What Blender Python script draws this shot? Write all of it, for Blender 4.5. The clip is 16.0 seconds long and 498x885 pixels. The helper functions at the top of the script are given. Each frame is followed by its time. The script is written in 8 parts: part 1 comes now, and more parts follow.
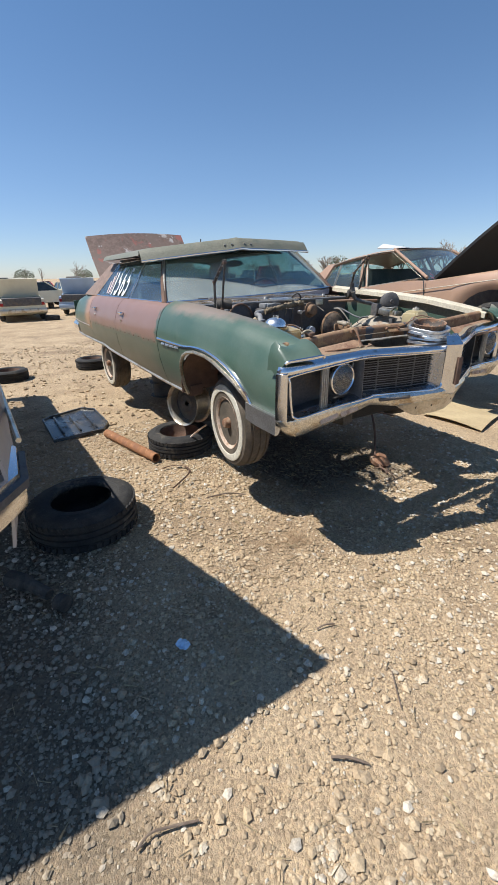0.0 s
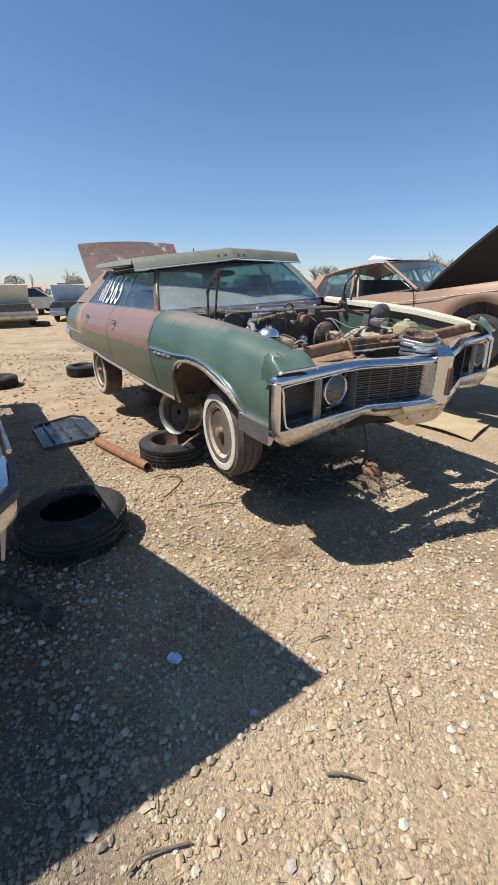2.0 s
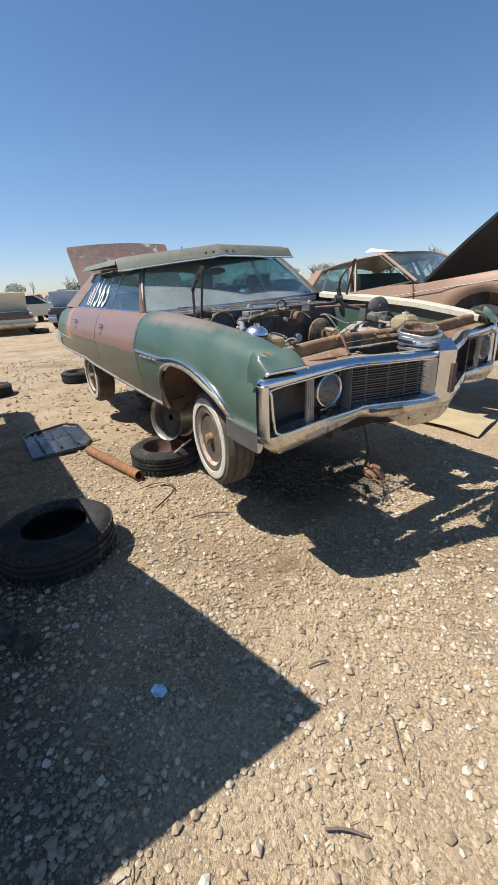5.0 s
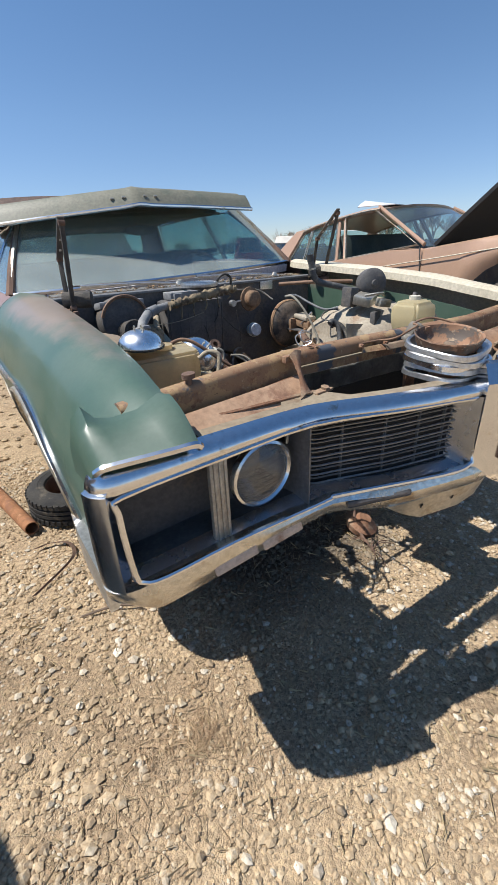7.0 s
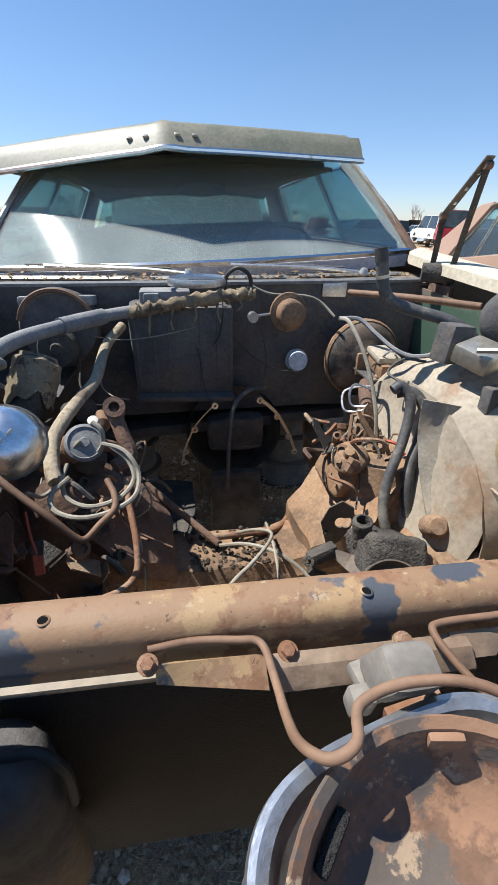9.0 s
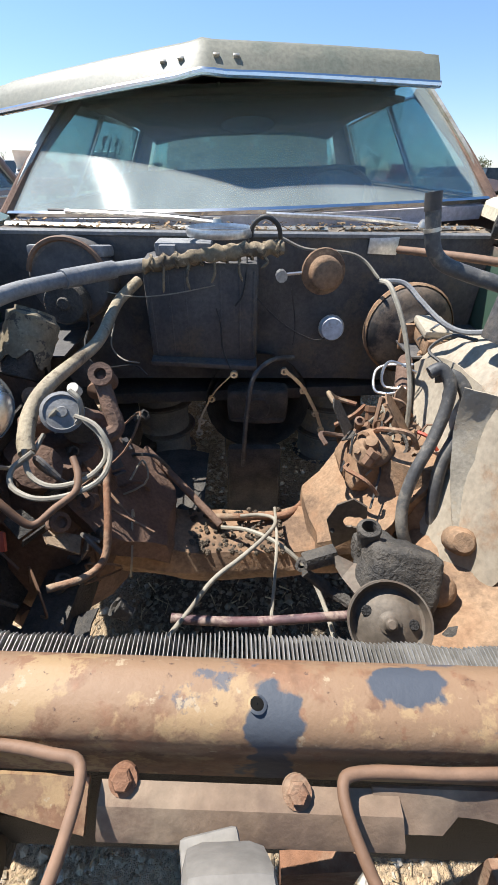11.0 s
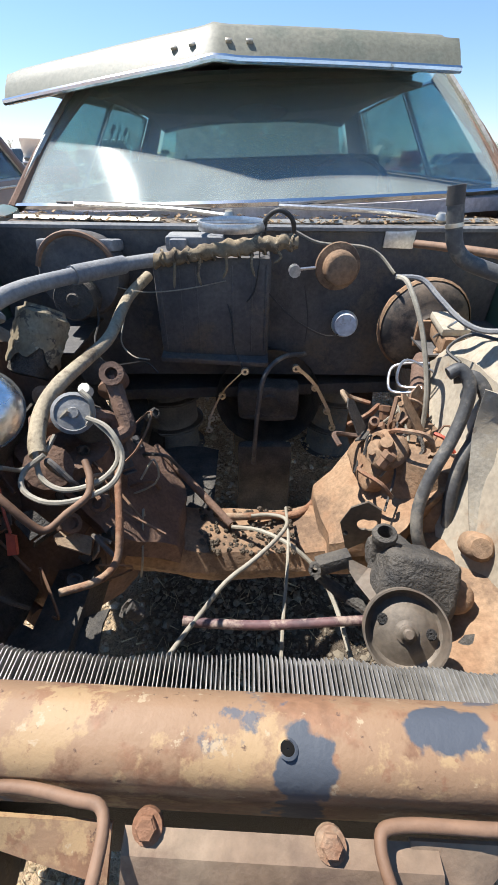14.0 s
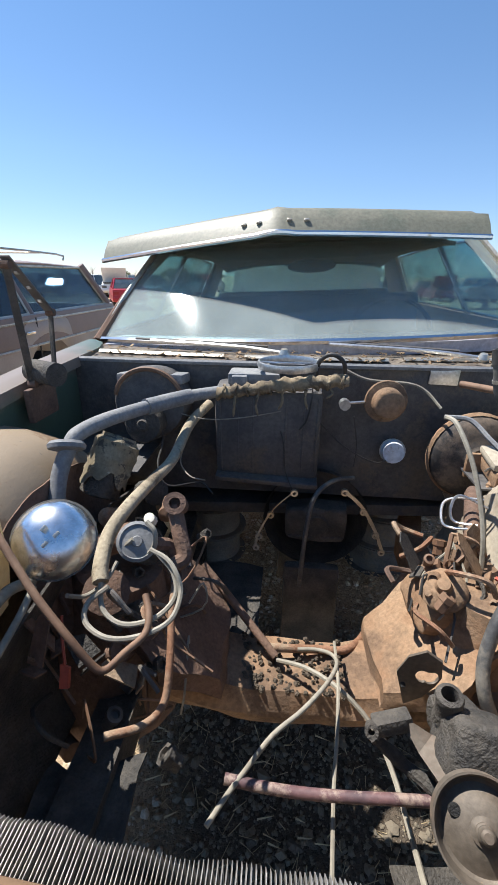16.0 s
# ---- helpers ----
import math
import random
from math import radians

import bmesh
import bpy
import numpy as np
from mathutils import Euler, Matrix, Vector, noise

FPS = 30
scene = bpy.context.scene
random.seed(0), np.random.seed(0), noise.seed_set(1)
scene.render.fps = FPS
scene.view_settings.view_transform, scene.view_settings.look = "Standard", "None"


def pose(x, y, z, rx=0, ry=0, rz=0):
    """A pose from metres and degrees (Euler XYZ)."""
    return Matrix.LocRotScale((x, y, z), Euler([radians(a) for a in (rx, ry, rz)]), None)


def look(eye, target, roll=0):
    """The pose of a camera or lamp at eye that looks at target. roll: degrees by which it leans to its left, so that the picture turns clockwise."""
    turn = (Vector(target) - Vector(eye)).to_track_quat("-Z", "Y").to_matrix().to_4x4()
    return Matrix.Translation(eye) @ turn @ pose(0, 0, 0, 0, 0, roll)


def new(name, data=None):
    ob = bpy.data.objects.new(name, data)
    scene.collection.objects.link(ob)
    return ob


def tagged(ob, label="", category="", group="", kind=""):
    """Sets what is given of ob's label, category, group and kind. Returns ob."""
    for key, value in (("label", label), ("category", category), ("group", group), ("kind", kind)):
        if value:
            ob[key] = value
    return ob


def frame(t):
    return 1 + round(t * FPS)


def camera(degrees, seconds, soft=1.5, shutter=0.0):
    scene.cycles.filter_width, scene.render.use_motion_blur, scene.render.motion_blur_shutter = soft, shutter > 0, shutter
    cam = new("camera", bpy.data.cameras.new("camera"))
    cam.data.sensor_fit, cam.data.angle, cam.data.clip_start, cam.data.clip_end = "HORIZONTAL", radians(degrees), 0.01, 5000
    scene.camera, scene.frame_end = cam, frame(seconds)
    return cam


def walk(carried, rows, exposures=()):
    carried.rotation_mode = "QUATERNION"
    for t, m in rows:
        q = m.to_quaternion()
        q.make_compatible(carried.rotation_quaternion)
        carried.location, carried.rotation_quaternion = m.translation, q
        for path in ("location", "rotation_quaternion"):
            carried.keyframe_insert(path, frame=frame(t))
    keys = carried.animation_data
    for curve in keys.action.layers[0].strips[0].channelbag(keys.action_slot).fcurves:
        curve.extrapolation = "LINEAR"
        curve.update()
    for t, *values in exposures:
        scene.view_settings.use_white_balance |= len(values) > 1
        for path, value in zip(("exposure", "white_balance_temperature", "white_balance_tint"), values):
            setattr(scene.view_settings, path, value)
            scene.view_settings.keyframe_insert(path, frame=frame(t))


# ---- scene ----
cam = camera(62.6, 16.0, 1.0)
EXPOSURES = [(0.0, 0.36), (7.5, 0.40), (8.5, 0.54), (9.0, 0.64), (10.0, 0.83), (12.5, 0.97), (14.0, 0.97), (14.5, 0.89), (15.0, 0.78), (16.0, 0.76)]
PATH = [
    (0, (-2.405, -1.432, 1.687), (-1.403, 0.124, 0.929), -1.1),
    (0.5, (-2.399, -1.432, 1.695), (-1.391, 0.123, 0.942), -1.2),
    (1, (-2.401, -1.43, 1.694), (-1.38, 0.124, 0.954), -1.0),
    (1.5, (-2.407, -1.421, 1.698), (-1.37, 0.125, 0.966), -0.6),
    (2, (-2.409, -1.414, 1.698), (-1.362, 0.128, 0.973), -0.4),
    (2.5, (-2.405, -1.411, 1.697), (-1.351, 0.129, 0.978), -0.4),
    (3, (-2.395, -1.41, 1.699), (-1.329, 0.124, 0.982), -0.2),
    (3.5, (-2.393, -1.4, 1.695), (-1.319, 0.13, 0.982), -0.2),
    (5.8, (-1.996, -1.113, 1.632), (-0.989, 0.454, 0.903), -3.2),
    (6, (-1.911, -0.986, 1.62), (-0.905, 0.565, 0.856), -2.8),
    (6.5, (-1.573, -0.702, 1.606), (-0.576, 0.819, 0.773), -5.3),
    (7, (-1.226, -0.523, 1.65), (-0.219, 0.977, 0.793), -2.7),
    (7.5, (-0.877, -0.335, 1.683), (0.12, 1.174, 0.828), 2.4),
    (8, (-0.575, -0.061, 1.671), (0.396, 1.467, 0.821), 3.4),
    (8.5, (-0.342, 0.049, 1.684), (0.359, 1.695, 0.79), 4.5),
    (9, (-0.15, 0.139, 1.665), (0.172, 1.866, 0.709), 0.8),
    (9.5, (-0.074, 0.227, 1.663), (0.231, 1.931, 0.662), 1.7),
    (10, (-0.001, 0.243, 1.643), (0.148, 1.935, 0.586), 0.6),
    (12.5, (-0.02, 0.287, 1.647), (0.008, 1.922, 0.496), 0.9),
    (13, (-0.019, 0.288, 1.649), (0.007, 1.92, 0.493), 0.7),
    (13.5, (-0.019, 0.285, 1.654), (0.008, 1.916, 0.496), 0.8),
    (14, (-0.022, 0.285, 1.653), (0.003, 1.918, 0.498), 0.7),
    (14.5, (-0.048, 0.282, 1.679), (-0.087, 1.954, 0.582), 0.7),
    (15, (-0.103, 0.291, 1.762), (-0.47, 2.082, 0.95), 0.6),
    (15.5, (-0.107, 0.284, 1.759), (-0.504, 2.092, 1.002), 1.0),
    (16, (-0.064, 0.291, 1.747), (-0.231, 2.136, 0.994), 0.5),
]
walk(cam, [(t, look(eye, target, roll)) for t, eye, target, roll in PATH], EXPOSURES)

# ---- daylight ----
SUN = Vector((-0.50, 0.27, 1.0)).normalized()
world = bpy.data.worlds.new("sky")
scene.world = world
world.use_nodes = True
wn = world.node_tree.nodes
sky = wn.new("ShaderNodeTexSky")
sky.sky_type = "NISHITA"
sky.sun_disc = False
sky.sun_elevation = math.asin(SUN.z)
sky.sun_rotation = math.atan2(SUN.x, SUN.y)
sky.air_density, sky.dust_density, sky.ozone_density, sky.altitude = 1.0, 0.45, 2.2, 1600
tint = wn.new("ShaderNodeMix")
tint.data_type, tint.blend_type = "RGBA", "MULTIPLY"
tint.inputs[0].default_value = 1.0
# the haze low in the sky is a shade warmer, the height a purer blue
gen, sepz, ramp = wn.new("ShaderNodeTexCoord"), wn.new("ShaderNodeSeparateXYZ"), wn.new("ShaderNodeValToRGB")
world.node_tree.links.new(gen.outputs["Generated"], sepz.inputs[0])
world.node_tree.links.new(sepz.outputs[2], ramp.inputs[0])
ramp.color_ramp.elements[0].position, ramp.color_ramp.elements[0].color = 0.0, (0.765, 0.79, 0.93, 1)
ramp.color_ramp.elements[1].position, ramp.color_ramp.elements[1].color = 0.62, (0.755, 1.02, 1.14, 1)
mid_ = ramp.color_ramp.elements.new(0.22)
mid_.color = (0.865, 0.97, 1.05, 1)
world.node_tree.links.new(ramp.outputs[0], tint.inputs[7])
world.node_tree.links.new(sky.outputs[0], tint.inputs[6])
world.node_tree.links.new(tint.outputs[2], wn["Background"].inputs[0])
wn["Background"].inputs[1].default_value = 0.099
sun = new("sun", bpy.data.lights.new("sun", "SUN"))
sun.data.energy, sun.data.angle, sun.data.color = 5.0, radians(0.53), (1.0, 0.965, 0.91)
sun.matrix_world = look(SUN * 40, (0, 0, 0))


# ---- materials ----
def mat(name, a, b=None, rough=0.6, metal=0.0, scale=8.0, fine=60.0, bump=0.15, c=None, camount=0.5, cscale=3.0, coat=0.0, spec=0.5, grainy=1.0):
    """Two-tone procedural surface: a blotched with b at one scale, grain at another, and stains of c."""
    m = bpy.data.materials.new(name)
    m.use_nodes = True
    nt = m.node_tree
    n, l = nt.nodes, nt.links
    p = n["Principled BSDF"]
    geo = n.new("ShaderNodeNewGeometry")

    def tex(s, detail=6.0, rgh=0.6):
        t = n.new("ShaderNodeTexNoise")
        t.inputs["Scale"].default_value, t.inputs["Detail"].default_value, t.inputs["Roughness"].default_value = s, detail, rgh
        l.new(geo.outputs["Position"], t.inputs["Vector"])
        return t

    def ramp(src, lo, hi):
        r = n.new("ShaderNodeMapRange")
        r.inputs["From Min"].default_value, r.inputs["From Max"].default_value = lo, hi
        l.new(src, r.inputs["Value"])
        return r.outputs[0]

    def blend(f, x, y, kind="MIX"):
        k = n.new("ShaderNodeMix")
        k.data_type, k.blend_type = "RGBA", kind
        if hasattr(f, "node"):
            l.new(f, k.inputs[0])
        else:
            k.inputs[0].default_value = f
        for sock, v in ((k.inputs[6], x), (k.inputs[7], y)):
            if hasattr(v, "node"):
                l.new(v, sock)
            else:
                sock.default_value = (*v, 1)
        return k.outputs[2]

    b = b or tuple(0.75 * q for q in a)
    big, small = tex(scale), tex(fine, 4.0)
    col = blend(ramp(big.outputs[0], 0.38, 0.62), a, b)
    if c:
        col = blend(ramp(tex(cscale, 8.0, 0.7).outputs[0], 0.62 - 0.3 * camount, 0.68 - 0.2 * camount), col, c)
    grain = n.new("ShaderNodeMapRange")
    grain.inputs["From Min"].default_value, grain.inputs["From Max"].default_value = 0.3, 0.7
    grain.inputs["To Min"].default_value, grain.inputs["To Max"].default_value = 1 - 0.22 * grainy, 1 + 0.15 * grainy
    l.new(small.outputs[0], grain.inputs["Value"])
    comb = n.new("ShaderNodeCombineColor")
    for i in range(3):
        l.new(grain.outputs[0], comb.inputs[i])
    col = blend(1.0, col, comb.outputs[0], "MULTIPLY")
    l.new(col, p.inputs["Base Color"])
    rr = n.new("ShaderNodeMapRange")
    rr.inputs["To Min"].default_value, rr.inputs["To Max"].default_value = max(0.03, rough - 0.12), min(1.0, rough + 0.12)
    l.new(big.outputs[0], rr.inputs["Value"])
    l.new(rr.outputs[0], p.inputs["Roughness"])
    p.inputs["Metallic"].default_value = metal
    p.inputs["Coat Weight"].default_value = coat
    p.inputs["Specular IOR Level"].default_value = spec
    if bump:
        bp = n.new("ShaderNodeBump")
        bp.inputs["Strength"].default_value, bp.inputs["Distance"].default_value = bump, 0.01
        l.new(small.outputs[0], bp.inputs["Height"])
        l.new(bp.outputs[0], p.inputs["Normal"])
    return m


def glassy(name, tint, dust, dustcol=(0.75, 0.76, 0.74)):
    """A pane: mostly see-through, a sharp reflection, and a film of pale dust."""
    m = bpy.data.materials.new(name)
    m.use_nodes = True
    n, l = m.node_tree.nodes, m.node_tree.links
    n.remove(n["Principled BSDF"])
    clear, gloss, dif, fres = n.new("ShaderNodeBsdfTransparent"), n.new("ShaderNodeBsdfGlossy"), n.new("ShaderNodeBsdfDiffuse"), n.new("ShaderNodeLayerWeight")
    clear.inputs[0].default_value = (*tint, 1)
    gloss.inputs["Roughness"].default_value = 0.06
    dif.inputs[0].default_value = (*dustcol, 1)
    fres.inputs[0].default_value = 0.5
    pw, sc = n.new("ShaderNodeMath"), n.new("ShaderNodeMath")
    pw.operation, sc.operation = "POWER", "MULTIPLY_ADD"
    pw.inputs[1].default_value, sc.inputs[1].default_value, sc.inputs[2].default_value = 5.0, 0.9, 0.045
    l.new(fres.outputs["Facing"], pw.inputs[0]), l.new(pw.outputs[0], sc.inputs[0])
    geo, tx, mr = n.new("ShaderNodeNewGeometry"), n.new("ShaderNodeTexNoise"), n.new("ShaderNodeMapRange")
    tx.inputs["Scale"].default_value, tx.inputs["Detail"].default_value = 3.0, 8.0
    l.new(geo.outputs["Position"], tx.inputs["Vector"])
    mr.inputs["From Min"].default_value, mr.inputs["From Max"].default_value = 0.3, 0.7
    mr.inputs["To Min"].default_value, mr.inputs["To Max"].default_value = 0.7 * dust, 1.3 * dust
    l.new(tx.outputs[0], mr.inputs["Value"])
    m1, m2 = n.new("ShaderNodeMixShader"), n.new("ShaderNodeMixShader")
    l.new(sc.outputs[0], m1.inputs[0]), l.new(clear.outputs[0], m1.inputs[1]), l.new(gloss.outputs[0], m1.inputs[2])
    l.new(mr.outputs[0], m2.inputs[0]), l.new(m1.outputs[0], m2.inputs[1]), l.new(dif.outputs[0], m2.inputs[2])
    l.new(m2.outputs[0], n["Material Output"].inputs[0])
    return m


def flaking(name, rust, layers, rough=0.65):
    """Rust with crisp-edged islands of old paint layers; each layer is (colour, scale, threshold)."""
    m = mat(name, rust, tuple(0.72 * v for v in rust), rough, 0, 16, 120, 0.10, spec=0.35)
    n, l = m.node_tree.nodes, m.node_tree.links
    p = n["Principled BSDF"]
    geo = n.new("ShaderNodeNewGeometry")
    for i, (colour, size, edge) in enumerate(layers):
        old = p.inputs["Base Color"].links[0].from_socket
        mp, nz, mr, k = n.new("ShaderNodeMapping"), n.new("ShaderNodeTexNoise"), n.new("ShaderNodeMapRange"), n.new("ShaderNodeMix")
        mp.inputs["Location"].default_value = (3.7 * i, 1.9 * i, 0.6 * i)
        nz.inputs["Scale"].default_value, nz.inputs["Detail"].default_value, nz.inputs["Roughness"].default_value = size, 12.0, 0.68
        mr.inputs["From Min"].default_value, mr.inputs["From Max"].default_value = edge, edge + 0.035
        mr.inputs["To Max"].default_value = 0.9
        k.data_type = "RGBA"
        l.new(geo.outputs["Position"], mp.inputs["Vector"]), l.new(mp.outputs[0], nz.inputs["Vector"]), l.new(nz.outputs[0], mr.inputs["Value"])
        l.new(mr.outputs[0], k.inputs[0]), l.new(old, k.inputs[6]), l.new(k.outputs[2], p.inputs["Base Color"])
        k.inputs[7].default_value = (*colour, 1)
    return m


GRAVEL = mat("gravel ground", (0.485, 0.375, 0.25), (0.39, 0.295, 0.195), 0.95, 0, 1.6, 70, 0.9, c=(0.30, 0.225, 0.15), camount=0.3, cscale=0.7, spec=0.2)
def speckle(m, tones, scale):
    """Cell-by-cell tints and rounded relief, for a bed of small stones."""
    n, l = m.node_tree.nodes, m.node_tree.links
    p = n["Principled BSDF"]
    old = p.inputs["Base Color"].links[0].from_socket
    geo, vor, vor2 = n.new("ShaderNodeNewGeometry"), n.new("ShaderNodeTexVoronoi"), n.new("ShaderNodeTexVoronoi")
    vor.inputs["Scale"].default_value, vor2.inputs["Scale"].default_value = scale, scale * 2.7
    for v in (vor, vor2):
        l.new(geo.outputs["Position"], v.inputs["Vector"])
    rmp, sep = n.new("ShaderNodeValToRGB"), n.new("ShaderNodeSeparateColor")
    l.new(vor.outputs["Color"], sep.inputs[0]), l.new(sep.outputs[0], rmp.inputs[0])
    rmp.color_ramp.interpolation = "CONSTANT"
    while len(rmp.color_ramp.elements) < len(tones):
        rmp.color_ramp.elements.new(0.5)
    for i, c in enumerate(tones):
        rmp.color_ramp.elements[i].position = i / len(tones)
        rmp.color_ramp.elements[i].color = (*c, 1)
    k = n.new("ShaderNodeMix")
    k.data_type, k.blend_type = "RGBA", "MULTIPLY"
    k.inputs[0].default_value = 1.0
    l.new(old, k.inputs[6]), l.new(rmp.outputs[0], k.inputs[7]), l.new(k.outputs[2], p.inputs["Base Color"])
    add, bp = n.new("ShaderNodeMath"), n.new("ShaderNodeBump")
    add.operation = "ADD"
    l.new(vor.outputs["Distance"], add.inputs[0]), l.new(vor2.outputs["Distance"], add.inputs[1])
    bp.inputs["Strength"].default_value, bp.inputs["Distance"].default_value, bp.invert = 0.65, 0.009, True
    l.new(add.outputs[0], bp.inputs["Height"]), l.new(bp.outputs[0], p.inputs["Normal"])
    return m


def per_piece(m, tones):
    """Tint every loose piece of a joined mesh by its own random number."""
    n, l = m.node_tree.nodes, m.node_tree.links
    p = n["Principled BSDF"]
    old = p.inputs["Base Color"].links[0].from_socket
    geo, rmp, k = n.new("ShaderNodeNewGeometry"), n.new("ShaderNodeValToRGB"), n.new("ShaderNodeMix")
    l.new(geo.outputs["Random Per Island"], rmp.inputs[0])
    while len(rmp.color_ramp.elements) < len(tones):
        rmp.color_ramp.elements.new(0.5)
    for i, c in enumerate(tones):
        rmp.color_ramp.elements[i].position = i / (len(tones) - 1)
        rmp.color_ramp.elements[i].color = (*c, 1)
    k.data_type, k.blend_type = "RGBA", "MULTIPLY"
    k.inputs[0].default_value = 1.0
    l.new(old, k.inputs[6]), l.new(rmp.outputs[0], k.inputs[7]), l.new(k.outputs[2], p.inputs["Base Color"])
    return m


def dark_patch(m, cx, cy, rx, ry, tone=(0.10, 0.082, 0.062), grain=2.2, soft=0.55):
    """A patch of one darker tone with a ragged rim."""
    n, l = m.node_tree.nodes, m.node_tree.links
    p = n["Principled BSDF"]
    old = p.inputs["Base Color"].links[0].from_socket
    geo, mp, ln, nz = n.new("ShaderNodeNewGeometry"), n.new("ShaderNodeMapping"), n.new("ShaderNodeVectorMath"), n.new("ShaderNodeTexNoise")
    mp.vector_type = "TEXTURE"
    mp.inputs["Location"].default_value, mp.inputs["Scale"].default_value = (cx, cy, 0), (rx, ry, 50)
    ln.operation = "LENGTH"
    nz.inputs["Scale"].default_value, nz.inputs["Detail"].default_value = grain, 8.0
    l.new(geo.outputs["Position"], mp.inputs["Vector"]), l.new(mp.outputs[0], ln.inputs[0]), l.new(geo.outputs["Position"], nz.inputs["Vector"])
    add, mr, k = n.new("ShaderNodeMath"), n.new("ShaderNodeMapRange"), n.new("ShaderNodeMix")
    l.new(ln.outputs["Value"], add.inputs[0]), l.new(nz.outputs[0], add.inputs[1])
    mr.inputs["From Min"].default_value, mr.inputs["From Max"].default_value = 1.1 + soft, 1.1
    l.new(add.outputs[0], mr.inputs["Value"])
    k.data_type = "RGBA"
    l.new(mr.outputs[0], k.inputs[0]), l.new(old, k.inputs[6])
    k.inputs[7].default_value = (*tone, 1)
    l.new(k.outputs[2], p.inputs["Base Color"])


# oil-soaked soil round the front of the brown estate
dark_patch(GRAVEL, -3.05, 0.6, 1.1, 2.2, (0.18, 0.145, 0.105))
# under the engine bay: oil-dark soil, the bay's shade painted into the tone
dark_patch(GRAVEL, 0.1, 1.35, 0.75, 0.8, (0.10, 0.082, 0.064))
speckle(GRAVEL, [(1.04, 1.03, 1.02), (0.74, 0.72, 0.70), (1.24, 1.21, 1.14), (0.9, 0.88, 0.86), (1.14, 1.09, 1.04), (1.0, 0.98, 0.95)], 95)
STONE = mat("limestone chips", (0.53, 0.425, 0.295), (0.45, 0.355, 0.245), 0.9, 0, 5, 140, 0.4, c=(0.60, 0.53, 0.42), camount=0.3, cscale=9, spec=0.2)
per_piece(STONE, [(0.58, 0.54, 0.50), (0.90, 0.87, 0.82), (1.02, 0.98, 0.91), (0.70, 0.66, 0.62), (0.97, 0.91, 0.83), (1.08, 1.06, 1.02), (0.84, 0.80, 0.74), (1.22, 1.2, 1.16)])
PALESTONE = mat("pale limestone", (0.66, 0.60, 0.50), (0.56, 0.49, 0.39), 0.9, 0, 6, 140, 0.5, c=(0.48, 0.40, 0.30), camount=0.35, cscale=14, spec=0.2)
per_piece(PALESTONE, [(0.86, 0.82, 0.76), (1.0, 0.98, 0.96), (0.72, 0.70, 0.68), (1.14, 1.14, 1.14), (0.94, 0.90, 0.84), (1.22, 1.22, 1.22)])
# stones under the bay carry the same oil and painted shade
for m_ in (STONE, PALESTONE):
    dark_patch(m_, 0.1, 1.35, 0.75, 0.8, (0.13, 0.108, 0.085))
dark_patch(STONE, 0.1, 1.35, 0.75, 0.8, (0.19, 0.16, 0.12))
dark_patch(STONE, -3.05, 0.6, 1.0, 2.1, (0.29, 0.245, 0.185))
RUST = mat("rusty steel", (0.21, 0.105, 0.06), (0.29, 0.16, 0.10), 0.85, 0.1, 9, 120, 0.35, c=(0.34, 0.25, 0.17), camount=0.5, cscale=5, spec=0.3)

SUPPORT = flaking("rusted support with old paint", (0.235, 0.125, 0.07), [((0.25, 0.155, 0.09), 6.0, 0.44), ((0.33, 0.22, 0.115), 12.0, 0.515), ((0.22, 0.115, 0.065), 45.0, 0.585), ((0.085, 0.090, 0.105), 14.0, 0.60), ((0.36, 0.27, 0.17), 55.0, 0.62), ((0.09, 0.05, 0.035), 90.0, 0.63)])
dark_patch(SUPPORT, 0.014, 0.37, 0.024, 0.028, (0.062, 0.07, 0.084), 70.0, 0.12)
dark_patch(SUPPORT, 0.10, 0.385, 0.036, 0.022, (0.062, 0.07, 0.086), 80.0, 0.12)
dark_patch(SUPPORT, -0.32, 0.375, 0.05, 0.022, (0.07, 0.078, 0.092), 60.0, 0.12)
DUSTRUST = mat("dust over rust", (0.25, 0.15, 0.09), (0.34, 0.23, 0.145), 0.92, 0, 9, 90, 0.3, c=(0.16, 0.105, 0.07), camount=0.45, cscale=4.5, spec=0.2)
DARKRUST = mat("dark rusty steel", (0.13, 0.085, 0.065), (0.20, 0.125, 0.09), 0.85, 0.1, 10, 100, 0.4, spec=0.3)
BLACKP = mat("dusty black paint", (0.075, 0.072, 0.073), (0.125, 0.117, 0.11), 0.7, 0, 9, 80, 0.25, c=(0.135, 0.11, 0.085), camount=0.3, cscale=5)
GREASE = mat("greasy black metal", (0.048, 0.045, 0.042), (0.11, 0.097, 0.082), 0.75, 0.2, 14, 140, 0.7)
RUBBER = mat("tyre rubber", (0.025, 0.025, 0.026), (0.05, 0.047, 0.043), 0.85, 0, 6, 90, 0.3, c=(0.11, 0.095, 0.075), camount=0.2, cscale=5, spec=0.3)
DUSTYTYRE = mat("dusty tyre rubber", (0.16, 0.13, 0.10), (0.09, 0.077, 0.06), 0.92, 0, 6, 90, 0.3, spec=0.25)
HOSE = mat("faded rubber hose", (0.17, 0.175, 0.185), (0.25, 0.25, 0.245), 0.7, 0, 12, 100, 0.2)
TANHOSE = mat("dusty tan hose", (0.42, 0.355, 0.25), (0.32, 0.265, 0.185), 0.85, 0, 9, 100, 0.3, c=(0.16, 0.125, 0.085), camount=0.3, cscale=14)
WIRE = mat("pale vacuum line", (0.33, 0.30, 0.24), (0.23, 0.205, 0.16), 0.75, 0, 9, 60, 0.1)
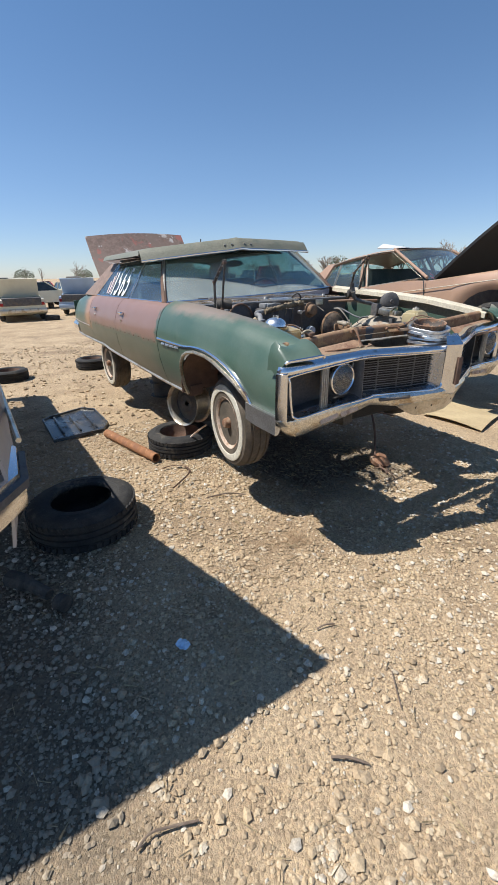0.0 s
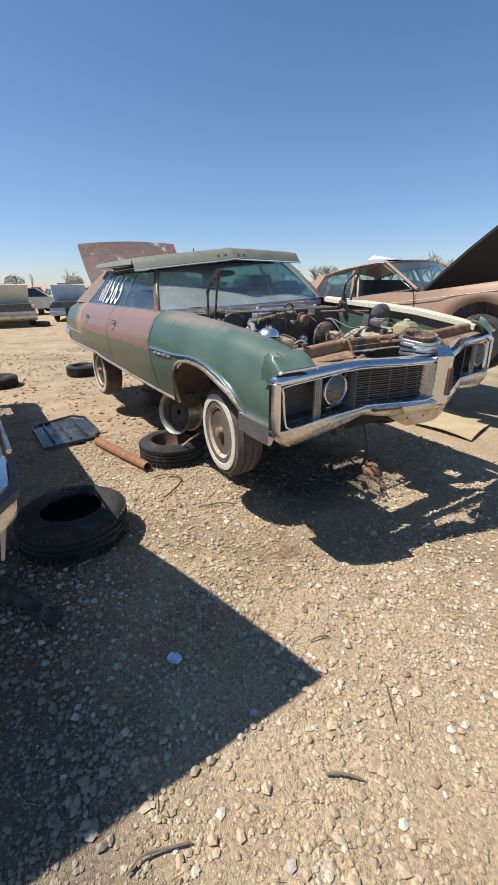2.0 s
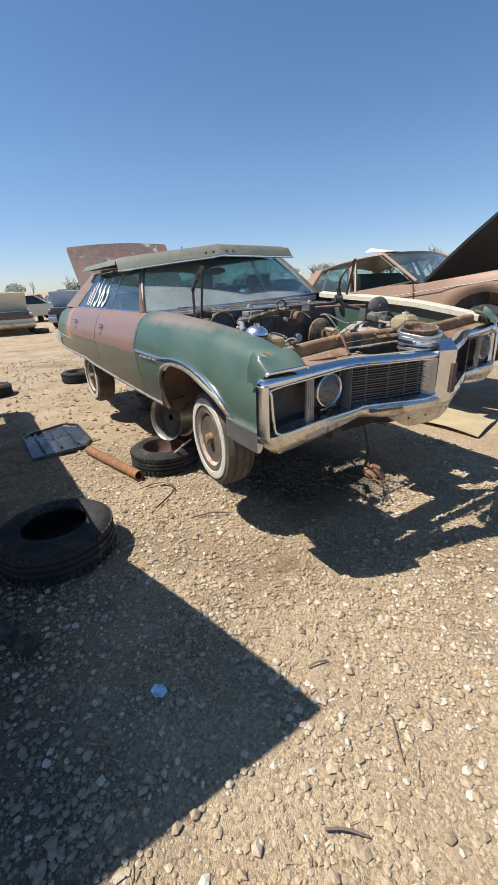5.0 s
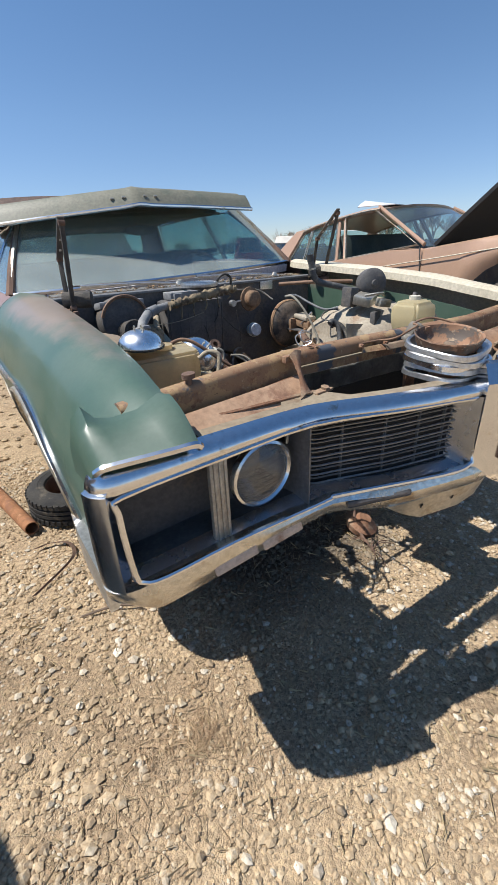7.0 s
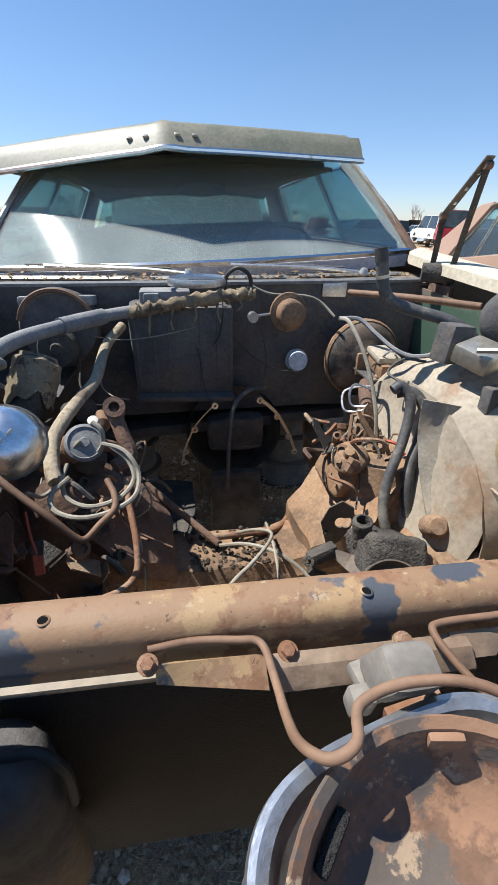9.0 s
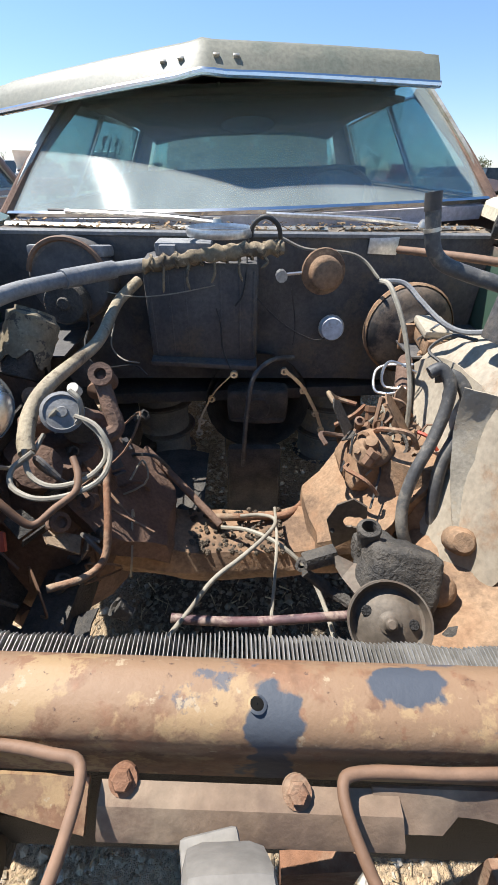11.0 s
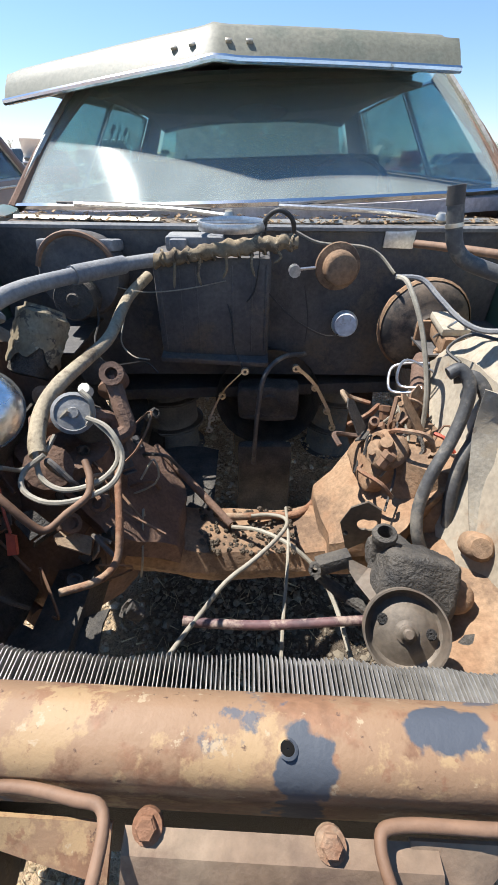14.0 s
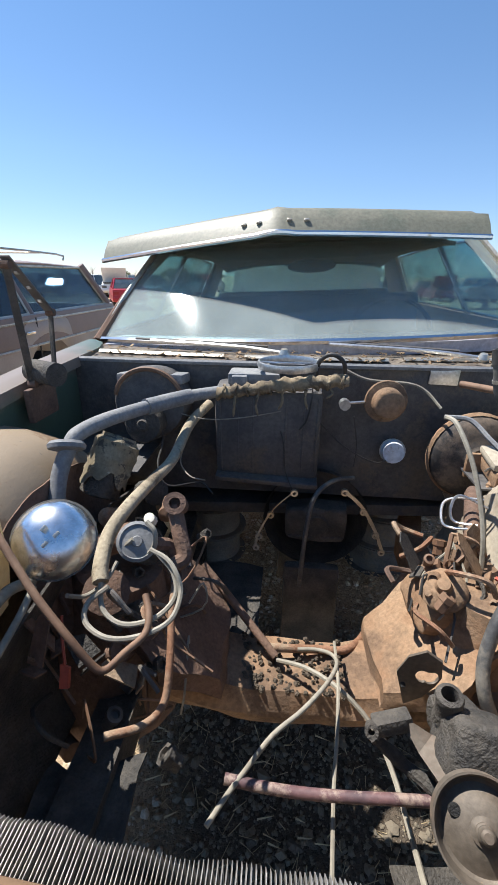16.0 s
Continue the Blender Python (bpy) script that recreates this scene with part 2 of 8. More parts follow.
DARKWIRE = mat("black wire", (0.03, 0.03, 0.03), (0.06, 0.055, 0.05), 0.6, 0, 9, 60, 0.1)
REDWIRE = mat("red plastic", (0.50, 0.08, 0.04), (0.35, 0.07, 0.04), 0.6, 0, 9, 60, 0.1)
COPPER = mat("brown hose", (0.15, 0.08, 0.045), (0.22, 0.13, 0.08), 0.7, 0, 8, 60, 0.1)
CHROME = mat("weathered chrome", (0.74, 0.75, 0.77), (0.68, 0.68, 0.69), 0.20, 1.0, 5, 60, 0.0, c=(0.50, 0.46, 0.40), camount=0.02, cscale=14, grainy=0.3)
BARCHROME = mat("dusty bumper chrome", (0.68, 0.67, 0.63), (0.58, 0.55, 0.48), 0.26, 0.92, 4, 70, 0.03, c=(0.44, 0.36, 0.26), camount=0.3, cscale=7)
# near-black that paints a hole's inner shade on a flat disc
HOLEP = mat("dark inside of a hole", (0.008, 0.008, 0.008), (0.012, 0.011, 0.010), 1.0, spec=0.0)
DULLCHROME = mat("dull dusty chrome", (0.62, 0.58, 0.50), (0.52, 0.48, 0.40), 0.34, 0.75, 5, 70, 0.06, c=(0.40, 0.32, 0.22), camount=0.35, cscale=6)
ALU = mat("aluminium", (0.66, 0.67, 0.68), (0.52, 0.52, 0.52), 0.35, 0.9, 6, 90, 0.1)
SILVER = mat("silvered reflector", (0.92, 0.92, 0.92), (0.86, 0.87, 0.88), 0.27, 1.0, 5, 60, 0.02)
SLAT = mat("dull grille slat", (0.27, 0.275, 0.28), (0.19, 0.19, 0.19), 0.42, 0.7, 8, 80, 0.1)
GRILLE = mat("grey grille plastic", (0.20, 0.205, 0.215), (0.16, 0.16, 0.16), 0.38, 0.55, 8, 80, 0.1)
CORE = mat("radiator fins", (0.46, 0.44, 0.41), (0.30, 0.28, 0.25), 0.5, 0.5, 12, 90, 0.2)
CORED = mat("dark radiator core", (0.02, 0.02, 0.02), (0.035, 0.032, 0.03), 0.7, 0.2, 12, 300, 0.8)
TANK = mat("yellowed plastic", (0.62, 0.52, 0.33), (0.68, 0.60, 0.43), 0.5, 0, 4, 50, 0.08, c=(0.36, 0.25, 0.13), camount=0.45, cscale=6)
CREAMP = mat("cream plastic bottle", (0.66, 0.57, 0.37), (0.58, 0.49, 0.30), 0.4, 0, 5, 60, 0.0, grainy=0.3)
WHITEP = mat("old white plastic", (0.66, 0.63, 0.53), (0.56, 0.52, 0.43), 0.5, 0, 5, 60, 0.05)
INNER = mat("dusty inner fender", (0.385, 0.335, 0.26), (0.31, 0.26, 0.195), 0.75, 0, 3, 60, 0.05, c=(0.27, 0.185, 0.12), camount=0.25, cscale=5)
INNERP = flaking("stained inner fender", (0.26, 0.175, 0.11), [((0.30, 0.235, 0.165), 4.0, 0.47), ((0.25, 0.15, 0.09), 7.0, 0.60), ((0.13, 0.12, 0.11), 15.0, 0.66)], 0.6)
POSTP = mat("dusty pale post", (0.46, 0.43, 0.37), (0.36, 0.33, 0.28), 0.5, 0.5, 9, 90, 0.1)
DUCTP = flaking("sooty taped tan", (0.27, 0.21, 0.135), [((0.11, 0.085, 0.06), 18.0, 0.53), ((0.38, 0.31, 0.21), 45.0, 0.60)], 0.9)
FLAPP = flaking("cracked pale rubber", (0.40, 0.36, 0.29), [((0.33, 0.285, 0.215), 7.0, 0.50), ((0.20, 0.155, 0.11), 20.0, 0.62)], 0.85)
PUMPP = mat("dusty grey casting", (0.24, 0.22, 0.19), (0.19, 0.17, 0.145), 0.8, 0, 14, 90, 0.05)
BOOSTER = mat("dust-filmed black steel", (0.10, 0.08, 0.062), (0.19, 0.14, 0.10), 0.7, 0, 7, 80, 0.1, c=(0.04, 0.036, 0.034), camount=0.45, cscale=6)
HOODP = mat("faded olive paint", (0.165, 0.165, 0.122), (0.205, 0.198, 0.148), 0.52, 0, 3, 70, 0.04, c=(0.15, 0.158, 0.118), camount=0.4, cscale=4)
WHITEPAINT = mat("white grease pen", (0.85, 0.85, 0.84), (0.75, 0.75, 0.74), 0.6, 0, 9, 80, 0)
SMEAR = mat("pink grease pen smear", (0.75, 0.60, 0.58), (0.55, 0.42, 0.40), 0.7, 0, 30, 90, 0)
DRUM = mat("brake drum rust", (0.34, 0.22, 0.15), (0.42, 0.30, 0.21), 0.9, 0.1, 9, 90, 0.4)
WHEELP = mat("tan rusty wheel", (0.56, 0.46, 0.38), (0.46, 0.34, 0.25), 0.8, 0.1, 6, 80, 0.2, c=(0.28, 0.15, 0.09), camount=0.4, cscale=6)
TRUNKP = flaking("rust brown lid", (0.29, 0.20, 0.155), [((0.24, 0.175, 0.14), 2.0, 0.5), ((0.36, 0.20, 0.16), 4.0, 0.64), ((0.50, 0.46, 0.42), 5.0, 0.68)], 0.6)
for m_, tone in ((TANK, (0.80, 0.66, 0.43, 1)), (CREAMP, (0.88, 0.80, 0.60, 1))):
    n_, l_ = m_.node_tree.nodes, m_.node_tree.links
    thru, both = n_.new("ShaderNodeBsdfTranslucent"), n_.new("ShaderNodeMixShader")
    thru.inputs[0].default_value, both.inputs[0].default_value = tone, 0.55
    l_.new(n_["Principled BSDF"].outputs[0], both.inputs[1]), l_.new(thru.outputs[0], both.inputs[2]), l_.new(both.outputs[0], n_["Material Output"].inputs[0])
LIDP = flaking("streaked brown lid", (0.28, 0.195, 0.155), [((0.235, 0.17, 0.135), 2.0, 0.5), ((0.38, 0.15, 0.12), 3.4, 0.585), ((0.56, 0.51, 0.47), 4.4, 0.60)], 0.6)
PIPERUST = flaking("bright orange rust", (0.33, 0.155, 0.075), [((0.22, 0.105, 0.06), 9.0, 0.53), ((0.42, 0.24, 0.13), 16.0, 0.6)], 0.85)
SEAT = mat("dark green vinyl", (0.05, 0.07, 0.06), (0.08, 0.10, 0.085), 0.7, 0, 5, 60, 0.1)
DASH = mat("dashboard vinyl", (0.56, 0.55, 0.60), (0.46, 0.45, 0.50), 0.6, 0, 5, 60, 0.1)
CANP = mat("pale blue plastic can", (0.55, 0.60, 0.66), (0.45, 0.48, 0.52), 0.5, 0, 12, 60, 0.05, c=(0.3, 0.25, 0.2), camount=0.3, cscale=14)
COWLP = mat("littered cowl", (0.15, 0.125, 0.10), (0.22, 0.18, 0.135), 0.9, 0, 14, 120, 0.4, c=(0.09, 0.07, 0.055), camount=0.5, cscale=9)
DUSTYPULLEY = mat("dusty steel pulley", (0.165, 0.135, 0.105), (0.115, 0.095, 0.075), 0.65, 0.3, 9, 90, 0.1, c=(0.16, 0.12, 0.09), camount=0.4, cscale=12)
LEDGE = mat("dusty grey-tan ledge", (0.18, 0.12, 0.08), (0.245, 0.18, 0.125), 0.85, 0, 8, 80, 0.12, c=(0.15, 0.10, 0.07), camount=0.45, cscale=9)
GLASS = glassy("dusty windscreen", (0.58, 0.74, 0.74), 0.155, (0.84, 0.88, 0.86))
SIDEGLASS = glassy("side glass", (0.72, 0.86, 0.88), 0.03, (0.7, 0.75, 0.78))
WAGONGLASS = glassy("dark reflecting side glass", (0.44, 0.54, 0.58), 0.05, (0.5, 0.55, 0.58))
BOWLRUST = flaking("scaly bowl rust", (0.20, 0.115, 0.075), [((0.29, 0.165, 0.10), 11.0, 0.50), ((0.10, 0.088, 0.078), 15.0, 0.50), ((0.34, 0.25, 0.17), 40.0, 0.58)], 0.75)
SHEETP = mat("faded pale panel", (0.60, 0.61, 0.61), (0.52, 0.52, 0.52), 0.5, 0, 3, 60, 0, grainy=0.2)
LINING = mat("dull chromed lining", (0.50, 0.51, 0.53), (0.38, 0.39, 0.41), 0.26, 0.95, 6, 60, 0.0, grainy=0.3)
OLDHOSE = mat("old black hose", (0.06, 0.06, 0.062), (0.11, 0.107, 0.10), 0.6, 0, 12, 100, 0.15, c=(0.2, 0.18, 0.15), camount=0.3, cscale=12)
TRAYP = mat("glossy black plastic", (0.02, 0.022, 0.025), (0.045, 0.045, 0.045), 0.28, 0, 4, 60, 0.05, c=(0.09, 0.08, 0.065), camount=0.3, cscale=5)
LENS = glassy("lamp lens", (0.50, 0.50, 0.49), 0.42, (0.20, 0.19, 0.17))
AMBER = mat("amber lens", (0.75, 0.28, 0.03), (0.65, 0.22, 0.03), 0.25, 0, 9, 60, 0.05)
REDLENS = mat("red lens", (0.40, 0.03, 0.03), (0.32, 0.02, 0.02), 0.25, 0, 9, 60, 0.05)
BROWNCAR = mat("faded brown paint", (0.385, 0.245, 0.165), (0.43, 0.275, 0.19), 0.35, 0.0, 2, 60, 0, coat=0.2, grainy=0.2)
WOODSIDE = mat("faded woodgrain side", (0.40, 0.36, 0.33), (0.46, 0.42, 0.38), 0.55, 0, 3, 60, 0, grainy=0.25)
WAGONP = mat("dull brown wagon paint", (0.24, 0.17, 0.14), (0.28, 0.20, 0.165), 0.4, 0, 3, 60, 0, grainy=0.25)
HEADER = mat("dusty header paint", (0.235, 0.185, 0.125), (0.28, 0.23, 0.16), 0.6, 0, 5, 60, 0.05, c=(0.2, 0.14, 0.09), camount=0.4, cscale=7)
PALEPAINT = mat("chalky pale paint", (0.52, 0.46, 0.34), (0.60, 0.54, 0.42), 0.6, 0, 3, 60, 0.05)
CARWHITE = mat("white car paint", (0.78, 0.78, 0.76), (0.70, 0.70, 0.68), 0.35, 0, 2, 60, 0, grainy=0.1)
CARBLUE = mat("pale blue car paint", (0.45, 0.55, 0.68), (0.40, 0.50, 0.62), 0.35, 0, 2, 60, 0, grainy=0.1)
CARRED = mat("red car paint", (0.45, 0.02, 0.035), (0.38, 0.02, 0.03), 0.3, 0, 2, 60, 0, grainy=0.1)
CARBLACK = mat("black car paint", (0.02, 0.02, 0.022), (0.03, 0.03, 0.03), 0.35, 0, 2, 60, 0, grainy=0.1)
CARGREY = mat("grey car paint", (0.30, 0.32, 0.33), (0.26, 0.27, 0.28), 0.35, 0, 2, 60, 0, grainy=0.1)
CARCREAM = mat("cream car paint", (0.70, 0.66, 0.50), (0.64, 0.60, 0.45), 0.45, 0, 2, 60, 0, grainy=0.1)
DARKGLASS = mat("far dark glass", (0.03, 0.04, 0.045), (0.05, 0.06, 0.065), 0.1, 0, 3, 40, 0)
BARK = mat("bare twigs", (0.20, 0.17, 0.14), (0.27, 0.23, 0.19), 0.9, 0, 3, 30, 0.1)
PALEBARK = mat("pale bare twigs", (0.27, 0.24, 0.205), (0.34, 0.30, 0.26), 0.9, 0, 3, 30, 0.1)
LEAF = mat("sparse leaves", (0.10, 0.12, 0.05), (0.14, 0.15, 0.07), 0.8, 0, 3, 30, 0.1)
CARDB = mat("weathered board", (0.48, 0.38, 0.22), (0.40, 0.31, 0.18), 0.9, 0, 3, 60, 0.1)
BLUEBIT = mat("pale blue plastic", (0.45, 0.65, 0.85), (0.6, 0.75, 0.9), 0.5, 0, 9, 60, 0)
TWIG = mat("dry stick", (0.14, 0.10, 0.075), (0.2, 0.15, 0.11), 0.9, 0, 9, 60, 0.2)
STRAW = mat("dry straw", (0.46, 0.36, 0.21), (0.36, 0.28, 0.16), 0.9, 0, 9, 60, 0)


def weathered_green(name):
    """Green paint worn to brown on the doors and over the fender tops, with scabs of red primer."""
    m = mat(name, (0.060, 0.108, 0.078), (0.086, 0.130, 0.099), 0.40, 0, 3.0, 80, 0.0, coat=0.1, grainy=0.3)
    n, l = m.node_tree.nodes, m.node_tree.links
    p = n["Principled BSDF"]
    old = p.inputs["Base Color"].links[0].from_socket
    geo, sep = n.new("ShaderNodeNewGeometry"), n.new("ShaderNodeSeparateXYZ")
    l.new(geo.outputs["Position"], sep.inputs[0])
    nz = n.new("ShaderNodeTexNoise")
    nz.inputs["Scale"].default_value, nz.inputs["Detail"].default_value, nz.inputs["Roughness"].default_value = 5.0, 10.0, 0.72
    l.new(geo.outputs["Position"], nz.inputs["Vector"])

    def math_(op, x, y):
        k = n.new("ShaderNodeMath")
        k.operation = op
        for i, v in enumerate((x, y)):
            if hasattr(v, "node"):
                l.new(v, k.inputs[i])
            else:
                k.inputs[i].default_value = v
        return k.outputs[0]

    def step(v, lo, hi):
        k = n.new("ShaderNodeMapRange")
        k.inputs["From Min"].default_value, k.inputs["From Max"].default_value = lo, hi
        l.new(v, k.inputs["Value"])
        return k.outputs[0]

    def over(f, under, colour):
        k = n.new("ShaderNodeMix")
        k.data_type = "RGBA"
        l.new(f, k.inputs[0]), l.new(under, k.inputs[6])
        k.inputs[7].default_value = (*colour, 1)
        return k.outputs[2]

    jig = math_("MULTIPLY", math_("SUBTRACT", nz.outputs[0], 0.5), 0.5)
    yy, zz = math_("ADD", sep.outputs[1], jig), math_("ADD", sep.outputs[2], math_("MULTIPLY", jig, 0.35))
    door = math_("MULTIPLY", math_("MULTIPLY", step(yy, 2.02, 2.08), step(yy, 4.75, 4.55)), step(zz, 1.13, 1.19))
    low = math_("MULTIPLY", math_("MULTIPLY", step(yy, 2.0, 2.3), step(zz, 1.17, 1.10)), 0.55)
    topz = step(math_("ADD", sep.outputs[2], math_("MULTIPLY", jig, 0.25)), 1.395, 1.44)
    front = math_("MULTIPLY", topz, step(yy, 1.95, 1.75))
    scabs = math_("MULTIPLY", step(nz.outputs[0], 0.66, 0.70), step(yy, 1.2, 2.0))
    orange = math_("MULTIPLY", math_("MULTIPLY", step(yy, 4.35, 4.5), step(yy, 4.85, 4.6)), step(zz, 1.05, 1.12))
    dirt = math_("MULTIPLY", step(zz, 1.0, 0.78), 0.6)
    col = over(door, old, (0.25, 0.15, 0.12))
    col = over(low, col, (0.17, 0.15, 0.105))
    col = over(front, col, (0.225, 0.18, 0.145))
    col = over(math_("MULTIPLY", scabs, 0.8), col, (0.34, 0.14, 0.09))
    col = over(math_("MULTIPLY", orange, 0.8), col, (0.42, 0.22, 0.12))
    col = over(dirt, col, (0.22, 0.17, 0.12))
    l.new(col, p.inputs["Base Color"])
    return m


BODY = weathered_green("weathered green body paint")


# ---- building blocks ----
def thing(name, label, category, at=(0, 0, 0), group="", kind=""):
    e = new(name)
    e.location = at
    e.empty_display_size = 0.05
    return tagged(e, label, category, group, kind)


def to_object(name, bm, material, smooth=True, angle=35):
    me = bpy.data.meshes.new(name)
    bmesh.ops.recalc_face_normals(bm, faces=bm.faces[:])
    if smooth:
        for f in bm.faces:
            f.smooth = True
        for e in bm.edges:
            if len(e.link_faces) == 2 and e.calc_face_angle(0) > radians(angle):
                e.smooth = False
    bm.to_mesh(me)
    bm.free()
    me.materials.append(material)
    return new(name, me)


LEAN = None
NOSE = -0.027


def lean(bm, drop):
    """The sedan stands with its right side propped higher, its cabin a little to the right of its nose."""
    for v in bm.verts:
        x, y = v.co.x, v.co.y
        if drop == NOSE:
            v.co.y -= 0.05 * min(0.5, max(-0.5, x))
            v.co.z += 0.010 + 0.07 * (max(0.0, x - 0.45) - max(0.0, -0.45 - x))
            continue
        k = min(1.0, max(0.0, (y - 1.6) / 0.5))
        v.co.x += 0.045 * k * (x + 0.95) + (0.03 * max(0.0, 1 - abs(x) / 1.08) if y < 0.36 and drop == 0.0 else 0.0)
        v.co.z += 0.040 * (x + 0.95) + drop


def part(name, bm, material, parent, label="", smooth=True, angle=35):
    if LEAN is not None:
        lean(bm, LEAN)
    ob = to_object(name, bm, material, smooth, angle)
    ob.parent = parent
    ob.matrix_parent_inverse = parent.matrix_world.inverted() if parent.parent is None and parent.type != "EMPTY" else Matrix()
    if parent.type == "EMPTY":
        ob.matrix_parent_inverse = Matrix.Translation(-Vector(parent.location))
    if label:
        tagged(ob, label)
    return ob


def single(name, bm, material, label, category, group="", kind="", smooth=True, angle=35):
    return tagged(to_object(name, bm, material, smooth, angle), label, category, group, kind)


def B():
    return bmesh.new()


def box(bm, c, s, rot=(0, 0, 0), bevel=0.0, m=None):
    g = bmesh.ops.create_cube(bm, size=1, matrix=(m or Matrix()) @ pose(*c, *rot) @ Matrix.Diagonal((*s, 1)))
    if bevel:
        es = list({e for v in g["verts"] for e in v.link_edges})
        bmesh.ops.bevel(bm, geom=es, offset=bevel, segments=2, profile=0.6, affect="EDGES")
    return bm


def smooth_path(pts, n=6, closed=False):
    """Points of a Catmull-Rom curve through pts."""
    P = [Vector(p) for p in pts]
    if len(P) < 3:
        return P
    out = []
    k = len(P)
    for i in range(k if closed else k - 1):
        p1, p2 = P[i], P[(i + 1) % k]
        p0 = P[i - 1] if (i > 0 or closed) else p1 * 2 - p2
        p3 = P[(i + 2) % k] if (i + 2 < k or closed) else p2 * 2 - p1
        for j in range(n):
            t = j / n
            out.append(0.5 * (2 * p1 + (p2 - p0) * t + (2 * p0 - 5 * p1 + 4 * p2 - p3) * t * t + (3 * p1 - p0 - 3 * p2 + p3) * t ** 3))
    if not closed:
        out.append(P[-1])
    return out


def tube(bm, pts, r, seg=8, n=6, closed=False, hollow=False):
    """A round tube along a smooth path; r is a number or one radius a point."""
    P = smooth_path(pts, n, closed)
    k = len(P)
    rs = [r] * k if not isinstance(r, (list, tuple)) else [r[min(len(r) - 1, int(i * (len(r) - 1) / max(1, k - 1)))] for i in range(k)]
    rings, up = [], Vector((0.13, 0.31, 0.94))
    for i, p in enumerate(P):
        a, b = (P[i - 1] if i or closed else p), (P[(i + 1) % k] if i < k - 1 or closed else p)
        d = (b - a).normalized()
        if abs(d.dot(up)) > 0.98:
            up = Vector((0.9, 0.3, 0.1))
        x = up.cross(d).normalized()
        up = d.cross(x).normalized()
        rings.append([bm.verts.new(p + rs[i] * (math.cos(2 * math.pi * j / seg) * x + math.sin(2 * math.pi * j / seg) * up)) for j in range(seg)])
    for i in range(k if closed else k - 1):
        q, w = rings[i], rings[(i + 1) % k]
        for j in range(seg):
            bm.faces.new((q[j], q[(j + 1) % seg], w[(j + 1) % seg], w[j]))
    if not closed and not hollow:
        bm.faces.new(rings[0]), bm.faces.new(rings[-1][::-1])
    return bm


def lathe(bm, prof, m=None, seg=24, ends=True):
    """Turn (radius, height) pairs round the z axis of the pose m."""
    m = m or Matrix()
    rings = []
    for r, h in prof:
        rings.append([bm.verts.new(m @ Vector((max(r, 0.0004) * math.cos(2 * math.pi * j / seg), max(r, 0.0004) * math.sin(2 * math.pi * j / seg), h))) for j in range(seg)])
    for a, b in zip(rings, rings[1:]):
        for j in range(seg):
            bm.faces.new((a[j], a[(j + 1) % seg], b[(j + 1) % seg], b[j]))
    if ends:
        bm.faces.new(rings[0][::-1]), bm.faces.new(rings[-1])
    return bm


def aim(p, d):
    """A pose at p whose z axis points along d."""
    return Matrix.Translation(p) @ Vector(d).to_track_quat("Z", "Y").to_matrix().to_4x4()


def sweep(bm, path, prof, closed=True, caps=True):
    """Carry a profile of (out, up) pairs along a level path; out is to the right of the way."""
    P = [Vector(p) for p in path]
    rings = []
    for i, p in enumerate(P):
        d1 = (p - P[i - 1]) if i else (P[1] - p)
        d2 = (P[i + 1] - p) if i < len(P) - 1 else d1
        t = (d1.normalized() + d2.normalized())
        t.z = 0
        t.normalize()
        o = Vector((t.y, -t.x, 0))
        c = max(0.5, o.dot(Vector((d2.y, -d2.x, 0)).normalized()))
        rings.append([bm.verts.new(p + o * (a / c) + Vector((0, 0, u))) for a, u in prof])
    k = len(prof)
    for a, b in zip(rings, rings[1:]):
        for j in range(k if closed else k - 1):
            bm.faces.new((a[j], a[(j + 1) % k], b[(j + 1) % k], b[j]))
    if closed and caps:
        bm.faces.new(rings[0]), bm.faces.new(rings[-1][::-1])
    return bm


def sheet(bm, rows, thick=0.0):
    """A skin over rows of points, each row as long as the next; thick gives it a back."""
    V = [[bm.verts.new(p) for p in r] for r in rows]
    fs = []
    for a, b in zip(V, V[1:]):
        for j in range(len(a) - 1):
            try:
                fs.append(bm.faces.new((a[j], a[j + 1], b[j + 1], b[j])))
            except ValueError:
                pass
    if thick:
        bmesh.ops.recalc_face_normals(bm, faces=fs)
        bmesh.ops.solidify(bm, geom=fs, thickness=thick)
    return bm


def loft(bm, rings, caps=True):
    """Closed rings joined one to the next."""
    V = [[bm.verts.new(p) for p in r] for r in rings]
    k = len(V[0])
    for a, b in zip(V, V[1:]):
        for j in range(k):
            bm.faces.new((a[j], a[(j + 1) % k], b[(j + 1) % k], b[j]))
    if caps:
        bm.faces.new(V[0][::-1]), bm.faces.new(V[-1])
    return bm


def prism(bm, outline, axis, a, b):
    """Push a flat outline along an axis from a to b; outline gives the other two coordinates in order."""
    def at(p, q):
        return {"x": (q, p[0], p[1]), "y": (p[0], q, p[1]), "z": (p[0], p[1], q)}[axis]
    return loft(bm, [[at(p, a) for p in outline], [at(p, b) for p in outline]])


def table(x, pairs):
    """Straight-line look-up."""
    if x <= pairs[0][0]:
        return pairs[0][1]
    for (a, u), (b, v) in zip(pairs, pairs[1:]):
        if x <= b:
            return u + (v - u) * (x - a) / (b - a)
    return pairs[-1][1]


def span(a, b, n):
    return [a + (b - a) * i / (n - 1) for i in range(n)]


# ---- ground ----
def ground_z(x, y):
    return 0.018 * noise.noise((x * 0.8, y * 0.8, 3.1)) + 0.008 * noise.noise((x * 3.1, y * 3.1, 7.7))


